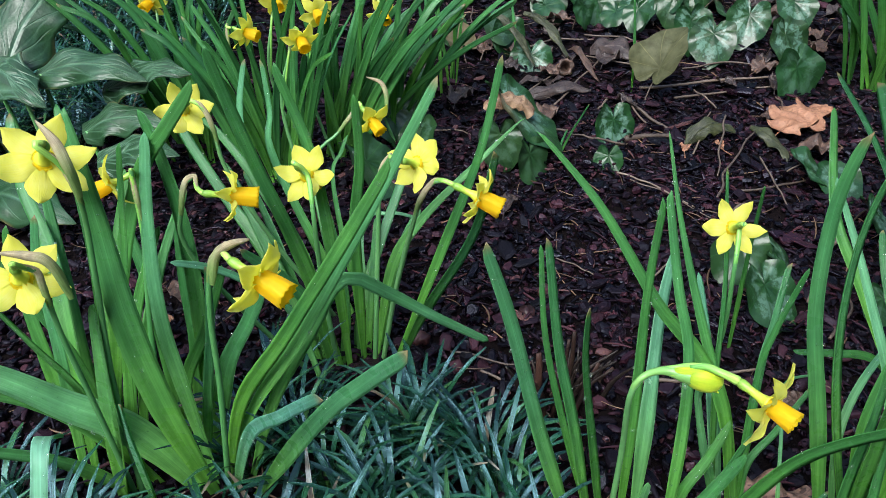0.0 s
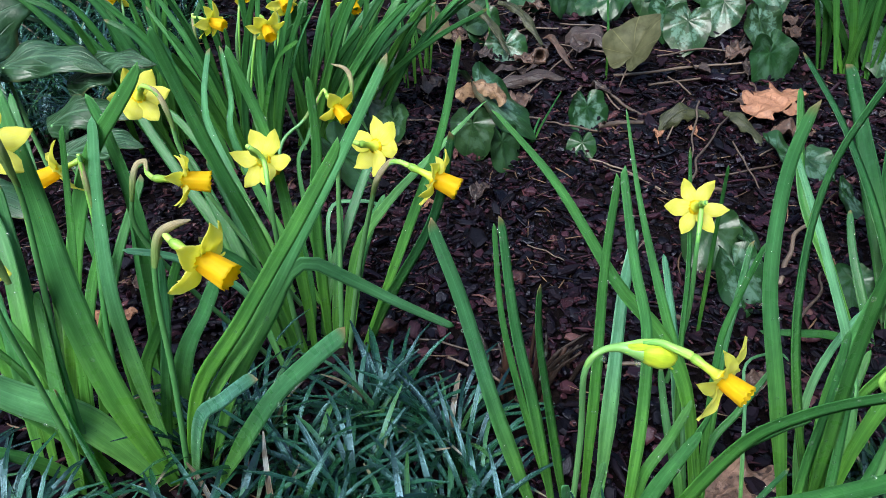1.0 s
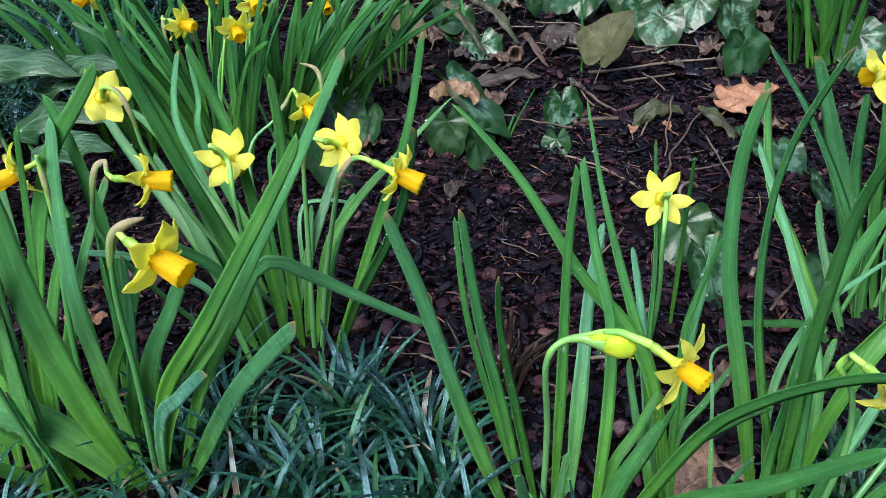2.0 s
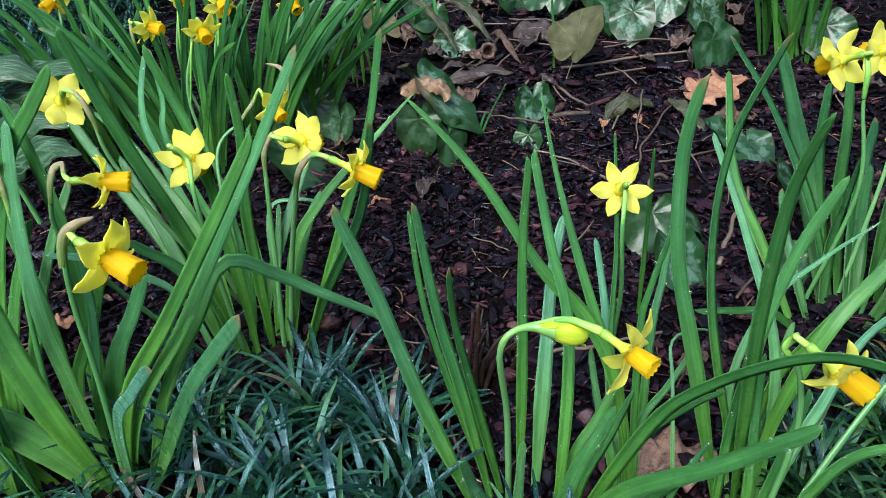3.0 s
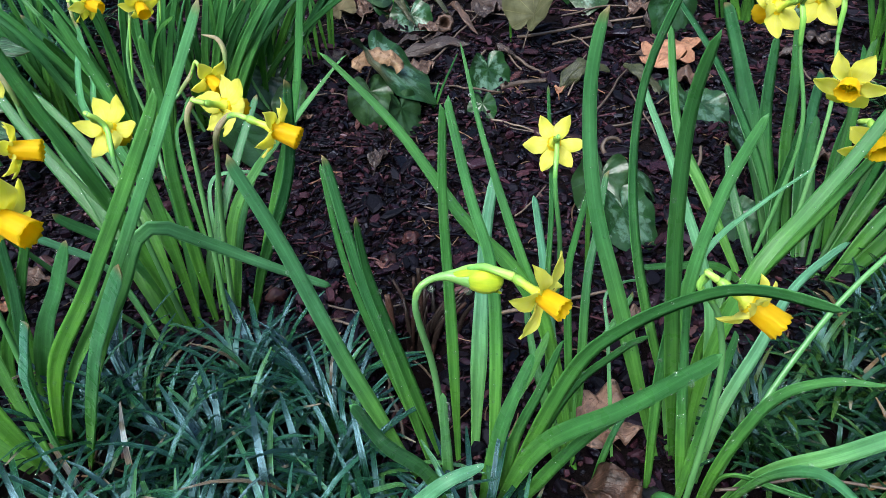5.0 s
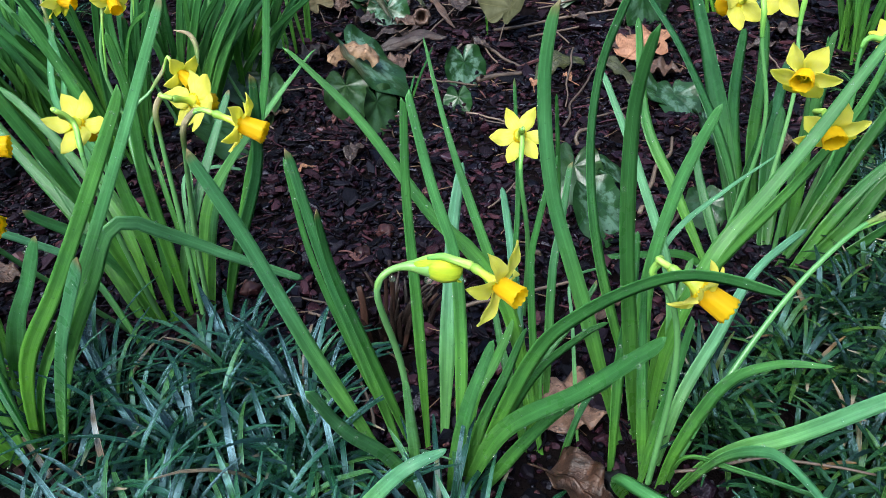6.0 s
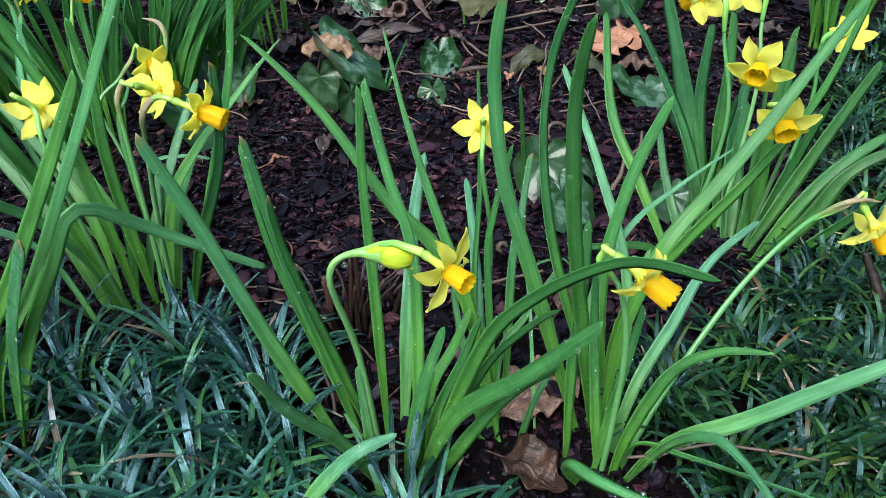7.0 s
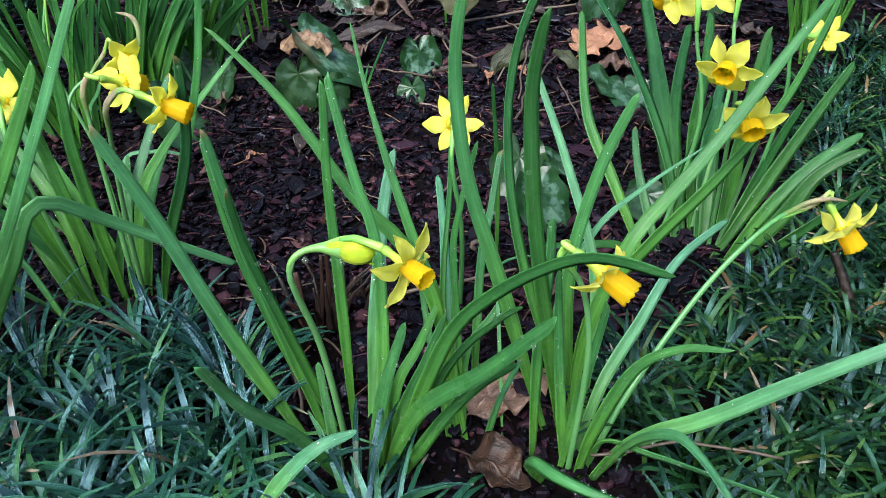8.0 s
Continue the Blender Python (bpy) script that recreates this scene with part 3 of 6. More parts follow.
def flower(clump, centre, facing, size, roll, label="", slim=1.0, reach=1.0, trumpet=(1.0, 1.0)):
    """A small trumpet daffodil: six petals, a golden trumpet, the green tube and ovary behind it."""
    d = Vector(facing).normalized()
    base = d.to_track_quat("Z", "Y").to_matrix().to_4x4()
    m = Matrix.Translation(Vector(centre) - clump.location) @ base @ Matrix.Rotation(radians(roll), 4, "Z") @ Matrix.Scale(size, 4)
    f = new("flower", TUBE)
    f.parent, f.matrix_local = clump, m
    tagged(f, label or "pale yellow trumpet daffodil flower with golden trumpet")
    for k in range(6):
        p = part("tepal", random.choice(TEPALS), f)
        p.matrix_local = Matrix.Rotation(radians(60 * k + random.uniform(-7, 7)), 4, "Z") @ Matrix.Rotation(random.uniform(-0.16, 0.16), 4, "Y") @ Matrix.Rotation(random.uniform(-0.15, 0.15), 4, "X") @ Matrix.Translation((0.001, 0, 0.0012 if k % 2 else 0.0)) @ Matrix.Diagonal((reach, slim, 1.0, 1.0))
    part("corona", random.choice(CORONAS), f, "golden yellow trumpet with frilled rim").scale = (trumpet[0], trumpet[0], trumpet[1])
    for k in range(6):
        p = part("stamen", STAMEN, f)
        p.matrix_local = Matrix.Rotation(radians(60 * k), 4, "Z") @ Matrix.Translation((0.0014, 0, 0.0)) @ Matrix.Rotation(0.08, 4, "Y") @ Matrix.Scale(0.48, 4)
    FLOWER_BACK[clump.name] = np.array(Vector(centre) - d * 0.0178 * size)
    return f


def stalk(clump, *points, dry=True, thick=1.0, sheath=1.0):
    """The stem up to a flower, hooked over at the top inside its papery sheath."""
    back = FLOWER_BACK[clump.name]
    pts = [np.array(q, dtype=float) for q in points[:-1]] + [back]
    p = to_local(clump, pts)
    n = len(p)
    part("flower_stem", tube_mesh("flower_stem", p[:n - 1], [0.0022, 0.0020, 0.0018, 0.0013], M_STEM, flat=0.75, n=32), clump)
    neck = p[n - 4:] if n > 4 else p[-3:]
    part("pedicel", tube_mesh("pedicel", neck, [thick * q for q in (0.0012, 0.0014, 0.0015, 0.0018)], M_PALE, n=16), clump)
    c, length = spline(p, 80)
    i0, i1 = (max(2, int(80 * (1 - far / length))) for far in (0.044, 0.005))
    c = c[i0:i1 + 1]
    c = c[np.linspace(0, len(c) - 1, 20).astype(int)]
    up = np.array((0.0, 0.0, 0.0010))
    path = [c[i] + up * (0.05 * i) for i in (0, 3, 6, 9, 12, 15, 17, 19)]
    bulk = sheath * (0.82 if dry else 0.74)
    part("spathe", tube_mesh("spathe", path, [bulk * r for r in (0.0019, 0.0021, 0.0024, 0.0024, 0.0022, 0.0016, 0.0005)], M_SPATHE if dry else M_PALE, 9, 24, flat=0.7, lumps=0.05), clump, "dry papery buff sheath" if dry else "fresh green sheath")
    SPOTS[clump.name] += [(c[10] - np.array((0, 0, 0.003)), np.array((0, 0, -1.0)))]


def dry_sheath(clump, *points, width=8.0, label="curled dry brown papery sheath"):
    """A withered bract that stands away from its flower."""
    p = [np.array(q, dtype=float) - np.array(clump.location) for q in points]
    me = sheet_mesh("spathe", p, lambda s, u: width / 2000 * max(0.08, math.sin(math.pi * min(1.0, 0.12 + 0.86 * s)) ** 0.7), M_SPATHE, (0.2, -0.8, 0.5), n=20, across=6, cup=-0.8, wave=0.2, waves=2)
    return part("spathe", me, clump, label)


def droplets(clump, share=1.0, big=1.0, fine=2):
    """Rain drops that sit on the leaves of one clump, all in one mesh."""
    spots = [s for s in SPOTS[clump.name] if random.random() < share]
    bm = bmesh.new()
    bmesh.ops.create_icosphere(bm, subdivisions=fine, radius=1.0)
    base = np.array([v.co[:] for v in bm.verts])
    tri = np.array([[v.index for v in f.verts] for f in bm.faces])
    bm.free()
    verts, faces = [], []
    for i, (pos, nr) in enumerate(spots):
        r = big * min(0.0017, 0.00058 * math.exp(random.gauss(0.1, 0.50)))
        nr = np.asarray(nr) / (np.linalg.norm(nr) + 1e-9)
        b = base * r
        b = b - np.outer(b @ nr, nr) * 0.55
        verts.append(b + pos + nr * r * 0.15)
        faces.append(tri + i * len(base))
    if verts:
        ob = part("rain_water", mesh_of("rain_water", np.vstack(verts), np.vstack(faces).tolist(), M_WATER), clump, "clear rain droplets clinging to the leaves")
        tagged(ob, kind="stuff")


# ---- ground ----
def ground_mesh():
    xs = np.unique(np.concatenate([np.linspace(-1.3, 1.7, 151), np.array([-60, -30, -12, -6, -3, -2, -1.6, 2.0, 2.6, 4, 8, 15, 30, 60])]))
    ys = np.unique(np.concatenate([np.linspace(-0.3, 2.3, 131), np.array([-60, -30, -12, -5, -2, -1, -0.6, 2.6, 3.2, 5, 10, 20, 40, 60])]))
    verts = [(x, y, ground_height(x, y)) for y in ys for x in xs]
    w = len(xs)
    faces = [(j * w + i, j * w + i + 1, (j + 1) * w + i + 1, (j + 1) * w + i) for j in range(len(ys) - 1) for i in range(w - 1)]
    return mesh_of("ground", verts, faces, M_SOIL)


ground = tagged(new("ground", ground_mesh()), "dark wet garden soil under bark mulch", "soil", kind="structure")


def sky_screen_mesh():
    """A closed ring, thick and uneven, unseen and added far round the bed to block the low sky."""
    n, rows, verts, faces = 96, 10, [], []
    for side, r0 in ((0, 22.0), (1, 25.0)):
        for j in range(rows + 1):
            for i in range(n):
                w = 2 * math.pi * i / n
                wob = 1.2 * noise.noise((math.cos(w) * 9, math.sin(w) * 9, j * 0.7 + side * 20))
                top = 13.0 + 2.5 * noise.noise((math.cos(w) * 5, math.sin(w) * 5, 3.0))
                verts.append(((r0 + wob) * math.cos(w), (r0 + wob) * math.sin(w), -0.3 + top * j / rows))
    m = (rows + 1) * n
    for i in range(n):
        i2 = (i + 1) % n
        for j in range(rows):
            a, b, c, d = j * n + i, j * n + i2, (j + 1) * n + i2, (j + 1) * n + i
            faces += [(b, a, d, c), (m + a, m + b, m + c, m + d)]
        faces.append((rows * n + i, rows * n + i2, m + rows * n + i2, m + rows * n + i))
    return mesh_of("backdrop", verts, faces, M_SKY_SCREEN)


tagged(new("backdrop", sky_screen_mesh()), "unseen dark ring added round the bed to block low sky light", "hedge", kind="structure")


def inside(poly, x, y):
    hit = False
    for (x0, y0), (x1, y1) in zip(poly, poly[1:] + poly[:1]):
        if (y0 > y) != (y1 > y) and x < (x1 - x0) * (y - y0) / (y1 - y0) + x0:
            hit = not hit
    return hit


def chip_shapes(n, rng, size):
    """n bark chips as flattened, chamfered, uneven six-sided bits: vertices (n, 18, 3) and the faces of one."""
    ang = np.linspace(0, 2 * np.pi, 6, endpoint=False)[None, :] + rng.uniform(-0.35, 0.35, (n, 6))
    rad = rng.uniform(0.65, 1.1, (n, 6))
    asp = rng.uniform(0.45, 1.0, (n, 1))
    x, y = rad * np.cos(ang), rad * np.sin(ang) * asp
    hgt = rng.uniform(0.18, 0.5, (n, 1))
    v = np.zeros((n, 18, 3))
    v[:, 0:6] = np.stack([x * 0.9, y * 0.9, -hgt + 0 * x], 2)
    v[:, 6:12] = np.stack([x, y, hgt * 0.35 + 0 * x], 2)
    v[:, 12:18] = np.stack([x * 0.74, y * 0.74, hgt * rng.uniform(0.75, 1.15, (n, 6))], 2)
    v *= size[:, None, None]
    faces = [tuple(range(12, 18))]
    for a in (0, 6):
        faces += [(a + k, a + (k + 1) % 6, a + 6 + (k + 1) % 6, a + 6 + k) for k in range(6)]
    return v, faces


def flake_shapes(n, rng, size):
    """n flat, rounded, slightly arched flakes of bark: vertices (n, 28, 3) and the faces of one."""
    m = 9
    ang = np.linspace(0, 2 * np.pi, m, endpoint=False)[None, :] + rng.uniform(-0.22, 0.22, (n, m))
    rad = rng.uniform(0.62, 1.10, (n, m))
    x, y = rad * np.cos(ang), rad * np.sin(ang) * rng.uniform(0.25, 0.85, (n, 1))
    h = rng.uniform(0.04, 0.15, (n, 1))
    v = np.zeros((n, 3 * m + 1, 3))
    v[:, 0:m] = np.stack([x * 0.93, y * 0.93, -h + 0 * x], 2)
    v[:, m:2 * m] = np.stack([x, y, 0.2 * h + 0 * x], 2)
    v[:, 2 * m:3 * m] = np.stack([x * 0.80, y * 0.80, h * rng.uniform(0.8, 1.25, (n, m))], 2)
    v[:, 3 * m, 2] = (h * rng.uniform(0.9, 1.5, (n, 1)))[:, 0]
    v[:, :, 2] -= rng.uniform(-0.12, 0.38, (n, 1)) * v[:, :, 0] ** 2 + rng.uniform(0.0, 0.6, (n, 1)) * v[:, :, 1] ** 2
    v *= size[:, None, None]
    faces = [(a + k, a + (k + 1) % m, a + m + (k + 1) % m, a + m + k) for a in (0, m) for k in range(m)]
    faces += [(2 * m + k, 2 * m + (k + 1) % m, 3 * m) for k in range(m)]
    return v, faces


def turns(n, rng, tilt):
    yaw, p, r = rng.uniform(0, 2 * np.pi, n), rng.normal(0, tilt, n), rng.normal(0, tilt, n)
    cy, sy, cp, sp, cr, sr = np.cos(yaw), np.sin(yaw), np.cos(p), np.sin(p), np.cos(r), np.sin(r)
    one, zero = np.ones(n), np.zeros(n)
    rz = np.array([[cy, -sy, zero], [sy, cy, zero], [zero, zero, one]]).transpose(2, 0, 1)
    rx = np.array([[one, zero, zero], [zero, cp, -sp], [zero, sp, cp]]).transpose(2, 0, 1)
    ry = np.array([[cr, zero, sr], [zero, one, zero], [-sr, zero, cr]]).transpose(2, 0, 1)
    return rz @ rx @ ry


# outlines of the three grass patches
FRONT = [(-0.6, 0.16), (-0.6, 0.40), (-0.25, 0.425), (-0.12, 0.425), (-0.06, 0.48), (-0.06, 0.515), (0.10, 0.515), (0.125, 0.48), (0.15, 0.42), (0.185, 0.37), (0.215, 0.335), (0.25, 0.31), (0.27, 0.16)]
RIGHT = [(0.37, 0.16), (0.375, 0.335), (0.372, 0.40), (0.42, 0.455), (0.50, 0.495), (0.57, 0.545), (0.62, 0.60), (0.66, 0.68), (0.72, 0.80), (0.84, 0.95), (0.98, 1.03), (1.04, 0.95), (0.95, 0.5), (0.85, 0.16)]
BACK = [(-1.25, 1.02), (-0.85, 0.93), (-0.50, 0.90), (-0.33, 1.00), (-0.30, 1.25), (-0.34, 1.7), (-0.5, 1.95), (-0.9, 2.05), (-1.3, 1.9), (-1.4, 1.4)]

rng = np.random.default_rng(4)
N_CHIPS = 44000
cx = np.concatenate([rng.uniform(-0.35, 0.75, N_CHIPS // 2), rng.uniform(-0.9, 1.3, N_CHIPS - N_CHIPS // 2)])
cy = np.concatenate([rng.uniform(0.30, 1.12, N_CHIPS // 2), rng.uniform(0.30, 1.75, N_CHIPS - N_CHIPS // 2)])
csize = np.clip(0.0026 * np.exp(rng.normal(0, 0.6, N_CHIPS)), 0.0009, 0.010)
cz = np.array([ground_height(a, b) for a, b in zip(cx, cy)]) + csize * 0.2 + rng.uniform(-0.002, 0.0065, N_CHIPS)
cv, cf = chip_shapes(N_CHIPS, rng, csize)
cv = np.einsum("nij,nkj->nki", turns(N_CHIPS, rng, 0.35), cv) + np.stack([cx, cy, cz], 1)[:, None, :]
# no bark under the thick of the grass, nor far to either side
bare = np.array([a > -0.75 and a < 1.02 and not (inside(FRONT, a, b + 0.02) or inside(RIGHT, a - 0.02, b + 0.02) or inside(BACK, a + 0.02, b)) for a, b in zip(cx, cy)])
cv = cv[bare]
cfaces = [tuple(i + 18 * n for i in f) for n in range(len(cv)) for f in cf]
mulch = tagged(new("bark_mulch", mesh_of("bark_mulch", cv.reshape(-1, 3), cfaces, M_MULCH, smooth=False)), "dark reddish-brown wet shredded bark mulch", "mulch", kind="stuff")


# broader flakes of wet bark lying over the crumbs
N_FLAKES = 8000
frng = np.random.default_rng(52)
fx = np.concatenate([frng.uniform(-0.30, 0.70, N_FLAKES // 2), frng.uniform(-0.6, 1.0, N_FLAKES - N_FLAKES // 2)])
fy = np.concatenate([frng.uniform(0.42, 1.05, N_FLAKES // 2), frng.uniform(0.40, 1.70, N_FLAKES - N_FLAKES // 2)])
fsize = np.clip(0.0044 * np.exp(frng.normal(0, 0.50, N_FLAKES)), 0.0022, 0.0125)
pit = lambda a, b: (a - 0.182) ** 2 + (b - 0.512) ** 2 < 0.028 ** 2
lie = np.array([not (pit(a, b) or inside(FRONT, a, b + 0.02) or inside(RIGHT, a - 0.02, b + 0.02) or inside(BACK, a + 0.02, b)) and noise.noise((a * 14, b * 14, 6.0)) > -0.32 for a, b in zip(fx, fy)])
fx, fy, fsize = fx[lie], fy[lie], fsize[lie]
fz = np.array([ground_height(a, b) for a, b in zip(fx, fy)]) + 0.0025 + frng.uniform(0, 0.0050, len(fx))
fv, ff = flake_shapes(len(fx), frng, fsize)
fv = np.einsum("nij,nkj->nki", turns(len(fx), frng, 0.32), fv) + np.stack([fx, fy, fz], 1)[:, None, :]
tagged(new("bark_flakes", mesh_of("bark_flakes", fv.reshape(-1, 3), [tuple(i + 28 * n for i in f) for n in range(len(fx)) for f in ff], M_FLAKE)), "flat rounded flakes of wet purplish-brown bark", "bark", kind="stuff")


def needles(name, n, box, material, label, seed, lo=0.012, hi=0.05, wide=0.0006, lift=0.004):
    """Thin dry strips that lie about on the mulch, in one mesh."""
    r = np.random.default_rng(seed)
    verts, faces = [], []
    for i in range(n):
        x, y, a = r.uniform(box[0], box[1]), r.uniform(box[2], box[3]), r.uniform(0, 6.28)
        ln, w, bow = r.uniform(lo, hi), wide * r.uniform(0.6, 1.8), r.uniform(-0.25, 0.25)
        o = len(verts)
        z0 = ground_height(x, y) + lift + r.uniform(0, 0.004)
        tilt = r.normal(0, 0.12)
        for k in range(5):
            s = k / 4 - 0.5
            px = x + math.cos(a) * ln * s - math.sin(a) * bow * ln * (s * s * 2)
            py = y + math.sin(a) * ln * s + math.cos(a) * bow * ln * (s * s * 2)
            pz = z0 + tilt * ln * s + 0.003 * (0.25 - s * s)
            hw = w * (1 - abs(s) * 0.9)
            sx, sy = -math.sin(a) * hw, math.cos(a) * hw
            verts += [(px + sx, py + sy, pz), (px, py, pz + hw), (px - sx, py - sy, pz), (px, py, pz - hw)]
        for k in range(4):
            for j in range(4):
                j2 = (j + 1) % 4
                faces.append((o + k * 4 + j, o + k * 4 + j2, o + k * 4 + 4 + j2, o + k * 4 + 4 + j))
    return tagged(new(name, mesh_of(name, verts, faces, material)), label, "plant litter", kind="stuff")


# long slivers of bark, thicker on the bank
N_SLIVERS = 7000
srng = np.random.default_rng(15)
sx = srng.uniform(-0.6, 1.1, N_SLIVERS)
sy = np.where(srng.uniform(0, 1, N_SLIVERS) < 0.55, srng.uniform(0.95, 1.75, N_SLIVERS), srng.uniform(0.40, 1.0, N_SLIVERS))
ssize = np.clip(np.where(sy > 0.9, 0.0090, 0.0068) * np.exp(srng.normal(0, 0.45, N_SLIVERS)), 0.003, 0.022)
sz = np.array([ground_height(a, c) for a, c in zip(sx, sy)]) + 0.004 + srng.uniform(0, 0.006, N_SLIVERS)
sv, sf = chip_shapes(N_SLIVERS, srng, ssize)
sv[:, :, 1] *= srng.uniform(0.18, 0.7, N_SLIVERS)[:, None]
sv[:, :, 2] *= 0.35
sv = np.einsum("nij,nkj->nki", turns(N_SLIVERS, srng, 0.28), sv) + np.stack([sx, sy, sz], 1)[:, None, :]
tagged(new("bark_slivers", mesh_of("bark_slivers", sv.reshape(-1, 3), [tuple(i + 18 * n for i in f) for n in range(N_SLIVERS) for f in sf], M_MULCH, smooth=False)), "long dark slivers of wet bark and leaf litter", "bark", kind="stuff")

needles("plant_litter", 680, (-0.5, 1.0, 0.35, 1.7), M_STRAW, "thin dry brown needles and stalks scattered on the mulch", 8)
needles("dark_litter", 5200, (-0.35, 0.85, 0.40, 1.5), M_FLAKE, "shredded wet fibres lying among the bark", 9, 0.006, 0.028, 0.0010, 0.003)

# ---- dwarf mondo grass ----
# bare feet of the daffodil clumps inside the grass
CLEAR = [(-0.055, 0.405, 0.045), (-0.02, 0.42, 0.034), (-0.10, 0.405, 0.042), (0.021, 0.515, 0.036), (0.045, 0.515, 0.03), (0.222, 0.365, 0.034), (0.345, 0.345, 0.045)]


def mondo_patch(poly, seed, step, blades, label, tall=1.0, drops=True, wide=1.0, material=None):
    """Tufts of arching, folded, narrow blades over a patch of ground, in one mesh."""
    r = np.random.default_rng(seed)
    xs, ys = [p[0] for p in poly], [p[1] for p in poly]
    verts, uvs, faces, spots = [], [], [], []
    y = min(ys)
    while y < max(ys):
        x = min(xs)
        while x < max(xs):
            tx, ty = x + r.uniform(-0.5, 0.5) * step, y + r.uniform(-0.5, 0.5) * step
            x += step
            if not inside(poly, tx + 0.018 * noise.noise((tx * 22, ty * 22, 5.1)), ty + 0.018 * noise.noise((tx * 22, ty * 22, 8.4))):
                continue
            if any((tx - hx) ** 2 + (ty - hy) ** 2 < hr * hr for hx, hy, hr in CLEAR):
                continue
            gz = ground_height(tx, ty)
            for _ in range(blades + int(r.integers(-3, 4))):
                a = r.uniform(0, 6.283)
                ln = tall * r.uniform(0.05, 0.105)
                up = r.uniform(0.95, 1.45)
                droop = r.uniform(1.2, 2.1)
                w = wide * r.uniform(0.0013, 0.0023)
                curl = r.uniform(-0.25, 0.25)
                drop_at = {int(q) for q in r.integers(1, 7, 3)} if r.uniform() < 0.7 else ()
                px, py, pz = tx + math.cos(a) * r.uniform(0, 0.009), ty + math.sin(a) * r.uniform(0, 0.007), gz - 0.004
                o, seg, el = len(verts), 6, up
                for k in range(seg + 1):
                    s = k / seg
                    az = a + curl * s
                    cx_, cy_ = math.cos(az), math.sin(az)
                    hw = w * min(1.0, 0.55 + s * 2.5) * (1 if s < 0.6 else max(0.30, 1 - ((s - 0.6) / 0.4) ** 3.4))
                    nz = hw * 0.22
                    verts += [(px - cy_ * hw, py + cx_ * hw, pz + nz), (px, py, pz), (px + cy_ * hw, py - cx_ * hw, pz + nz)]
                    uvs += [(0, s), (0.5, s), (1, s)]
                    d = ln / seg
                    if k in drop_at:
                        spots.append((np.array((px, py, pz + nz * 0.6)), np.array((0.0, 0.0, 1.0))))
                    px, py, pz = px + cx_ * math.cos(el) * d, py + cy_ * math.cos(el) * d, pz + math.sin(el) * d
                    el -= droop / seg * (0.6 + 0.9 * s)
                    if pz < gz + 0.006 and el < 0:
                        el = 0.0
                for k in range(seg):
                    b = o + 3 * k
                    faces += [(b, b + 1, b + 4, b + 3), (b + 1, b + 2, b + 5, b + 4)]
        y += step
    patch = tagged(new("mondo_grass", mesh_of("mondo_grass", verts, faces, material or M_MONDO, uvs)), label, "grass", "mondo grass patches", "stuff")
    if drops:
        SPOTS[patch.name] = spots
        droplets(patch, 0.8, 0.75, 1)
    return patch


mondo_patch(FRONT, 21, 0.038, 36, "dense dark green dwarf mondo grass wet with rain", 0.95, True, 0.9)
mondo_patch(RIGHT, 22, 0.031, 30, "dark green dwarf mondo grass carpet with a few dry blades", 0.64, True, 0.86, M_MONDO_DARK)
mondo_patch(BACK, 23, 0.032, 15, "dark mondo grass carpet behind the arum leaves", 1.1, False, 1.0, M_MONDO)

# ---- daffodil clumps ----
clump_a = clump_at(-0.041, 0.427, "tall clump of daffodils with many strap leaves in mondo grass")
leaf(clump_a, (-0.038, 0.441, 0), (0.039, 0.379, 0.134), (0.074, 0.351, 0.191), (0.095, 0.334, 0.222), width=10.9, tone=0.58, turn=(-0.2, -0.6, 0.7))
# backlit face put into this leaf's paler tone
leaf(clump_a, (-0.05, 0.443, 0), (0, 0.383, 0.118), (0.034, 0.348, 0.172), (0.061, 0.322, 0.211), width=8.3, tone=0.83)
leaf(clump_a, (-0.042, 0.448, 0), (-0.017, 0.464, 0.059), (0.014, 0.478, 0.113), (0.036, 0.488, 0.148), (0.06, 0.501, 0.128), (0.092, 0.516, 0.095), (0.131, 0.535, 0.056), width=9.7, tone=0.68)
leaf(clump_a, (-0.054, 0.442, 0), (-0.034, 0.452, 0.069), (0.001, 0.459, 0.122), (0.042, 0.466, 0.185), (0.075, 0.472, 0.238), width=10.2, tone=0.53)
leaf(clump_a, (-0.051, 0.443, 0), (-0.031, 0.455, 0.055), (0.009, 0.467, 0.115), (0.053, 0.482, 0.19), (0.082, 0.492, 0.242), (0.1, 0.499, 0.275), width=9.1, tone=0.58)
leaf(clump_a, (-0.056, 0.441, 0), (-0.073, 0.463, 0.068), (-0.084, 0.48, 0.122), (-0.086, 0.5, 0.179), (-0.082, 0.519, 0.234), width=12.2, tone=0.68)
leaf(clump_a, (-0.056, 0.439, 0), (-0.066, 0.431, 0.060), (-0.073, 0.430, 0.115), (-0.077, 0.432, 0.165), (-0.080, 0.440, 0.215), (-0.085, 0.448, 0.250), (-0.091, 0.457, 0.274), width=18.0, tone=0.5, taper=0.55, turn=(0.1, -0.9, 0.4))
leaf(clump_a, (-0.059, 0.44, 0), (-0.097, 0.437, 0.057), (-0.131, 0.429, 0.092), (-0.159, 0.422, 0.121), (-0.183, 0.414, 0.14), width=20.3, tone=0.68, turn=(0.1, -0.5, 0.85))
leaf(clump_a, (-0.095, 0.447, 0), (-0.123, 0.436, 0.057), (-0.148, 0.424, 0.098), (-0.171, 0.41, 0.123), width=9.3, tone=0.58)
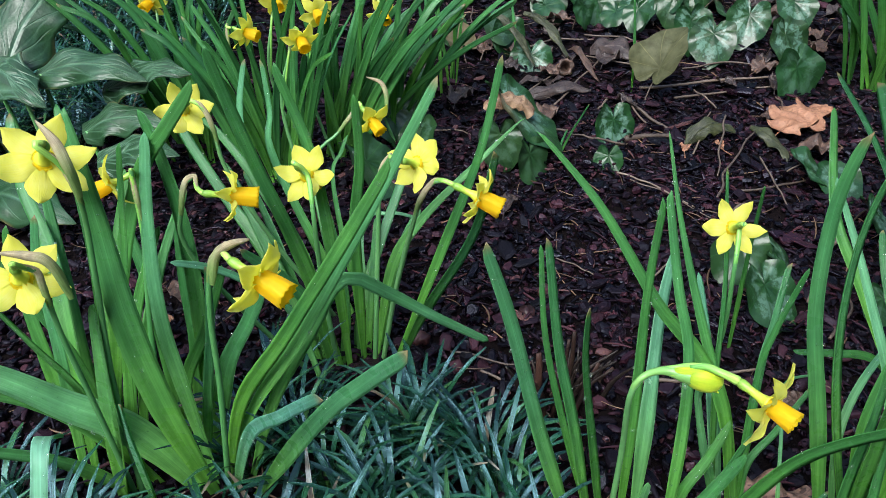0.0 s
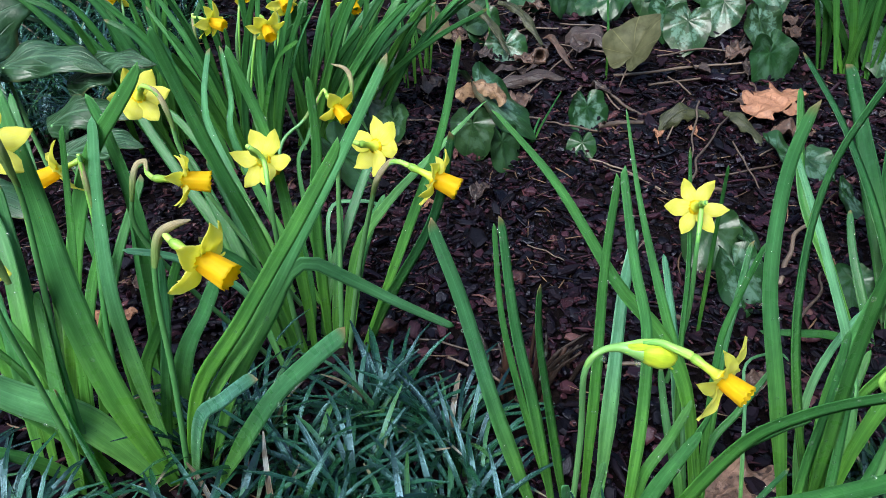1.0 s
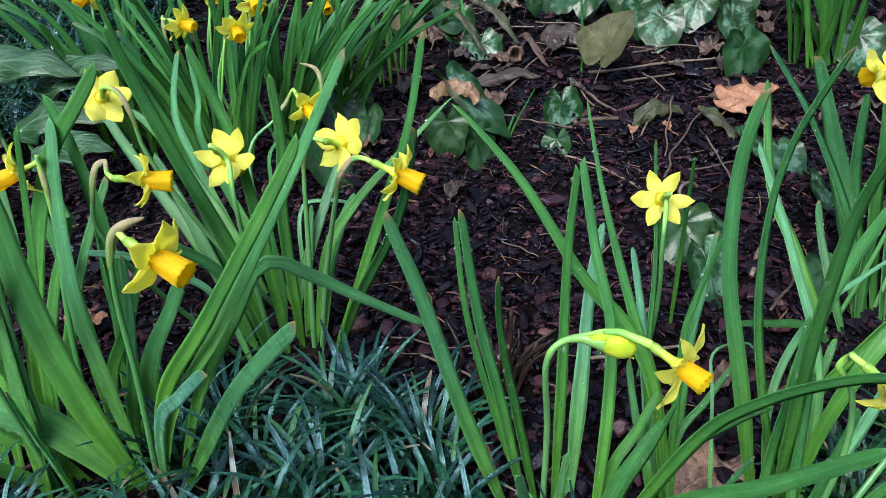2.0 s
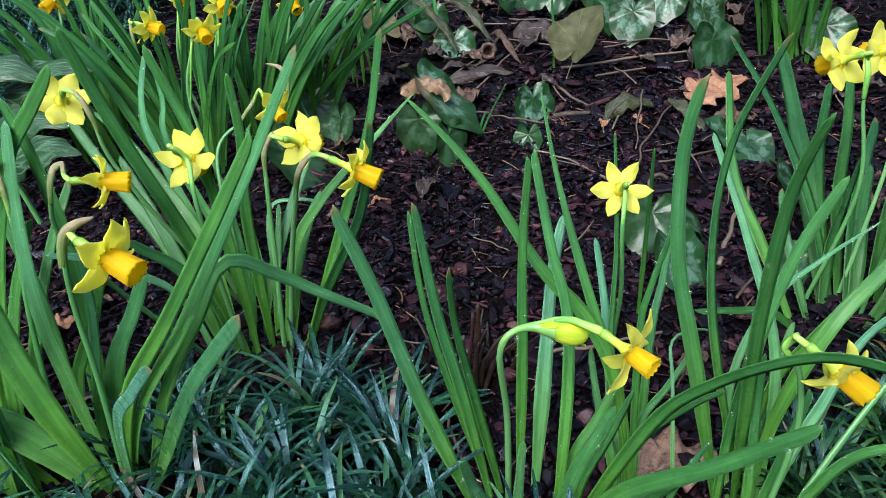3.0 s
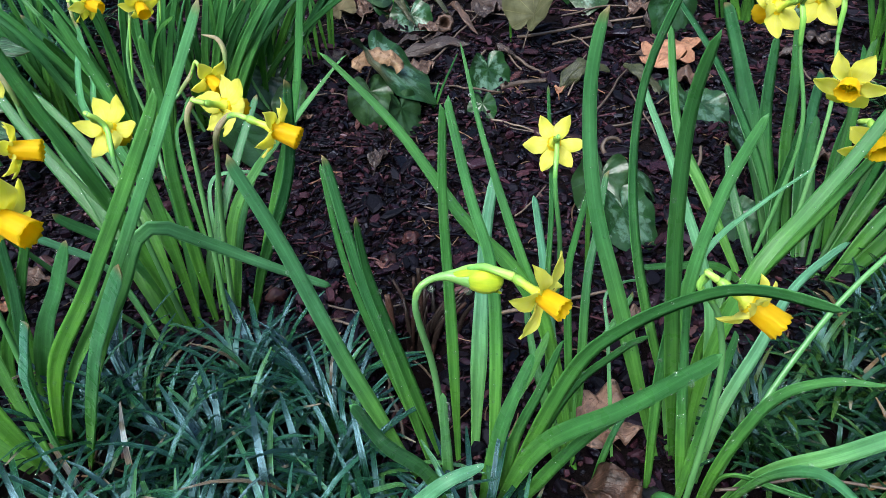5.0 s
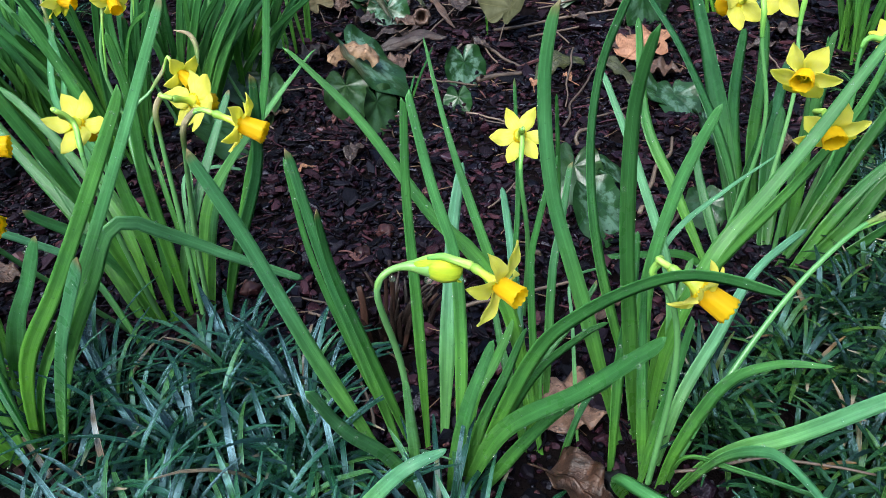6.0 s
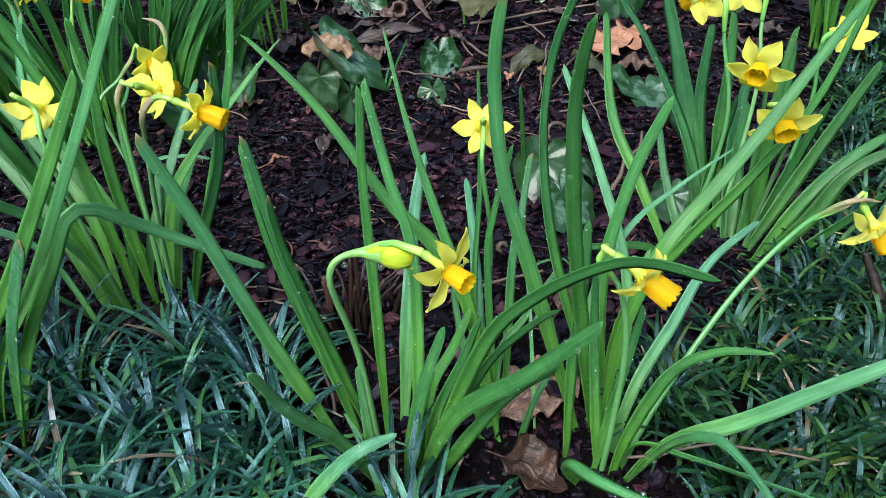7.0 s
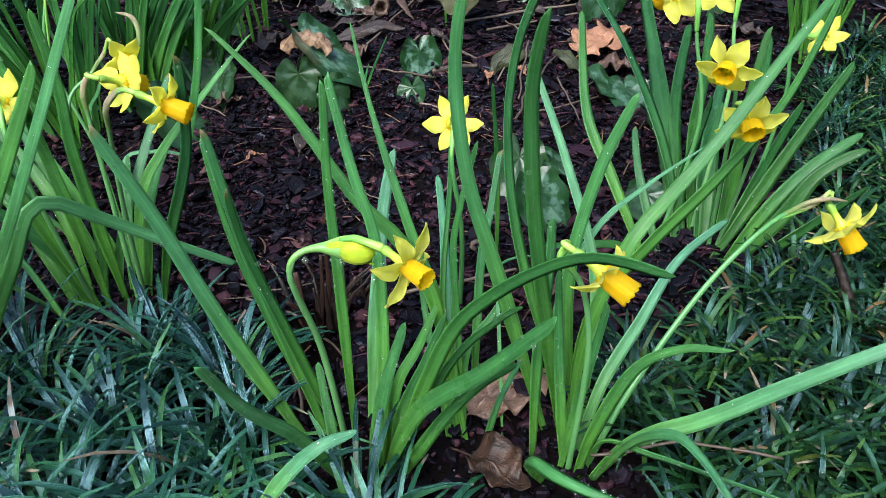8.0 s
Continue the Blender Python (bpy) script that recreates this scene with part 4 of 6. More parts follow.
leaf(clump_a, (-0.105, 0.441, 0), (-0.138, 0.421, 0.046), (-0.164, 0.403, 0.078), (-0.18, 0.39, 0.094), width=9.2, tone=0.58)
leaf(clump_a, (-0.123, 0.43, 0), (-0.107, 0.428, 0.072), (-0.097, 0.427, 0.13), (-0.089, 0.426, 0.174), width=14.7, tone=0.58)
leaf(clump_a, (-0.099, 0.43, 0), (-0.058, 0.373, 0.117), (-0.032, 0.339, 0.187), width=8.1, tone=0.72, turn=(0.1, -0.6, 0.8))
leaf(clump_a, (-0.116, 0.437, 0), (-0.1, 0.454, 0.105), (-0.087, 0.467, 0.179), (-0.077, 0.478, 0.246), width=7.1, tone=0.43)
leaf(clump_a, (-0.074, 0.478, 0), (-0.069, 0.498, 0.087), (-0.07, 0.514, 0.157), (-0.078, 0.525, 0.209), (-0.088, 0.532, 0.244), width=14.6, tone=0.48)
leaf(clump_a, (-0.151, 0.471, 0), (-0.116, 0.5, 0.134), (-0.09, 0.515, 0.207), (-0.068, 0.521, 0.237), (-0.047, 0.525, 0.263), width=12.4, tone=0.48)
leaf(clump_a, (0.01, 0.52, 0), (-0.01, 0.522, 0.089), (-0.036, 0.515, 0.124), (-0.057, 0.507, 0.142), (-0.077, 0.496, 0.153), width=6.8, tone=0.78)
leaf(clump_a, (-0.074, 0.473, 0), (-0.052, 0.482, 0.07), (-0.03, 0.487, 0.112), (-0.015, 0.491, 0.142), width=13.8, tone=0.48)
leaf(clump_a, (-0.092, 0.472, 0), (-0.085, 0.487, 0.054), (-0.068, 0.498, 0.092), (-0.049, 0.512, 0.14), width=9.2, tone=0.38)
leaf(clump_a, (-0.117, 0.456, 0), (-0.129, 0.444, 0.086), (-0.14, 0.434, 0.136), (-0.15, 0.425, 0.181), width=9.7, tone=0.58)
leaf(clump_a, (-0.132, 0.471, 0), (-0.148, 0.475, 0.086), (-0.166, 0.474, 0.143), (-0.179, 0.474, 0.186), width=7.6, tone=0.48)
leaf(clump_a, (-0.148, 0.445, 0), (-0.165, 0.492, 0.07), (-0.182, 0.534, 0.134), (-0.203, 0.56, 0.174), (-0.214, 0.589, 0.218), width=11.7, tone=0.48)
leaf(clump_a, (-0.14, 0.456, 0), (-0.158, 0.532, 0.079), (-0.182, 0.587, 0.136), (-0.217, 0.65, 0.201), width=11, tone=0.48)
leaf(clump_a, (-0.074, 0.457, 0), (-0.062, 0.469, 0.062), (-0.053, 0.479, 0.114), (-0.049, 0.487, 0.157), width=7.2, tone=0.48)
leaf(clump_a, (-0.154, 0.44, 0), (-0.149, 0.462, 0.098), (-0.15, 0.475, 0.161), (-0.145, 0.483, 0.196), width=8.8, tone=0.53)
leaf(clump_a, (-0.108, 0.432, 0), (-0.111, 0.461, 0.068), (-0.101, 0.486, 0.126), (-0.093, 0.497, 0.15), (-0.084, 0.508, 0.174), width=8.7, tone=0.43)
leaf(clump_a, (-0.079, 0.241, 0), (-0.043, 0.28, 0.163), (-0.035, 0.289, 0.201), (-0.036, 0.296, 0.209), (-0.041, 0.305, 0.205), (-0.044, 0.314, 0.194), width=8.7, tone=1.00, taper=0.1, turn=(0.1, -0.9, 0.35))
flower(clump_a, (0.017, 0.397, 0.213), (0.86, -0.36, -0.36), 0.92, 20, slim=0.88, reach=0.92)
stalk(clump_a, (-0.053, 0.441, 0), (-0.033, 0.43, 0.102), (-0.023, 0.422, 0.169), (-0.014, 0.418, 0.205), (-0.003, 0.415, 0.219), (-0.002, 0.408, 0.221), (0.003, 0.405, 0.218))
flower(clump_a, (-0.082, 0.42, 0.264), (-0.504, 0.526, -0.685), 0.94, 0)
stalk(clump_a, (-0.112, 0.437, 0), (-0.097, 0.429, 0.105), (-0.081, 0.424, 0.19), (-0.073, 0.421, 0.231), (-0.068, 0.414, 0.252), (-0.069, 0.411, 0.265), (-0.075, 0.407, 0.277), (-0.078, 0.41, 0.273))
flower(clump_a, (-0.107, 0.406, 0.205), (-0.398, 0.535, -0.745), 0.95, 30)
stalk(clump_a, (-0.116, 0.437, 0), (-0.104, 0.417, 0.104), (-0.097, 0.405, 0.166), (-0.095, 0.403, 0.192), (-0.094, 0.402, 0.213), (-0.097, 0.4, 0.215), (-0.098, 0.394, 0.222), (-0.1, 0.397, 0.218))
flower(clump_a, (-0.105, 0.507, 0.205), (-0.80, -0.45, -0.25), 0.74, 0, slim=0.8)
stalk(clump_a, (-0.099, 0.457, 0), (-0.096, 0.481, 0.101), (-0.091, 0.499, 0.171), (-0.092, 0.508, 0.207), (-0.09, 0.506, 0.215), (-0.096, 0.506, 0.212))
dry_sheath(clump_a, (-0.008, 0.401, 0.205), (-0.005, 0.405, 0.219), (0.003, 0.405, 0.226), (0.014, 0.404, 0.23), width=4.8)
dry_sheath(clump_a, (-0.058, 0.4, 0.254), (-0.058, 0.398, 0.269), (-0.063, 0.403, 0.279), (-0.077, 0.416, 0.285), width=5)
dry_sheath(clump_a, (-0.073, 0.39, 0.204), (-0.077, 0.389, 0.226), (-0.087, 0.389, 0.23), (-0.104, 0.394, 0.228), width=5)
droplets(clump_a)

clump_b = clump_at(0.021, 0.535, "flowering clump of small yellow daffodils on bark mulch")
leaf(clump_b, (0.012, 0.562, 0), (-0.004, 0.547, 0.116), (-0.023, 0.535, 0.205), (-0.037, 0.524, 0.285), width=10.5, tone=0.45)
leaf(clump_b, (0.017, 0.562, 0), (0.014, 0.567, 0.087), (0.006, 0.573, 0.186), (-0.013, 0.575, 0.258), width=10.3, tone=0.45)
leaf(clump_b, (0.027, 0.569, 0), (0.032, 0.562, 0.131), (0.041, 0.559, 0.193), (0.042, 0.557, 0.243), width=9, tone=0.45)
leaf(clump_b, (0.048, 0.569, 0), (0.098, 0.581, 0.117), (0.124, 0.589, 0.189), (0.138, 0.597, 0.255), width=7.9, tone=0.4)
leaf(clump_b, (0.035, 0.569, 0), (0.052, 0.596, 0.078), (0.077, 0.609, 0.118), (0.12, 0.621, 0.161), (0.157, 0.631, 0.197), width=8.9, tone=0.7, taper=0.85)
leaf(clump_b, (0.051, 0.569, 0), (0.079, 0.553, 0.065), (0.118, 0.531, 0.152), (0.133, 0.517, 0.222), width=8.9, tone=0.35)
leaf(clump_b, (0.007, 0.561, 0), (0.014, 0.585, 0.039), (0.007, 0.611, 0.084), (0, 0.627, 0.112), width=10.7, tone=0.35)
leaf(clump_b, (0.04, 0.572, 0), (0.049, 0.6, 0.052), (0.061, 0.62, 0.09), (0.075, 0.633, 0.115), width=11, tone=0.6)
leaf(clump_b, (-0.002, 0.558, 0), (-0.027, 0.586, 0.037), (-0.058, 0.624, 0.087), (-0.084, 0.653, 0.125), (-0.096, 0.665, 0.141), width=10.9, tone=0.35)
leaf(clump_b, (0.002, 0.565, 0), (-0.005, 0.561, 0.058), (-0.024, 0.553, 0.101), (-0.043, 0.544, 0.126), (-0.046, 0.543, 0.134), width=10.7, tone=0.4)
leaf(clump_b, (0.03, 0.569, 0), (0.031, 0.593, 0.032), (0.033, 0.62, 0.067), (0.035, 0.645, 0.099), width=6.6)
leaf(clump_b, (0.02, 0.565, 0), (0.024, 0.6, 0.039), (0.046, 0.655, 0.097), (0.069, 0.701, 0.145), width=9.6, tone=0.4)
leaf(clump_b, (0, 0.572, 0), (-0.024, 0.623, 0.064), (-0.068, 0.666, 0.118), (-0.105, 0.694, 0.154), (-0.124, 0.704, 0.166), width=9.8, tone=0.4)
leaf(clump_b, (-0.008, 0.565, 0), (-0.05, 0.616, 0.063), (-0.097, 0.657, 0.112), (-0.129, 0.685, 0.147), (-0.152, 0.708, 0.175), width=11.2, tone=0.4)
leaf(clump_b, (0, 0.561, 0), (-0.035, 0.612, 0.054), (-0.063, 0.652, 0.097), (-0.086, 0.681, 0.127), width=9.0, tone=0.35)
leaf(clump_b, (0.03, 0.6, 0), (0.018, 0.666, 0.075), (0.043, 0.678, 0.084), (0.068, 0.68, 0.078), width=4.5, tone=0.8)
leaf(clump_b, (0, 0.62, 0), (-0.098, 0.747, 0.106), (-0.117, 0.785, 0.138), (-0.119, 0.831, 0.178), width=9.4, tone=0.55)
leaf(clump_b, (0.02, 0.62, 0), (-0.052, 0.671, 0.138), (-0.055, 0.687, 0.178), (-0.061, 0.704, 0.219), width=9.4, tone=0.6)
leaf(clump_b, (0.02, 0.62, 0), (-0.012, 0.704, 0.098), (-0.006, 0.726, 0.122), (-0.001, 0.738, 0.135), width=6.2, tone=0.4)
flower(clump_b, (0.121, 0.504, 0.198), (0.89, -0.22, -0.376), 0.88, 10, slim=0.74, reach=0.85)
stalk(clump_b, (0.04, 0.569, 0), (0.062, 0.539, 0.098), (0.081, 0.515, 0.175), (0.088, 0.507, 0.197), (0.095, 0.512, 0.204), (0.101, 0.509, 0.206), (0.107, 0.508, 0.204))
flower(clump_b, (0.079, 0.564, 0.191), (0.50, 0.74, -0.45), 0.90, 0)
stalk(clump_b, (0.035, 0.569, 0), (0.045, 0.564, 0.089), (0.053, 0.559, 0.171), (0.056, 0.558, 0.189), (0.062, 0.559, 0.198), (0.064, 0.552, 0.201), (0.068, 0.555, 0.198))
flower(clump_b, (0.004, 0.555, 0.187), (0.151, 0.678, -0.719), 0.91, 0)
stalk(clump_b, (0.006, 0.565, 0), (0.008, 0.543, 0.104), (0.012, 0.53, 0.169), (0.008, 0.544, 0.191), (0.001, 0.54, 0.203), (0.001, 0.544, 0.199), dry=False)
flower(clump_b, (-0.03, 0.501, 0.2), (0.94, 0.22, -0.20), 0.88, 30, slim=0.72, reach=0.82)
stalk(clump_b, (-0.013, 0.565, 0), (-0.056, 0.521, 0.109), (-0.069, 0.506, 0.162), (-0.063, 0.502, 0.19), (-0.06, 0.509, 0.204), (-0.054, 0.511, 0.208), (-0.051, 0.504, 0.204), (-0.045, 0.503, 0.203))
flower(clump_b, (-0.095, 0.61, 0.212), (-0.5, 0.6, -0.62), 0.88, 15)
stalk(clump_b, (0.0, 0.63, 0), (-0.045, 0.607, 0.10), (-0.066, 0.594, 0.17), (-0.068, 0.591, 0.202), (-0.073, 0.592, 0.220), (-0.083, 0.597, 0.224), (-0.087, 0.601, 0.222))
flower(clump_b, (0.024, 0.729, 0.154), (0.602, -0.592, -0.535), 0.84, 0)
stalk(clump_b, (0, 0.63, 0), (-0.031, 0.709, 0.107), (-0.008, 0.735, 0.139), (0.003, 0.745, 0.151), (0.012, 0.741, 0.165), (0.015, 0.737, 0.162))
dry_sheath(clump_b, (0.038, 0.737, 0.158), (0.037, 0.75, 0.171), (0.031, 0.757, 0.18), (0.017, 0.764, 0.182), width=4.5)
droplets(clump_b)

clump_c = clump_at(0.215, 0.39, "daffodil clump with one open flower and a bud")
leaf(clump_c, (0.19, 0.405, 0), (0.158, 0.399, 0.1), (0.138, 0.396, 0.187), (0.124, 0.394, 0.235), width=9)
leaf(clump_c, (0.198, 0.408, 0), (0.179, 0.421, 0.087), (0.167, 0.43, 0.142), (0.158, 0.44, 0.209), width=8, tone=0.45)
leaf(clump_c, (0.201, 0.41, 0), (0.174, 0.424, 0.085), (0.16, 0.434, 0.146), (0.155, 0.444, 0.202), width=4.3, tone=0.35)
leaf(clump_c, (0.205, 0.414, 0), (0.185, 0.403, 0.104), (0.176, 0.397, 0.162), (0.174, 0.394, 0.198), width=6.7, tone=0.4)
leaf(clump_c, (0.28, 0.394, 0), (0.272, 0.431, 0.079), (0.254, 0.45, 0.12), (0.229, 0.462, 0.147), (0.193, 0.486, 0.201), (0.156, 0.504, 0.241), width=9.2, tone=0.45, taper=0.75)
leaf(clump_c, (0.228, 0.377, 0), (0.238, 0.409, 0.086), (0.239, 0.429, 0.14), (0.231, 0.441, 0.174), (0.222, 0.46, 0.226), width=7.4)
leaf(clump_c, (0.212, 0.409, 0), (0.215, 0.431, 0.097), (0.216, 0.447, 0.171), (0.22, 0.458, 0.223), width=6.7, tone=0.35)
leaf(clump_c, (0.221, 0.409, 0), (0.234, 0.463, 0.066), (0.243, 0.501, 0.111), (0.254, 0.529, 0.144), width=10.3, tone=0.75)
leaf(clump_c, (0.274, 0.391, 0), (0.28, 0.467, 0.047), (0.284, 0.514, 0.076), (0.285, 0.559, 0.104), width=8.7, tone=0.85)
leaf(clump_c, (0.285, 0.389, 0), (0.274, 0.433, 0.077), (0.26, 0.458, 0.122), (0.244, 0.492, 0.182), (0.235, 0.521, 0.233), width=6.8, taper=0.8)
leaf(clump_c, (0.221, 0.377, 0), (0.235, 0.371, 0.07), (0.252, 0.365, 0.132), width=8.6, tone=0.45)
leaf(clump_c, (0.226, 0.376, 0), (0.252, 0.353, 0.077), (0.285, 0.325, 0.133), (0.311, 0.303, 0.18), width=9.4, tone=0.4, turn=(-0.2, -0.75, 0.6))
leaf(clump_c, (0.231, 0.372, 0), (0.261, 0.355, 0.061), (0.283, 0.342, 0.106), (0.301, 0.331, 0.131), width=7.6, tone=0.4)
leaf(clump_c, (0.228, 0.38, 0), (0.269, 0.37, 0.107), (0.292, 0.362, 0.145), (0.322, 0.347, 0.174), (0.341, 0.333, 0.184), (0.36, 0.313, 0.187), width=9.2, tone=0.42)
leaf(clump_c, (0.23, 0.381, 0), (0.272, 0.387, 0.075), (0.3, 0.386, 0.108), (0.314, 0.383, 0.12), width=7.2, tone=0.45)
leaf(clump_c, (0.213, 0.377, 0), (0.196, 0.342, 0.08), (0.182, 0.316, 0.134), (0.175, 0.297, 0.18), width=7.2, tone=0.75, turn=(0.1, -0.75, 0.6))
leaf(clump_c, (0.162, 0.326, 0.039), (0.185, 0.328, 0.07), (0.204, 0.329, 0.089), (0.224, 0.336, 0.09), width=8, tone=0.75)
leaf(clump_c, (0.205, 0.378, 0), (0.206, 0.369, 0.065), (0.207, 0.362, 0.114), width=6.1, tone=0.65)
leaf(clump_c, (0.23, 0.381, 0), (0.242, 0.404, 0.043), (0.258, 0.415, 0.068), (0.272, 0.426, 0.09), width=7.4, tone=0.4)
leaf(clump_c, (0.234, 0.379, 0), (0.244, 0.391, 0.037), (0.262, 0.4, 0.072), (0.275, 0.408, 0.099), width=8.4)
leaf(clump_c, (0.274, 0.391, 0), (0.271, 0.418, 0.028), (0.266, 0.444, 0.054), (0.264, 0.467, 0.079), width=6.5, tone=0.4)
leaf(clump_c, (0.29, 0.389, 0), (0.302, 0.389, 0.039), (0.316, 0.389, 0.076), width=4.7, tone=0.4)
leaf(clump_c, (0.281, 0.39, 0), (0.287, 0.425, 0.044), (0.308, 0.441, 0.066), (0.331, 0.458, 0.087), width=5.7, tone=0.45)
flower(clump_c, (0.2545, 0.366, 0.1665), (0.63, -0.76, -0.13), 0.88, 40, slim=0.70, reach=1.0, trumpet=(0.82, 0.85))
stalk(clump_c, (0.206, 0.414, 0), (0.2035, 0.402, 0.083), (0.1985, 0.3885, 0.136), (0.1975, 0.3845, 0.152), (0.1995, 0.384, 0.1605), (0.204, 0.386, 0.1645), (0.210, 0.3885, 0.1650), (0.2175, 0.3885, 0.1660), (0.2245, 0.387, 0.1690), (0.231, 0.3845, 0.1712), (0.2375, 0.380, 0.1712), (0.242, 0.376, 0.1690), dry=False, thick=1.35, sheath=0.9)
BUD_FOOT, BUD_WAY = (0.2155, 0.3885, 0.1645), (0.97, -0.20, -0.08)
neck = part("bud_neck", tube_mesh("bud_neck", to_local(clump_c, [(0.1976, 0.3845, 0.1535), (0.1986, 0.3843, 0.1590), (0.2020, 0.3852, 0.1634), (0.2075, 0.3872, 0.1650), (0.2140, 0.3883, 0.1648), (0.2205, 0.3875, 0.1641), (0.2270, 0.3861, 0.1636)]), [0.0012, 0.0015, 0.0016, 0.0018, 0.0024, 0.0039, 0.0054], M_NECK, 16, 28), clump_c)
bud = new("bud", lathe_mesh("bud", [(0.0042, 0.0085), (0.0056, 0.0110), (0.0064, 0.0140), (0.0067, 0.0170), (0.0063, 0.0200), (0.0052, 0.0226), (0.0034, 0.0246), (0.0010, 0.0256)], M_BUD, 24))
for v in bud.data.vertices:
    w = math.atan2(v.co.y, v.co.x) + v.co.z * 70
    f = 1.0 + 0.07 * abs(math.sin(1.5 * w)) - 0.04
    v.co.x, v.co.y = v.co.x * f, v.co.y * f
bud.parent = clump_c
bud.matrix_local = Matrix.Translation(Vector(BUD_FOOT) - clump_c.location) @ Vector(BUD_WAY).to_track_quat("Z", "Y").to_matrix().to_4x4()
for lift, width in ((0.0062, 7.0), (-0.0056, 5.5)):
    c = [Vector(BUD_FOOT) + Vector(BUD_WAY) * q + Vector((0, -0.001, lift * h)) - clump_c.location for q, h in ((0.0, 0.35), (0.006, 0.75), (0.012, 1.05), (0.018, 1.08), (0.0245, 0.95 if lift > 0 else 1.25))]
    part("sheath_lobe", sheet_mesh("sheath_lobe", [tuple(q) for q in c], lambda s, u, w=width: w / 2000 * max(0.06, math.sin(math.pi * min(1.0, 0.22 + 0.76 * s)) ** 0.8), M_BUD, (0, -0.3, lift * 200), n=16, across=6, cup=-0.75, thick=0.0005), clump_c, "yellow-green lobe of the sheath hugging the bud")
tagged(bud, "plump yellow-green closed flower bud")
tagged(neck, "swollen green neck behind the bud")
for spot, r in (((0.2235, 0.3860, 0.1572), 0.0024), ((0.2060, 0.386, 0.1600), 0.0018)):
    drop = new("water_drop", lathe_mesh("water_drop", [(r * 0.25, r * 1.25), (r * 0.55, r * 0.8), (r * 0.9, r * 0.3), (r, -r * 0.15), (r * 0.82, -r * 0.65), (r * 0.4, -r * 0.95), (r * 0.05, -r)], M_WATER))
    drop.parent, drop.location = clump_c, Vector(spot) - clump_c.location
    tagged(drop, "clear hanging rain drop")
droplets(clump_c)

clump_d = clump_at(0.333, 0.363, "daffodil clump of tall upright and sprawling leaves")
leaf(clump_d, (0.338, 0.397, 0), (0.308, 0.407, 0.111), (0.29, 0.413, 0.183), (0.286, 0.418, 0.24), (0.291, 0.42, 0.277), width=8.7, tone=0.45)
leaf(clump_d, (0.356, 0.402, 0), (0.324, 0.42, 0.107), (0.314, 0.431, 0.177), (0.318, 0.44, 0.234), (0.338, 0.445, 0.285), width=7.9, tone=0.45)
leaf(clump_d, (0.346, 0.399, 0), (0.323, 0.381, 0.134), (0.314, 0.371, 0.203), (0.311, 0.364, 0.251), (0.314, 0.357, 0.283), width=8.7, tone=0.4)
leaf(clump_d, (0.357, 0.411, 0), (0.351, 0.429, 0.087), (0.366, 0.442, 0.155), (0.388, 0.449, 0.206), width=8.7)
leaf(clump_d, (0.284, 0.408, 0), (0.283, 0.433, 0.112), (0.288, 0.44, 0.146), (0.3, 0.447, 0.186), width=4.7, tone=0.4)
leaf(clump_d, (0.29, 0.421, 0), (0.304, 0.472, 0.08), (0.314, 0.492, 0.111), (0.324, 0.513, 0.145), width=6.2, tone=0.4)
leaf(clump_d, (0.272, 0.4, 0), (0.278, 0.469, 0.066), (0.291, 0.525, 0.12), (0.299, 0.585, 0.177), width=5, tone=0.3)
leaf(clump_d, (0.35, 0.381, 0), (0.373, 0.44, 0.077), (0.364, 0.491, 0.14), (0.348, 0.535, 0.195), width=7.1, tone=0.75)
leaf(clump_d, (0.343, 0.361, 0), (0.351, 0.36, 0.038), (0.369, 0.357, 0.091), (0.388, 0.347, 0.113), (0.406, 0.332, 0.123), width=8.7, tone=0.45, taper=0.75)
leaf(clump_d, (0.345, 0.359, 0), (0.373, 0.357, 0.031), (0.411, 0.348, 0.057), (0.447, 0.34, 0.086), (0.484, 0.332, 0.114), (0.504, 0.335, 0.119), width=9.7, tone=0.68, turn=(0.1, -0.7, 0.7))
leaf(clump_d, (0.35, 0.362, 0), (0.366, 0.343, 0.049), (0.38, 0.325, 0.076), (0.385, 0.303, 0.084), (0.386, 0.273, 0.09), width=6.7, tone=0.6)
leaf(clump_d, (0.35, 0.364, 0), (0.357, 0.36, 0.031), (0.376, 0.335, 0.049), (0.399, 0.299, 0.07), (0.413, 0.278, 0.082), width=4.1, tone=0.65)
leaf(clump_d, (0.333, 0.366, 0), (0.314, 0.346, 0.036), (0.312, 0.334, 0.056), (0.324, 0.314, 0.063), (0.351, 0.294, 0.064), width=8.2)
# light on this leaf is part of its pale tone
leaf(clump_d, (0.342, 0.369, 0), (0.368, 0.399, 0.034), (0.398, 0.424, 0.062), (0.427, 0.448, 0.089), (0.465, 0.465, 0.107), width=8.4, tone=0.8)
leaf(clump_d, (0.342, 0.391, 0), (0.35, 0.445, 0.057), (0.384, 0.483, 0.095), (0.424, 0.503, 0.114), (0.469, 0.521, 0.13), width=5.2, tone=0.75, taper=0.8)
leaf(clump_d, (0.344, 0.381, 0), (0.365, 0.432, 0.057), (0.408, 0.461, 0.089), (0.468, 0.492, 0.124), (0.523, 0.526, 0.161), (0.572, 0.571, 0.212), width=9.5)
leaf(clump_d, (0.321, 0.374, 0), (0.325, 0.39, 0.073), (0.332, 0.401, 0.122), (0.334, 0.409, 0.157), width=7.9, tone=0.4)
leaf(clump_d, (0.341, 0.369, 0), (0.336, 0.383, 0.078), (0.335, 0.393, 0.135), width=6.9, tone=0.45)
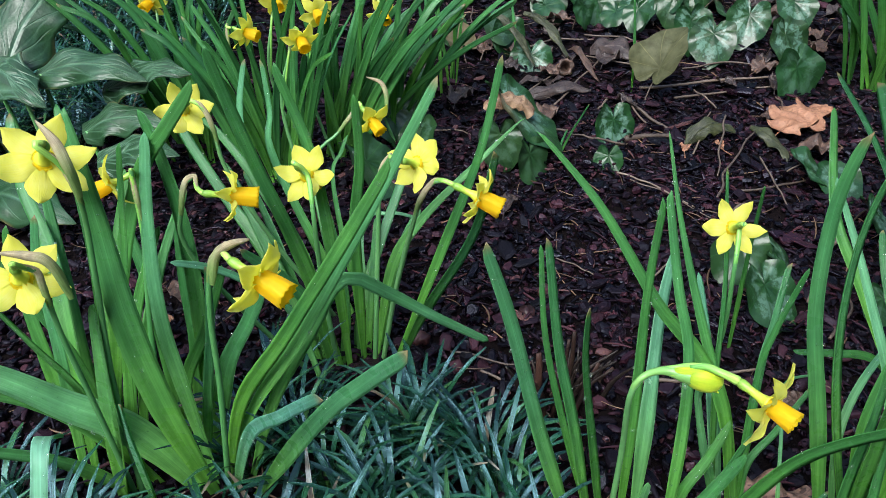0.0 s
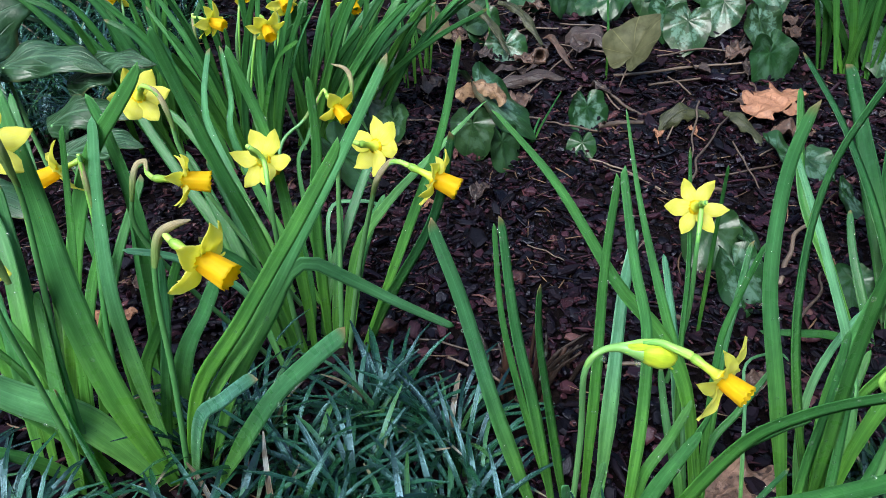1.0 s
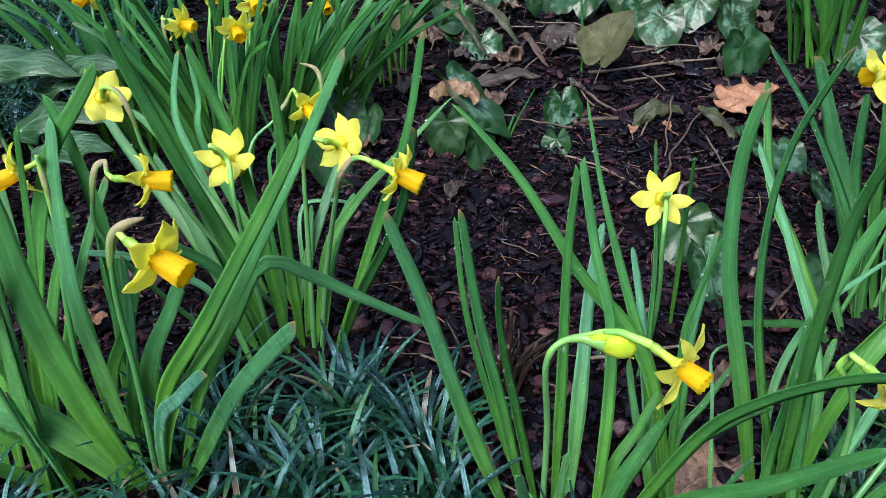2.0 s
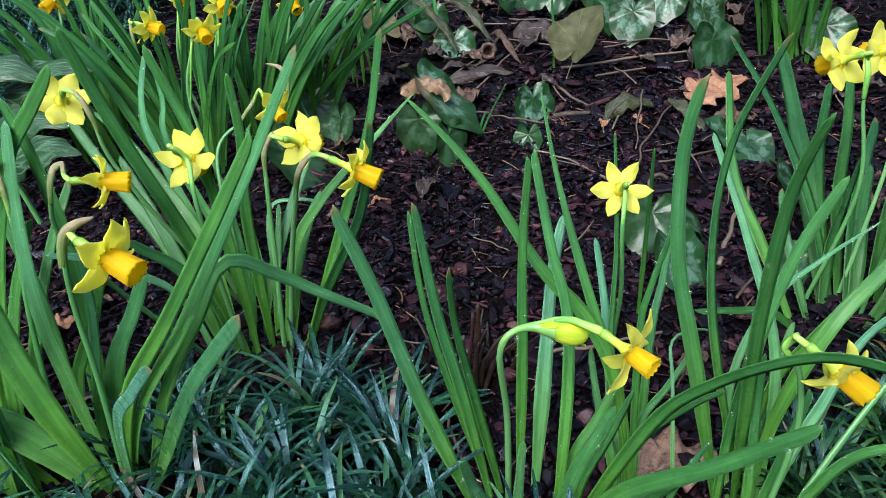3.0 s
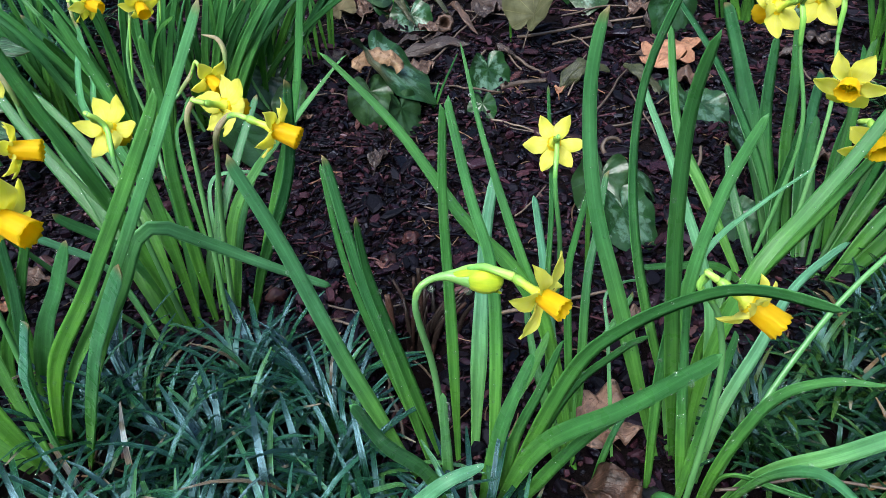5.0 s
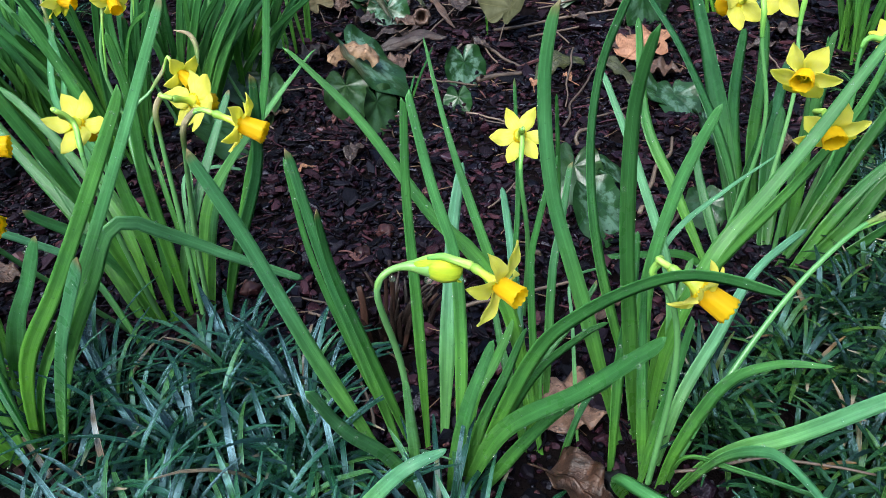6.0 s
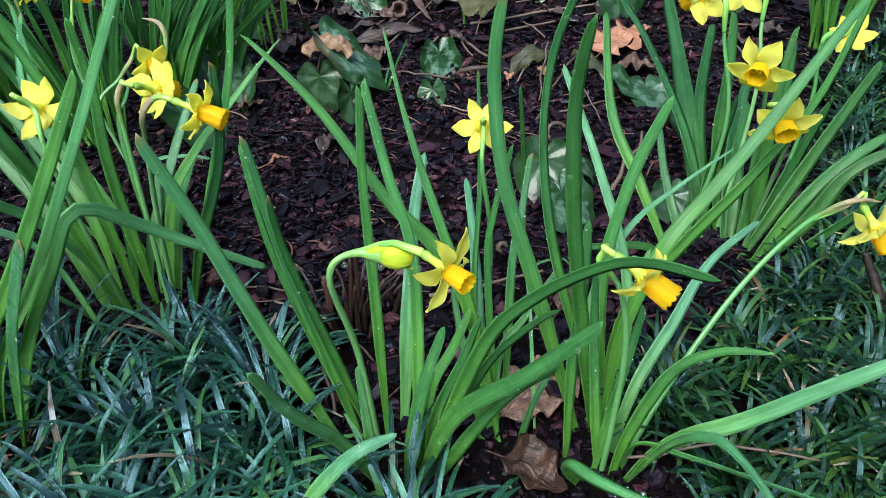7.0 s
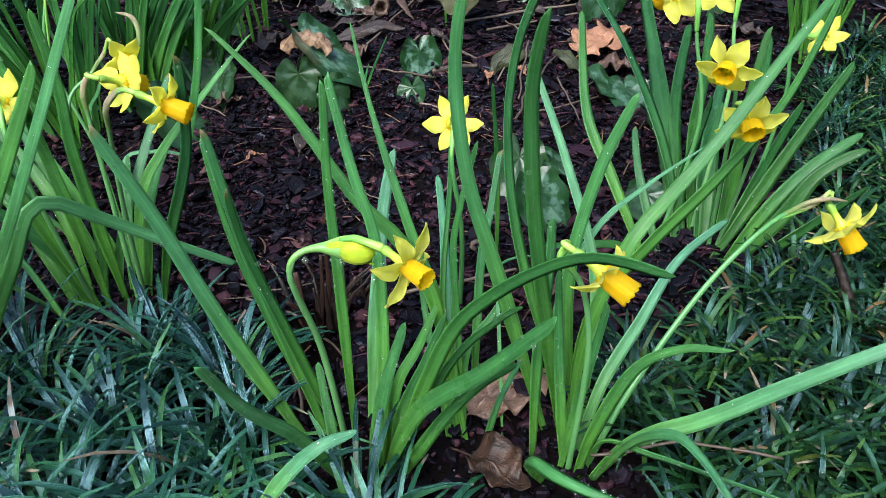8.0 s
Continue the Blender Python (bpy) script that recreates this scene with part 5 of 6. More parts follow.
leaf(clump_d, (0.335, 0.368, 0), (0.349, 0.377, 0.055), (0.359, 0.385, 0.095), (0.363, 0.388, 0.112), width=6.1, tone=0.4)
leaf(clump_d, (0.353, 0.394, 0), (0.364, 0.426, 0.033), (0.377, 0.446, 0.053), (0.399, 0.476, 0.084), width=7.3, tone=0.45)
leaf(clump_d, (0.306, 0.387, 0), (0.311, 0.44, 0.067), (0.313, 0.458, 0.089), (0.333, 0.462, 0.094), (0.34, 0.459, 0.09), width=2.5, tone=0.85)
leaf(clump_d, (0.346, 0.386, 0), (0.356, 0.402, 0.068), (0.38, 0.415, 0.128), (0.4106, 0.43, 0.155), (0.442, 0.445, 0.183), (0.471, 0.46, 0.212), (0.5007, 0.475, 0.24), (0.53, 0.49, 0.262), width=8.4, tone=0.46, taper=0.55, turn=(-0.5, -0.6, 0.6))
flower(clump_d, (0.343, 0.35, 0.164), (0.717, -0.498, -0.488), 0.88, 25, slim=0.72, reach=0.72)
stalk(clump_d, (0.342, 0.369, 0), (0.347, 0.367, 0.092), (0.341, 0.368, 0.14), (0.328, 0.367, 0.162), (0.332, 0.367, 0.168), (0.327, 0.36, 0.175), (0.331, 0.357, 0.172), dry=False)
flower(clump_d, (0.53, 0.446, 0.107), (0.46, -0.50, -0.73), 0.92, 10, slim=0.85)
stalk(clump_d, (0.343, 0.361, 0), (0.385, 0.39, 0.042), (0.436, 0.422, 0.089), (0.481, 0.442, 0.118), (0.512, 0.453, 0.12), (0.523, 0.456, 0.127), (0.525, 0.453, 0.122))
dry_sheath(clump_d, (0.484, 0.444, 0.116), (0.501, 0.448, 0.123), (0.517, 0.449, 0.126), (0.531, 0.449, 0.123), width=3.5)
droplets(clump_d)

clump_e = clump_at(0.295, 0.535, "single daffodil flower seen from behind on one stem")
flower(clump_e, (0.296, 0.544, 0.152), (0.05, 0.791, -0.61), 0.86, 0, slim=0.86)
stalk(clump_e, (0.295, 0.535, 0), (0.298, 0.525, 0.07), (0.292, 0.518, 0.133), (0.295, 0.53, 0.152), (0.296, 0.535, 0.158), (0.295, 0.527, 0.165), (0.296, 0.532, 0.161), dry=False)
droplets(clump_e)

clump_f = clump_at(0.488, 0.561, "full daffodil clump with several open flowers")
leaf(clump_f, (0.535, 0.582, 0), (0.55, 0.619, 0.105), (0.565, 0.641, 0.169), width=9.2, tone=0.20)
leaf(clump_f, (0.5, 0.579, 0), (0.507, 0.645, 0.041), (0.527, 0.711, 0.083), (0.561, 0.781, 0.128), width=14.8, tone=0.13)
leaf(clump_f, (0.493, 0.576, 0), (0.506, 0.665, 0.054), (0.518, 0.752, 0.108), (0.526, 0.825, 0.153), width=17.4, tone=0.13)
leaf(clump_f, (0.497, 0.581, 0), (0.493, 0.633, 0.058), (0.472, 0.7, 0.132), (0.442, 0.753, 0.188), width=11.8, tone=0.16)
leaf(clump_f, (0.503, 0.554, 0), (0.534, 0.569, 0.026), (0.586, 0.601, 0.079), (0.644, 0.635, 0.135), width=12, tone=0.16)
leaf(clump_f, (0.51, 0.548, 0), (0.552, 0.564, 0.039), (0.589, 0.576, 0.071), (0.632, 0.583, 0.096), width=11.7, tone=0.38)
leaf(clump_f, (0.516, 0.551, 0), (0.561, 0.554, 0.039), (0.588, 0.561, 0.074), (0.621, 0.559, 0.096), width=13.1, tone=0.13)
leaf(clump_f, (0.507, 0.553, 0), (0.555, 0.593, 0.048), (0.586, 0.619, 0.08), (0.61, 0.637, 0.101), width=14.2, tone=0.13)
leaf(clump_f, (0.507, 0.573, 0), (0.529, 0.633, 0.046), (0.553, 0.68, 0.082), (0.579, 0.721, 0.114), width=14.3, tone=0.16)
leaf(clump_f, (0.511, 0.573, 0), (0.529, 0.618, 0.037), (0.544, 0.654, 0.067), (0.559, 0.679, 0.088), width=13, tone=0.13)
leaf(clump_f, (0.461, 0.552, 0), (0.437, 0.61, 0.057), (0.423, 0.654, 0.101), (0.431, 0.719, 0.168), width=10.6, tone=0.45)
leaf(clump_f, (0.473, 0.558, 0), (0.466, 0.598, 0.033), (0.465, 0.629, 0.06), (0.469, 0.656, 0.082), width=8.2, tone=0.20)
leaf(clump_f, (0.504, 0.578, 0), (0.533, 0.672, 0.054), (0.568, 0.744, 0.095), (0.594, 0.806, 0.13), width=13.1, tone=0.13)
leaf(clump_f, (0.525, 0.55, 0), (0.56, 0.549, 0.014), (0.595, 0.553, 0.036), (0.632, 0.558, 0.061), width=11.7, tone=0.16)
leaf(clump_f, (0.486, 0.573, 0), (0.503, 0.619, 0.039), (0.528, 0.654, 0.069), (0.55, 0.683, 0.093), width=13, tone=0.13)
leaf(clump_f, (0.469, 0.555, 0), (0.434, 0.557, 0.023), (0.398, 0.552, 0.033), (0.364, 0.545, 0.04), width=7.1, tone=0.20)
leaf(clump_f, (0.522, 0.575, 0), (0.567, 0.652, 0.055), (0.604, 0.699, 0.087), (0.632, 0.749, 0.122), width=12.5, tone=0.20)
flower(clump_f, (0.466, 0.506, 0.193), (-0.58, -0.70, -0.33), 0.84, 0, trumpet=(1.10, 0.58))
stalk(clump_f, (0.518, 0.576, 0), (0.504, 0.555, 0.091), (0.494, 0.541, 0.153), (0.486, 0.535, 0.181), (0.477, 0.524, 0.187), (0.472, 0.528, 0.19), (0.47, 0.522, 0.191))
flower(clump_f, (0.470, 0.474, 0.170), (-0.12, -0.88, -0.40), 0.84, 25, trumpet=(1.10, 0.62))
stalk(clump_f, (0.522, 0.575, 0), (0.511, 0.538, 0.085), (0.503, 0.515, 0.139), (0.498, 0.507, 0.16), (0.486, 0.491, 0.166), (0.472, 0.497, 0.171), (0.473, 0.491, 0.171))
flower(clump_f, (0.482, 0.638, 0.201), (-0.36, 0.802, -0.476), 1, 0)
stalk(clump_f, (0.48, 0.6, 0), (0.504, 0.607, 0.1), (0.494, 0.617, 0.173), (0.492, 0.619, 0.196), (0.492, 0.625, 0.205), (0.491, 0.619, 0.212), (0.489, 0.623, 0.209), dry=False, sheath=1.35)
flower(clump_f, (0.527, 0.66, 0.199), (-0.282, 0.903, -0.325), 1, 20)
stalk(clump_f, (0.51, 0.6, 0), (0.533, 0.624, 0.116), (0.533, 0.637, 0.172), (0.535, 0.642, 0.196), (0.535, 0.647, 0.203), (0.534, 0.638, 0.207), (0.532, 0.644, 0.205), dry=False, sheath=1.35)
flower(clump_f, (0.606, 0.629, 0.162), (0.35, 0.633, -0.69), 0.74, 0, slim=0.85)
stalk(clump_f, (0.55, 0.6, 0), (0.573, 0.609, 0.107), (0.573, 0.615, 0.152), (0.577, 0.617, 0.168), (0.592, 0.619, 0.166), (0.598, 0.615, 0.177), (0.6, 0.619, 0.173), dry=False, sheath=1.35)
droplets(clump_f)

clump_g = clump_at(-0.09, 0.92, "daffodil flowers standing above a far clump")
flower(clump_g, (-0.063, 0.854, 0.192), (0.40, -0.78, -0.45), 0.86, 0)
stalk(clump_g, (-0.07, 0.84, 0), (-0.091, 0.845, 0.114), (-0.077, 0.85, 0.175), (-0.074, 0.874, 0.195), (-0.071, 0.869, 0.194))
flower(clump_g, (-0.058, 0.922, 0.201), (0.42, -0.84, -0.30), 0.86, 20)
stalk(clump_g, (-0.05, 0.92, 0), (-0.079, 0.924, 0.117), (-0.067, 0.929, 0.182), (-0.068, 0.942, 0.2), (-0.065, 0.937, 0.2))
flower(clump_g, (-0.141, 0.914, 0.182), (0.937, -0.269, -0.223), 0.9, 0)
stalk(clump_g, (-0.13, 0.9, 0), (-0.156, 0.912, 0.087), (-0.165, 0.924, 0.164), (-0.164, 0.928, 0.186), (-0.162, 0.92, 0.186), (-0.156, 0.918, 0.185))
flower(clump_g, (-0.115, 0.972, 0.202), (0.32, -0.88, -0.30), 0.86, 0)
stalk(clump_g, (-0.1, 0.95, 0), (-0.132, 0.958, 0.112), (-0.124, 0.967, 0.178), (-0.122, 0.993, 0.2), (-0.12, 0.987, 0.2))
flower(clump_g, (0.006, 1, 0.18), (0.366, -0.764, -0.532), 0.85, 0)
stalk(clump_g, (0.02, 0.98, 0), (-0.01, 0.981, 0.096), (0, 0.986, 0.158), (0.001, 1.012, 0.183), (-0.001, 1.016, 0.192), (0.001, 1.011, 0.188))
flower(clump_g, (-0.278, 0.998, 0.197), (-0.384, -0.841, -0.381), 0.9, 0)
stalk(clump_g, (-0.27, 0.98, 0), (-0.283, 0.982, 0.104), (-0.271, 0.987, 0.174), (-0.28, 1.011, 0.195), (-0.269, 1.016, 0.205), (-0.272, 1.011, 0.203))
droplets(clump_g)




def fan_clump(x, y, n, reach, tall, label, seed, width=(7, 11), tone=(0.3, 0.55), lean=(0.0, 0.0)):
    """A clump of daffodil leaves that fan out from one foot."""
    random.seed(seed)
    c = clump_at(x, y, label)
    z0 = c.location.z
    for _ in range(n):
        a, out, h = random.uniform(0, 6.283), random.uniform(0.15, 1.0) * reach, random.uniform(0.65, 1.0) * tall
        bx, by = x + 0.028 * random.uniform(-1, 1), y + 0.028 * random.uniform(-1, 1)
        dx, dy = math.cos(a) * out + lean[0], math.sin(a) * out * 0.6 + lean[1]
        sag = random.choice((0.0, 0.0, 0.0, 0.10)) * out / reach
        leaf(c, (bx, by, 0.0), (bx + dx * 0.31, by + dy * 0.31, z0 + h * 0.40), (bx + dx * 0.66, by + dy * 0.66, z0 + h * (0.76 + sag * 0.5)), (bx + dx, by + dy, z0 + h * (1.0 - sag)),
             width=random.uniform(*width), tone=random.uniform(*tone))
    return c


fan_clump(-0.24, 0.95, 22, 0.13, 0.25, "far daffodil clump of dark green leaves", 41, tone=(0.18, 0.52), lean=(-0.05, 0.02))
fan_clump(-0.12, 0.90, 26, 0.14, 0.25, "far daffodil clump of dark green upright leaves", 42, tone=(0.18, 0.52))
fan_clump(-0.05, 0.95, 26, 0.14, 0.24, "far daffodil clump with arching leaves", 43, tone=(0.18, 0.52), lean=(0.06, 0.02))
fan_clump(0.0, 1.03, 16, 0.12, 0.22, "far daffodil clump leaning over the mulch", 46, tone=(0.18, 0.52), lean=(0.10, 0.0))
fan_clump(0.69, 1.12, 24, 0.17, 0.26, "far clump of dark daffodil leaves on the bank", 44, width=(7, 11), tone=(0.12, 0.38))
fan_clump(0.08, 1.13, 9, 0.04, 0.20, "small tuft of thin daffodil leaves", 45, width=(3.5, 5.5))
fan_clump(0.80, 0.95, 20, 0.13, 0.24, "daffodil clump at the edge of the grass", 47, width=(5, 9))



# ---- cyclamen, arum and fallen leaves ----
def heart_mesh(name, material, seed, size=0.03, cup=0.25, notch=0.55, curl=0.0, folded=0.0):
    """A heart-shaped leaf round the foot of its stalk, slightly cupped and wavy, two-sided."""
    r = random.Random(seed)
    rings, sides = 8, 44
    verts, uvs, faces = [], [], []
    ph, fold = r.uniform(0, 6), folded + r.uniform(0.0, 0.18)
    for low in (0, 1):
        for i in range(rings + 1):
            q = i / rings
            for k in range(sides):
                w = -math.pi + 2 * math.pi * (k + 0.5) / sides
                shape = 1.0 + 0.28 * math.cos(w) - notch * math.exp(-((abs(w) - math.pi) / 0.33) ** 2) + 0.06 * math.cos(2 * w) + 0.24 * math.exp(-(w / 0.30) ** 2)
                shape += 0.025 * math.sin(9 * w + ph) + 0.02 * math.sin(5 * w + ph * 2)
                rr = size * q * shape
                x, y = rr * math.cos(w), rr * math.sin(w) * 0.92
                z = cup * size * (q * q) * 0.5 + size * 0.10 * q * q * math.sin(3 * w + ph) + size * 0.05 * q * math.sin(7 * w + ph * 3) + fold * abs(y) - curl * size * max(0.0, math.cos(w)) * q ** 3
                verts.append((x, y, z - 0.0006 * low))
                uvs.append(((w + math.pi) / 6.283, q))
    off = (rings + 1) * sides
    for i in range(rings):
        for k in range(sides - 1):
            a, b, c, d = i * sides + k, (i + 1) * sides + k, (i + 1) * sides + k + 1, i * sides + k + 1
            faces += [(a, b, c, d), (off + d, off + c, off + b, off + a)]
    return mesh_of(name, verts, faces, material, uvs)


def cyclamen(x, y, z, size, tilt, yaw, seed, label, material=None, cup=0.2, curl=0.2, folded=0.0):
    """One cyclamen leaf on its own stalk: tilt from the level, yaw of its tip."""
    root = new("cyclamen_leaf")
    root.location = (x, y, ground_height(x, y))
    root.empty_display_size = 0.01
    z = max(z, root.location.z + 0.012)
    tagged(root, label, "cyclamen leaf", "cyclamen leaves")
    blade = part("leaf_blade", heart_mesh("leaf_blade", material or M_CYCLAMEN, seed, size, cup, 0.55, curl, folded), root)
    mark = random.Random(seed + 500).uniform(0.65, 1.0) if "silver" in label or "marbled" in label else random.Random(seed + 500).uniform(0.08, 0.38)
    blade.color = (mark, 0, 0, 1)
    m = pose(0, 0, z - root.location.z, 0, 0, yaw) @ pose(0, 0, 0, random.Random(seed).uniform(-24, 24), tilt, 0)
    blade.matrix_local = m
    foot = m @ Vector((-size * 0.1, 0, -0.001))
    c, s = math.cos(radians(yaw)), math.sin(radians(yaw))
    part("leaf_stalk", tube_mesh("leaf_stalk", [(-c * size * 0.7, -s * size * 0.7, -0.004), ((foot.x - c * size * 0.7) * 0.55, (foot.y - s * size * 0.7) * 0.55, foot.z * 0.5), tuple(foot)], [0.0011, 0.001, 0.0009], M_TWIG, 6, 10), root, "reddish-brown thin leaf stalk")
    return root


def fallen_leaf(name, x, y, length, breadth, yaw, material, label, seed, lobes=0, curl=0.12, z=0.006, category="fallen leaf", tilt=0.0):
    """A dead leaf lying on the ground: an oval sheet, lobed for oak, curled and wavy."""
    random.seed(seed)
    root = new(name)
    root.location = (x, y, ground_height(x, y) + z)
    root.rotation_euler = (0, tilt, radians(yaw))
    root.empty_display_size = 0.01
    tagged(root, label, category)

    def half(s, u):
        body = math.sin(math.pi * min(1.0, max(0.0, s)) ** 0.85) ** 0.75
        cut = 1.0
        if lobes:
            cut = 0.50 + 0.50 * abs(math.sin(math.pi * lobes * s + (0.35 if u > 0 else 0.0))) ** 0.8
        return breadth / 2 * max(0.02, body * cut)

    p = [(-length / 2, 0, 0.002), (-length * 0.2, length * 0.04, 0.007), (length * 0.2, -length * 0.02, 0.006), (length / 2, 0.0, 0.002 + curl * length * 0.5)]
    me = sheet_mesh("leaf_blade", p, half, material, (0, 0, 1), n=48, across=10, cup=curl * 1.5, wave=0.28, waves=3, thick=0.0005)
    for v in me.vertices:
        q = v.co / length
        v.co.z += length * (0.11 * noise.noise((q.x * 3.5, q.y * 3.5, seed)) + 0.06 * noise.noise((q.x * 9, q.y * 9, seed + 7)))
        v.co.y *= 1.0 + 0.35 * noise.noise((q.x * 4.0, seed * 1.7, 0.5 if q.y > 0 else 3.5))
    part("leaf_blade", me, root)
    part("leaf_stalk", tube_mesh("leaf_stalk", [(-length / 2 - 0.014, -0.003, 0.0), (-length / 2, 0, 0.002), (0, length * 0.01, 0.0066), (length * 0.42, 0, 0.003 + curl * length * 0.4)], [0.0008, 0.0007, 0.0005, 0.0002], material, 6, 16), root)
    return root


def twig(label, *points, radius=1.2, material=None):
    """A thin fallen twig lying on the mulch; heights are above the ground."""
    p = [np.array((x, y, ground_height(x, y) + z)) for x, y, z in points]
    if material is None:
        r, bends = random.Random(len(label) + points[0][0]), [p[0]]
        for a, b in zip(p, p[1:]):
            far = float(np.linalg.norm(b - a))
            for f in (0.33, 0.66):
                bends.append(a + (b - a) * f + np.array((r.uniform(-1, 1), r.uniform(-1, 1), r.uniform(-0.25, 0.25))) * far * 0.055)
            bends.append(b)
        p = bends
    ob = new("twig", tube_mesh("twig", p, [radius / 1000, radius / 1150, radius / 1500], material or M_TWIG, 7, 22, lumps=0.16))
    return tagged(ob, label, "twig", "fallen twigs")


# cyclamen on the bank
MARBLED = "silver-marbled dark green cyclamen leaf on the mulch bank"
cyclamen(0.163, 0.960, 0.078, 0.056, 32, -38, 1, "large silver-marbled cyclamen leaf with a scorched brown edge", curl=0.15)
cyclamen(0.150, 0.915, 0.056, 0.031, 74, -70, 2, "dark green cyclamen leaf hanging down towards the mulch", curl=0.2)
cyclamen(0.185, 0.895, 0.040, 0.030, 66, -55, 3, "mottled green cyclamen leaf close to the ground", curl=0.1)
cyclamen(0.298, 0.985, 0.045, 0.034, 58, -75, 4, "heart-shaped marbled cyclamen leaf facing outwards", curl=0.05)
cyclamen(0.283, 0.915, 0.028, 0.020, 62, -100, 5, "small plain green cyclamen leaf", curl=0.0)
cyclamen(0.452, 1.240, 0.100, 0.038, 60, -60, 6, MARBLED)
cyclamen(0.485, 1.225, 0.085, 0.039, 44, -110, 7, MARBLED)
cyclamen(0.552, 1.275, 0.100, 0.037, 52, -120, 8, "broad bluish-silver cyclamen leaf on the bank")
cyclamen(0.590, 1.215, 0.085, 0.043, 52, -60, 9, MARBLED)
cyclamen(0.570, 1.110, 0.070, 0.046, 62, -60, 10, "glossy dark green cyclamen leaf beside the oak leaf", curl=0.4)
cyclamen(0.505, 0.885, 0.030, 0.034, 30, -20, 11, "silvery cyclamen leaf lying by the twigs")
cyclamen(0.535, 0.868, 0.024, 0.030, 28, -80, 12, "green and silver cyclamen leaf lying low")
cyclamen(0.383, 0.655, 0.024, 0.034, 38, -70, 13, "pale silver-centred cyclamen leaf on the mulch")
cyclamen(0.376, 0.705, 0.034, 0.032, 48, -110, 14, "grey-green cyclamen leaf partly behind daffodil leaves")
cyclamen(0.408, 0.705, 0.026, 0.025, 36, 20, 15, "small marbled cyclamen leaf on the mulch")
cyclamen(0.170, 1.260, 0.085, 0.033, 68, -70, 16, "dull dark green cyclamen leaf high on the bank")
cyclamen(0.205, 1.205, 0.060, 0.037, 49, -95, 17, MARBLED)
cyclamen(0.018, 1.155, 0.070, 0.041, 42, -20, 18, "grey-green cyclamen leaf under the far daffodils")
cyclamen(0.010, 1.010, 0.050, 0.041, 50, -50, 19, "dark green cyclamen leaf beside the daffodil clump")
cyclamen(0.050, 0.965, 0.040, 0.032, 48, -110, 20, "dark green cyclamen leaf beside the daffodil clump")
cyclamen(-0.010, 0.885, 0.036, 0.053, 30, -30, 21, "large dark cyclamen leaf under the yellow flowers")
cyclamen(0.395, 1.360, 0.100, 0.037, 39, -100, 22, MARBLED)
cyclamen(0.330, 1.380, 0.095, 0.044, 62, -60, 23, "dark green cyclamen leaf high on the bank")
cyclamen(0.640, 1.330, 0.105, 0.035, 45, -80, 24, MARBLED)
cyclamen(0.690, 1.250, 0.095, 0.037, 36, -40, 25, MARBLED)
cyclamen(0.250, 1.430, 0.095, 0.037, 56, -90, 26, "dark green cyclamen leaf high on the bank")
cyclamen(0.480, 1.420, 0.110, 0.048, 39, -70, 27, MARBLED)
cyclamen(0.540, 0.790, 0.026, 0.025, 32, -60, 28, "small silvery cyclamen leaf behind daffodil leaves")
cyclamen(0.482, 0.640, 0.020, 0.023, 35, -90, 29, "small mottled cyclamen leaf at the foot of the daffodils")
cyclamen(0.735, 1.120, 0.080, 0.041, 48, -100, 30, MARBLED)
cyclamen(-0.035, 1.240, 0.080, 0.044, 53, -60, 31, "dark green cyclamen leaf under the far daffodils")
cyclamen(0.080, 1.300, 0.085, 0.032, 39, -80, 32, "dark green cyclamen leaf high on the bank")
cyclamen(0.376, 1.093, 0.077, 0.041, -58, 40, 33, "faded olive cyclamen leaf turned up on a reddish stalk", M_CYC_DULL, cup=0.35, curl=0.5, folded=0.5)
cyclamen(0.095, 1.235, 0.070, 0.032, -40, 120, 34, "faded olive cyclamen leaf under the far daffodils", M_CYC_DULL, cup=0.4)
scorched = sheet_mesh("withered_leaf", [(0.133, 0.938, 0.079), (0.142, 0.945, 0.088), (0.159, 0.948, 0.093), (0.181, 0.943, 0.086), (0.187, 0.934, 0.073)], lambda s, u: 0.0115 * max(0.2, math.sin(math.pi * (0.12 + 0.76 * s)) ** 0.6) * (1.0 + 0.18 * math.sin(23 * s + 2 * u)), M_SCORCH, (0.0, -0.55, 0.85), n=40, across=12, cup=-0.85, wave=0.25, waves=5, thick=0.0008)
for v in scorched.vertices:
    v.co += Vector((noise.noise(v.co * 90), noise.noise(v.co * 90 + Vector((7, 0, 0))), noise.noise(v.co * 90 + Vector((0, 9, 0))))) * 0.003
tagged(new("withered_leaf", scorched), "tan withered leaf curled over the marbled cyclamen", "withered leaf")


def withered_leaf(label, *points, width=14.0, material=None):
    """A limp, twisted dead leaf that lies over the mulch; heights are above the ground."""
    p = [(x, y, ground_height(x, y) + z) for x, y, z in points]
    me = sheet_mesh("withered_leaf", p, lambda s, u: width / 2000 * max(0.08, math.sin(math.pi * min(1.0, 0.08 + 0.88 * s)) ** 0.7) * (1.0 + 0.15 * math.sin(19 * s + 3 * u)), material or M_OLIVE, (0.1, -0.6, 0.8), n=36, across=10, cup=-0.3, wave=0.35, waves=2, thick=0.0007, twist=0.7)
    return tagged(new("withered_leaf", me), label, "withered leaf")


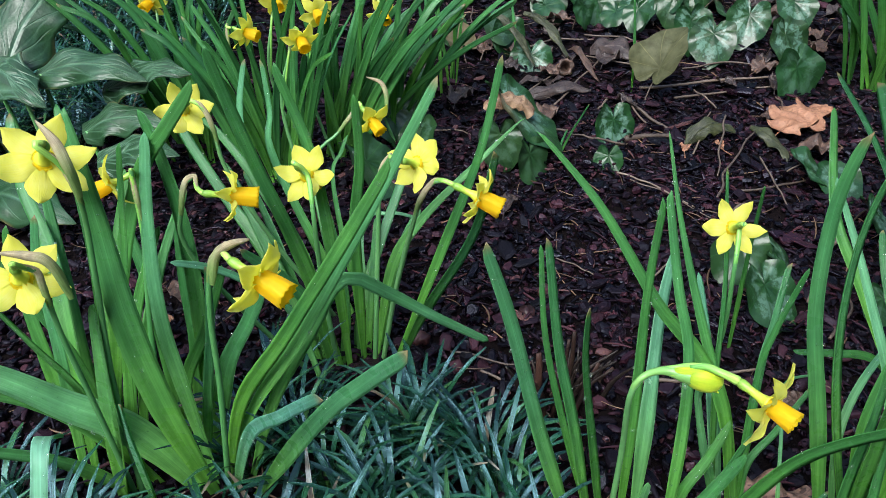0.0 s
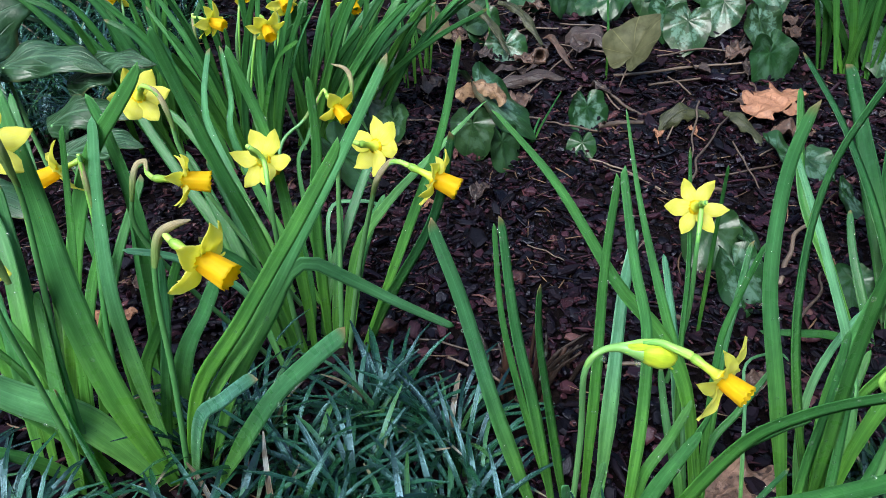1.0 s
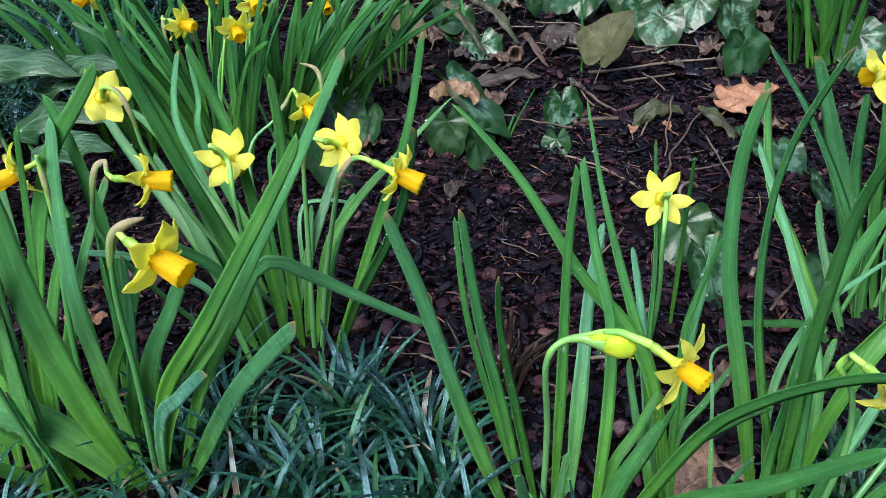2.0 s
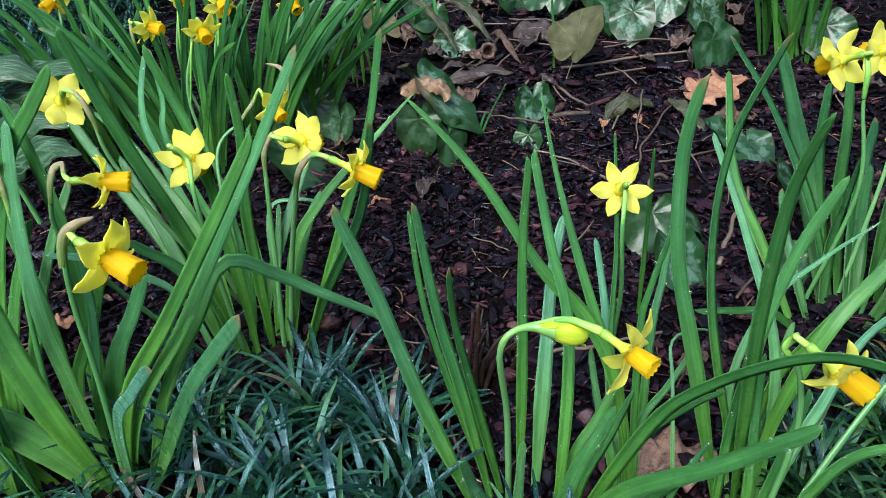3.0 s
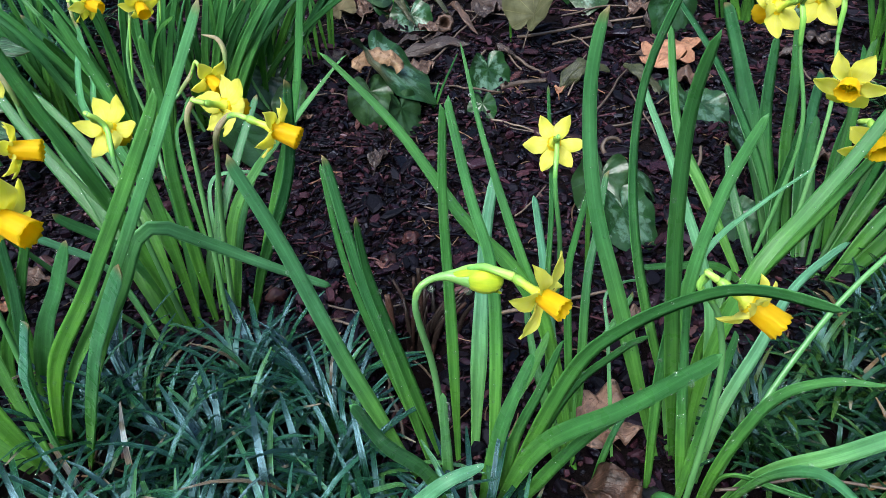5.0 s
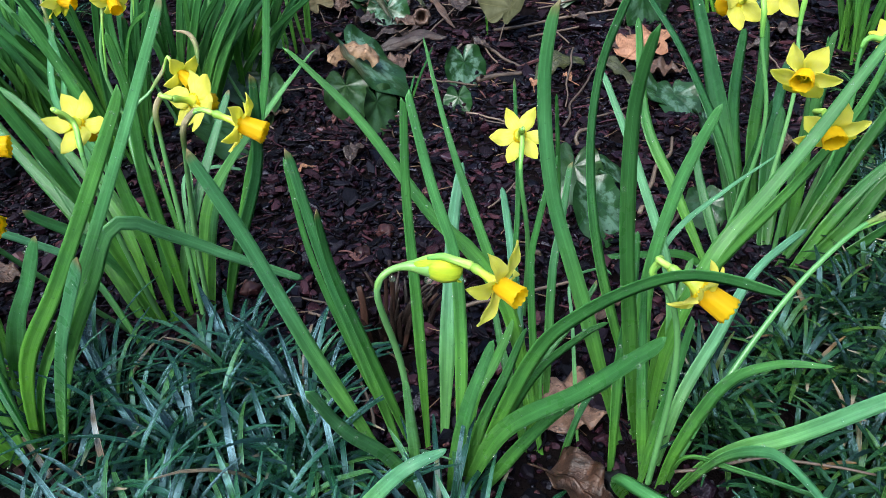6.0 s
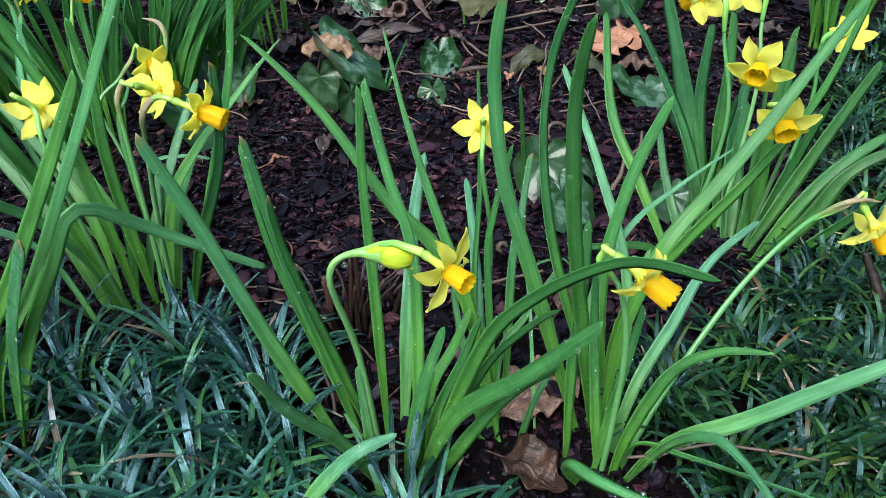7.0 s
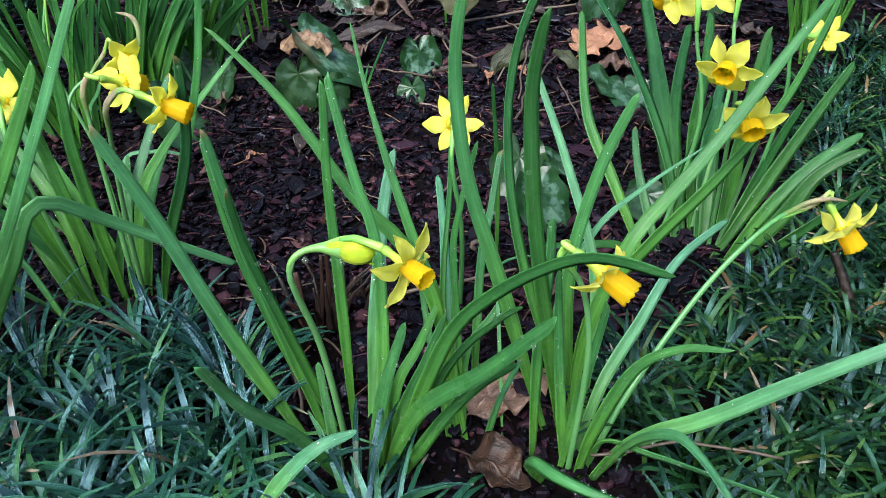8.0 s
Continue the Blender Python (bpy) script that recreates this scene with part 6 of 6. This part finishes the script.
random.seed(71)
withered_leaf("olive-green withered leaf folded over a twig", (0.388, 0.957, 0.010), (0.402, 0.968, 0.020), (0.420, 0.976, 0.026), (0.440, 0.980, 0.022), (0.455, 0.980, 0.014), width=24)
withered_leaf("limp olive withered leaf by the oak leaf", (0.474, 0.985, 0.022), (0.486, 0.968, 0.022), (0.498, 0.948, 0.014), (0.506, 0.925, 0.006), width=18)
withered_leaf("brown curled dead leaf beside the hollow stalk", (0.262, 1.200, 0.030), (0.272, 1.180, 0.040), (0.285, 1.155, 0.030), (0.300, 1.125, 0.012), width=11, material=M_BROWN)
withered_leaf("purplish dead leaf lying on the bank", (0.300, 1.235, 0.010), (0.322, 1.222, 0.022), (0.345, 1.212, 0.024), (0.365, 1.200, 0.010), width=36, material=M_DARKLEAF)
withered_leaf("long grey-brown dead leaf lying along the bank", (0.185, 1.085, 0.012), (0.215, 1.090, 0.020), (0.250, 1.098, 0.022), (0.285, 1.098, 0.012), width=20, material=M_DARKLEAF)
withered_leaf("olive dead leaf hanging under the far daffodils", (0.145, 1.225, 0.075), (0.165, 1.212, 0.070), (0.190, 1.195, 0.045), (0.210, 1.175, 0.015), width=13)
withered_leaf("mottled dying leaf lying on the bank", (0.195, 1.265, 0.060), (0.220, 1.250, 0.058), (0.245, 1.225, 0.040), (0.262, 1.195, 0.018), width=15)


# a darker, crowded back row on the bank
krng = random.Random(17)
for k in range(34):
    kx, ky = krng.uniform(0.08, 0.78), krng.uniform(1.27, 1.62)
    cyclamen(kx, ky, ground_height(kx, ky) + krng.uniform(0.025, 0.075), krng.uniform(0.022, 0.040), krng.uniform(15, 75), krng.uniform(-150, -20), 200 + k, "dark green cyclamen leaf crowded on the bank", curl=krng.uniform(0.0, 0.5))

# arum leaves by the back grass
def arum_leaf(label, *points, breadth=0.05, face=(0.1, -0.6, 0.8)):
    """An arrow-shaped leaf on a long stalk: the points run from its ears to its tip."""
    x, y, z = points[0]
    root = new("arum_leaf")
    root.location = (x, y, ground_height(x, y))
    root.empty_display_size = 0.01
    o = np.array(root.location)
    p = [np.array(q) - o for q in points]

    def half(s, u):
        q = s ** 0.8
        return breadth / 2 * max(0.015, (math.sin(math.pi * min(1.0, 0.18 + 0.82 * q)) ** 0.9 if q > 0.02 else 0.6) * (1.0 - 0.12 * math.sin(16 * s + (2 if u > 0 else 0))))

    part("leaf_blade", sheet_mesh("leaf_blade", p, half, M_ARUM, face, n=40, across=12, cup=-0.25, wave=0.22, waves=2.2, thick=0.0007), root)
    q = p[0] * 0.8 + p[1] * 0.2
    part("leaf_stalk", tube_mesh("leaf_stalk", [(0.02, 0.0, -0.005), (0.012, 0.0, q[2] * 0.6), tuple(q)], [0.0032, 0.0028, 0.0022], M_STEM, 8, 14), root, "smooth green leaf stalk")
    return tagged(root, label, "arum leaf", "arum leaves")


arum_leaf("wavy grey-green arum leaf with pale veins", (-0.386, 0.889, 0.141), (-0.335, 0.884, 0.156), (-0.285, 0.87, 0.158), (-0.235, 0.85, 0.148), breadth=0.048)
arum_leaf("dark arum leaf with a net of pale veins", (-0.312, 0.89, 0.122), (-0.27, 0.88, 0.142), (-0.23, 0.865, 0.158), (-0.185, 0.85, 0.156), breadth=0.046)
arum_leaf("upright arum leaf with a yellowed scorched margin", (-0.425, 0.90, 0.145), (-0.41, 0.935, 0.185), (-0.39, 0.975, 0.215), (-0.365, 1.02, 0.25), breadth=0.075, face=(0.3, -0.8, 0.5))
arum_leaf("drooping dark green arum leaf", (-0.45, 0.90, 0.155), (-0.41, 0.87, 0.155), (-0.375, 0.845, 0.142), (-0.345, 0.83, 0.126), breadth=0.058)
arum_leaf("low dark arum leaf in the shade of the others", (-0.33, 0.855, 0.085), (-0.298, 0.855, 0.101), (-0.26, 0.85, 0.107), (-0.22, 0.84, 0.10), breadth=0.045)
arum_leaf("veined arum leaf low among daffodil leaves", (-0.29, 0.80, 0.075), (-0.25, 0.795, 0.092), (-0.215, 0.78, 0.102), (-0.18, 0.765, 0.10), breadth=0.042)
arum_leaf("low dark green arum leaf beside the mulch", (-0.44, 0.80, 0.035), (-0.39, 0.775, 0.05), (-0.34, 0.75, 0.05), (-0.29, 0.73, 0.04), breadth=0.06)

# fallen leaves
fallen_leaf("oak_leaf", 0.545, 1.00, 0.096, 0.076, 35, M_OAK, "wet tan fallen oak leaf with rounded lobes", 3, lobes=5, z=0.018, curl=0.10, tilt=-0.12)
fallen_leaf("fallen_leaf", 0.316, 0.426, 0.062, 0.042, 25, M_TAN, "wet pale brown fallen leaf between daffodil stems", 4, z=0.004, curl=0.10)
fallen_leaf("fallen_leaf", 0.298, 0.357, 0.046, 0.030, -50, M_SODDEN, "crumpled brown fallen leaf at the foot of the daffodils", 5, z=0.010, curl=0.5)
fallen_leaf("fallen_leaf", 0.321, 1.19, 0.042, 0.034, 60, M_DARKLEAF, "dark brown curled dead leaf on the bank", 6, z=0.012, curl=0.3)
fallen_leaf("fallen_leaf", 0.166, 1.35, 0.055, 0.034, 120, M_BROWN, "brown withered leaf high on the bank", 7, z=0.018, curl=0.3)
fallen_leaf("fallen_leaf", 0.262, 1.33, 0.070, 0.024, -50, M_BROWN, "narrow twisted withered leaf", 8, z=0.02, curl=0.25)
fallen_leaf("fallen_leaf", 0.214, 1.135, 0.075, 0.022, 8, M_DARKLEAF, "grey-brown strip of bark on the bank", 9, z=0.010, curl=0.05, category="bark strip")
fallen_leaf("fallen_leaf", -0.160, 0.595, 0.034, 0.026, 40, M_OAK, "pale tan fallen leaf behind daffodil leaves", 11, z=0.010, curl=0.3)
fallen_leaf("fallen_leaf", -0.150, 0.640, 0.060, 0.018, -25, M_BROWN, "curled brown leaf strip on the mulch", 12, z=0.010, curl=0.2)
fallen_leaf("fallen_leaf", 0.158, 0.822, 0.032, 0.020, 70, M_DARKLEAF, "grey crumpled dead leaf on the mulch", 13, z=0.008, curl=0.5)
fallen_leaf("fallen_leaf", 0.545, 0.935, 0.05, 0.035, -10, M_BROWN, "brown dead leaf by the silvery cyclamen", 14, z=0.012, curl=0.3)
fallen_leaf("fallen_leaf", 0.100, 1.080, 0.05, 0.034, 70, M_DARKLEAF, "dark dead leaf under the thin tuft", 15, z=0.012, curl=0.3)
fallen_leaf("fallen_leaf", 0.383, 0.945, 0.016, 0.012, 70, M_OAK, "small orange flake of dead leaf", 16, z=0.009, curl=0.2)
fallen_leaf("fallen_leaf", 0.425, 0.950, 0.020, 0.010, 110, M_OAK, "small orange flake of dead leaf", 17, z=0.009, curl=0.2)
fallen_leaf("fallen_leaf", 0.105, 0.795, 0.020, 0.008, 20, M_OAK, "small buff flake of bark", 18, z=0.008, curl=0.1)
fallen_leaf("fallen_leaf", 0.36, 0.52, 0.03, 0.018, 40, M_BROWN, "brown dead leaf between the clumps", 19, z=0.008, curl=0.3)
fallen_leaf("fallen_leaf", 0.60, 0.73, 0.05, 0.034, 20, M_BROWN, "brown dead leaf by the grass edge", 20, z=0.010, curl=0.3)
fallen_leaf("fallen_leaf", 0.06, 0.935, 0.034, 0.022, 10, M_BROWN, "brown dead leaf below the cyclamen", 21, z=0.010, curl=0.3)

# more dead leaves among the litter of the bank
lrng = random.Random(91)
for k in range(60):
    lx, ly = lrng.uniform(-0.05, 0.78), lrng.uniform(0.95, 1.5)
    fallen_leaf("fallen_leaf", lx, ly, lrng.uniform(0.03, 0.06), lrng.uniform(0.018, 0.036), lrng.uniform(0, 360), (M_DARKLEAF, M_DARKLEAF, M_BROWN)[k % 3], "dark wet dead leaf in the litter of the bank", 100 + k, z=0.009, curl=lrng.uniform(0.1, 0.35))

def pebble(label, x, y, r, material, seed):
    """A small rounded stone, half sunk in the mulch."""
    bm = bmesh.new()
    bmesh.ops.create_icosphere(bm, subdivisions=3, radius=r)
    for v in bm.verts:
        q = v.co / r
        v.co *= 1.0 + 0.45 * noise.noise((q.x * 1.5 + seed, q.y * 1.5, q.z * 1.5)) + 0.12 * noise.noise((q.x * 4 + seed, q.y * 4, q.z * 4))
        v.co.z *= 0.72
    me = bpy.data.meshes.new("pebble")
    bm.to_mesh(me)
    bm.free()
    me.polygons.foreach_set("use_smooth", [True] * len(me.polygons))
    me.materials.append(material)
    ob = new("pebble", me)
    ob.location = (x, y, ground_height(x, y) + 0.005 + r * 0.25)
    return tagged(ob, label, "pebble", "pebbles")


M_STONE = plain_material("dark_wet_stone", (0.005, 0.005, 0.006), (0.022, 0.022, 0.025), 120, 0.4, spec=0.2, bump=0.6)
M_NUT = plain_material("brown_nut_shell", (0.018, 0.007, 0.008), (0.05, 0.018, 0.018), 90, 0.42, spec=0.3, bump=0.4)
pebble("smooth reddish-brown nut lying on the mulch", 0.167, 0.630, 0.0075, M_NUT, 1.0)
pebble("dark grey wet pebble at the foot of the daffodils", 0.302, 0.380, 0.0080, M_STONE, 2.0)
pebble("dark grey wet pebble beside a fallen leaf", 0.322, 0.366, 0.0070, M_STONE, 3.0)
pebble("dark brown round seed case on the mulch", 0.073, 0.590, 0.008, M_NUT, 4.0)
pebble("dark brown round seed case on the mulch", 0.188, 0.668, 0.008, M_NUT, 5.0)

# twigs
THIN, PALE = "thin brown twig lying on the mulch", "pale dry twig lying on the mulch"
twig("thick dark twig lying on the mulch", (0.334, 1.071, 0.012), (0.356, 1.032, 0.010), (0.379, 1.002, 0.006), radius=2.6)
twig(PALE, (0.353, 1.099, 0.012), (0.454, 1.121, 0.016), (0.564, 1.137, 0.012), radius=2.2)
twig(PALE, (0.40, 1.085, 0.010), (0.484, 1.102, 0.010), (0.562, 1.109, 0.012), radius=1.8)
twig("stout grey-brown twig lying on the mulch", (0.312, 0.97, 0.008), (0.339, 0.979, 0.009), (0.374, 0.987, 0.008), radius=4.0)
twig(PALE, (0.398, 0.848, 0.006), (0.428, 0.907, 0.012), (0.476, 0.973, 0.02), radius=1.7)
twig(THIN, (0.443, 0.994, 0.03), (0.426, 0.946, 0.02), (0.411, 0.894, 0.008), radius=1.4)
twig(PALE, (0.29, 0.892, 0.008), (0.326, 0.87, 0.010), (0.375, 0.817, 0.006), radius=1.3)
twig(THIN, (0.30, 0.885, 0.006), (0.345, 0.845, 0.008), (0.38, 0.80, 0.006), radius=0.8)
twig(THIN, (0.203, 0.728, 0.007), (0.221, 0.71, 0.010), (0.24, 0.693, 0.007), radius=0.8)
twig(THIN, (0.425, 0.86, 0.008), (0.474, 0.864, 0.010), (0.528, 0.88, 0.008), radius=1.5)
twig(THIN, (0.055, 1.0, 0.008), (0.089, 1.006, 0.010), (0.126, 0.988, 0.008), radius=1.2)
twig("crooked grey twig leaning on the mulch", (0.427, 0.654, 0.008), (0.452, 0.695, 0.014), (0.499, 0.774, 0.016), radius=2.4)
twig(THIN, (0.23, 1.064, 0.008), (0.257, 1.105, 0.014), (0.309, 1.187, 0.02), radius=1.6)
twig(THIN, (0.461, 0.907, 0.02), (0.466, 0.858, 0.012), (0.471, 0.817, 0.006), radius=1.2)
twig(THIN, (-0.03, 0.974, 0.008), (0.018, 0.94, 0.012), (0.056, 0.907, 0.008), radius=1.2)
twig(THIN, (0.422, 0.599, 0.008), (0.452, 0.631, 0.012), (0.478, 0.679, 0.008), radius=1.5)
twig("long thin dark stalk lying over the grass", (0.35, 0.353, 0.03), (0.40, 0.351, 0.034), (0.453, 0.334, 0.034), radius=1.1)
twig(THIN, (0.288, 0.682, 0.008), (0.311, 0.711, 0.012), (0.329, 0.742, 0.008), radius=1.0)
twig("dark stub of wood standing in the grass", (0.578, 0.465, 0.012), (0.572, 0.474, 0.032), (0.564, 0.487, 0.057), radius=4.2, material=M_STUMP)
twig(PALE, (0.25, 0.545, 0.010), (0.30, 0.548, 0.012), (0.345, 0.556, 0.010), radius=1.8)
twig(PALE, (0.125, 0.555, 0.010), (0.165, 0.54, 0.014), (0.20, 0.525, 0.010), radius=1.4)
twig(THIN, (0.10, 0.575, 0.008), (0.145, 0.56, 0.012), (0.18, 0.565, 0.008), radius=1.0)
twig("reddish dry stalk beside the grass", (0.178, 0.43, 0.010), (0.172, 0.455, 0.020), (0.168, 0.48, 0.026), radius=1.3)
twig(THIN, (0.20, 1.25, 0.010), (0.25, 1.28, 0.012), (0.31, 1.27, 0.010), radius=1.6)
twig(THIN, (0.30, 1.30, 0.010), (0.36, 1.27, 0.012), (0.41, 1.22, 0.010), radius=1.4)
twig(THIN, (0.43, 1.17, 0.010), (0.50, 1.19, 0.012), (0.58, 1.18, 0.010), radius=1.5)

# loose thin twigs in the litter of the bank
wrng = random.Random(53)
for k in range(22):
    tx, ty, ta, tl = wrng.uniform(0.05, 0.70), wrng.uniform(0.92, 1.42), wrng.uniform(0, 6.28), wrng.uniform(0.02, 0.055)
    dx, dy = math.cos(ta) * tl, math.sin(ta) * tl
    twig("thin brown twig in the litter of the bank", (tx - dx, ty - dy, 0.009), (tx, ty, 0.015), (tx + dx, ty + dy, wrng.uniform(0.008, 0.03)), radius=wrng.uniform(0.8, 1.8))


def ring(label, x, y, z, r, thick, facing, arc=1.0, depth=0.0):
    """A curled bit of dry stalk: a ring, whole or open."""
    d = Vector(facing).normalized().to_track_quat("Z", "Y").to_matrix().to_4x4()
    o = Vector((x, y, ground_height(x, y) + z))
    p = [tuple(o + d @ Vector((r * math.cos(w), r * math.sin(w) * 0.9, depth * w / 6.283))) for w in np.linspace(0.4, 0.4 + 6.283 * arc, 12)]
    ob = new("curled_stalk", tube_mesh("curled_stalk", p, [thick, thick * 1.1, thick * 0.8], M_TWIG, 8, 36, lumps=0.12))
    return tagged(ob, label, "dead stalk", "curled stalks")


hollow = new("hollow_stalk", lathe_mesh("hollow_stalk", [(0.007, -0.016), (0.0105, -0.008), (0.0125, 0.0), (0.0128, 0.004), (0.0105, 0.0062), (0.0078, 0.0050), (0.0062, 0.002), (0.0055, -0.004), (0.005, -0.012)], M_BROWN, 28))
for v in hollow.data.vertices:
    v.co *= 1.0 + 0.22 * noise.noise(v.co * 160) + 0.10 * noise.noise(v.co * 420)
hollow.matrix_basis = Matrix.Translation((0.254, 1.165, ground_height(0.254, 1.165) + 0.016)) @ Vector((0.1, -0.9, 0.4)).to_track_quat("Z", "Y").to_matrix().to_4x4()
tagged(hollow, "hollow broken end of a dead brown stalk", "dead stalk")
ring("thin curled ring of dry stalk on the mulch", 0.412, 0.800, 0.014, 0.0115, 0.0022, (0.2, -0.8, 0.5), 0.86)
ring("small cut stalk end with a pale rim", 0.318, 0.597, 0.010, 0.0038, 0.0022, (0.2, -0.9, 0.3), 1.0)

# a dark dead crown with a hollow beside it
crown = tagged(new("dead_crown"), "blackened crown of dead stalks in a hollow of the mulch", "dead plant")
crown.location = (0.186, 0.540, ground_height(0.186, 0.552))
random.seed(77)
for k in range(26):
    a, r = random.uniform(0, 6.283), random.uniform(0.004, 0.034)
    bx, by, h = math.cos(a) * r, math.sin(a) * r * 0.6, random.uniform(0.012, 0.048)
    lx, ly = math.cos(a) * random.uniform(0.0, 0.045), math.sin(a) * random.uniform(0.0, 0.035)
    part("dead_stalk", tube_mesh("dead_stalk", [(bx, by, -0.012), (bx + lx * 0.4, by + ly * 0.4, h * 0.5), (bx + lx, by + ly, h)], [0.0026, 0.0020, 0.0007], M_STUMP, 6, 8, flat=0.3, lumps=0.2), crown)
for bx, by, tx, ty, h, w in ((0.004, -0.006, 0.010, 0.002, 0.062, 2.4), (-0.003, -0.008, 0.006, 0.000, 0.056, 2.0), (-0.018, -0.004, -0.016, 0.002, 0.040, 3.4), (0.012, -0.010, 0.030, -0.002, 0.034, 2.2), (-0.010, -0.014, -0.022, -0.020, 0.030, 2.8), (0.018, 0.0, 0.044, 0.006, 0.022, 2.0), (0.0, 0.008, -0.012, 0.026, 0.036, 1.8)):
    part("dead_stalk", tube_mesh("dead_stalk", [(bx, by, -0.02), ((bx + tx) / 2 + 0.002, (by + ty) / 2, h * 0.5), (tx, ty, h)], [w / 1000, w / 1100, w / 1500], M_DEADSTRIP, 7, 10, flat=0.35, lumps=0.18), crown, "reddish-brown split dead stalk")


def grass_blade(label, *points, width=3.0, tone=0.45):
    """A single thin bulb leaf that stands by itself."""
    c = clump_at(points[0][0], points[0][1], label, "single bulb leaves")
    for p in points[1:]:
        leaf(c, (points[0][0], points[0][1], 0.0), *p, width=width, tone=tone)
    return c


grass_blade("single thin green bulb leaf on the bank", (0.346, 1.111), [(0.345, 1.127, 0.091), (0.339, 1.144, 0.172)], width=5, tone=0.45)
grass_blade("single thin green bulb leaf on the bank", (0.185, 1.225), [(0.181, 1.229, 0.087), (0.174, 1.237, 0.136)], width=5.5, tone=0.6)
grass_blade("pair of thin seedling leaves on the mulch", (0.217, 0.930), [(0.227, 0.935, 0.036), (0.233, 0.935, 0.054)], [(0.235, 0.938, 0.041), (0.258, 0.942, 0.084)], width=3.2, tone=0.35)
grass_blade("thin dark bulb leaf beside the daffodils", (0.333, 0.582), [(0.336, 0.599, 0.080), (0.331, 0.591, 0.159)], width=4.5, tone=0.35)

# leaves at the back of the nearest clump
random.seed(62)
leaf(clump_a, (-0.151, 0.471, 0), (-0.165, 0.502, 0.061), (-0.178, 0.535, 0.123), (-0.188, 0.559, 0.17), width=10.3, tone=0.44)
leaf(clump_a, (-0.145, 0.476, 0), (-0.149, 0.515, 0.061), (-0.147, 0.554, 0.121), (-0.139, 0.588, 0.174), width=9.8, tone=0.44)
leaf(clump_a, (-0.094, 0.477, 0), (-0.104, 0.506, 0.058), (-0.117, 0.532, 0.111), (-0.133, 0.553, 0.156), width=10.3, tone=0.44)
leaf(clump_a, (-0.087, 0.483, 0), (-0.085, 0.512, 0.064), (-0.091, 0.533, 0.11), (-0.094, 0.55, 0.148), width=8.7, tone=0.44)
leaf(clump_a, (-0.168, 0.47, 0), (-0.185, 0.493, 0.063), (-0.197, 0.512, 0.115), (-0.204, 0.528, 0.161), width=10.2, tone=0.44)
leaf(clump_a, (-0.126, 0.471, 0), (-0.125, 0.509, 0.055), (-0.113, 0.549, 0.114), (-0.095, 0.583, 0.162), width=9.0, tone=0.44)


# ---- single bark chips that lie on top of the mulch ----
crng = np.random.default_rng(31)
CHIP_MESHES = []
for k in range(12):
    v, f = flake_shapes(1, crng, np.array([1.0]))
    CHIP_MESHES.append(mesh_of("bark_chip", v[0], f, M_CHIP))
placed = 0
while placed < 290:
    slab = placed % 4 == 0
    x, y = float(crng.uniform(0.02, 0.62) if slab else crng.uniform(-0.05, 0.58)), float(crng.uniform(0.78, 1.18) if slab else crng.uniform(0.47, 1.05))
    if (x - 0.182) ** 2 + (y - 0.512) ** 2 < 0.03 ** 2 or inside(FRONT, x, y) or inside(RIGHT, x, y):
        continue
    s = float(np.clip((0.0135 if slab else 0.0066) * math.exp(crng.normal(0, 0.34)), 0.0036, 0.022))
    ob = new("bark_chip", CHIP_MESHES[placed % 12])
    ob.parent = ground
    ob.location = (x, y, ground_height(x, y) + 0.0065 + s * 0.12)
    ob.rotation_euler = (float(crng.normal(0, 0.2)), float(crng.normal(0, 0.2)), float(crng.uniform(0, 6.28)))
    ob.scale = (s, s, s * 0.9)
    placed += 1
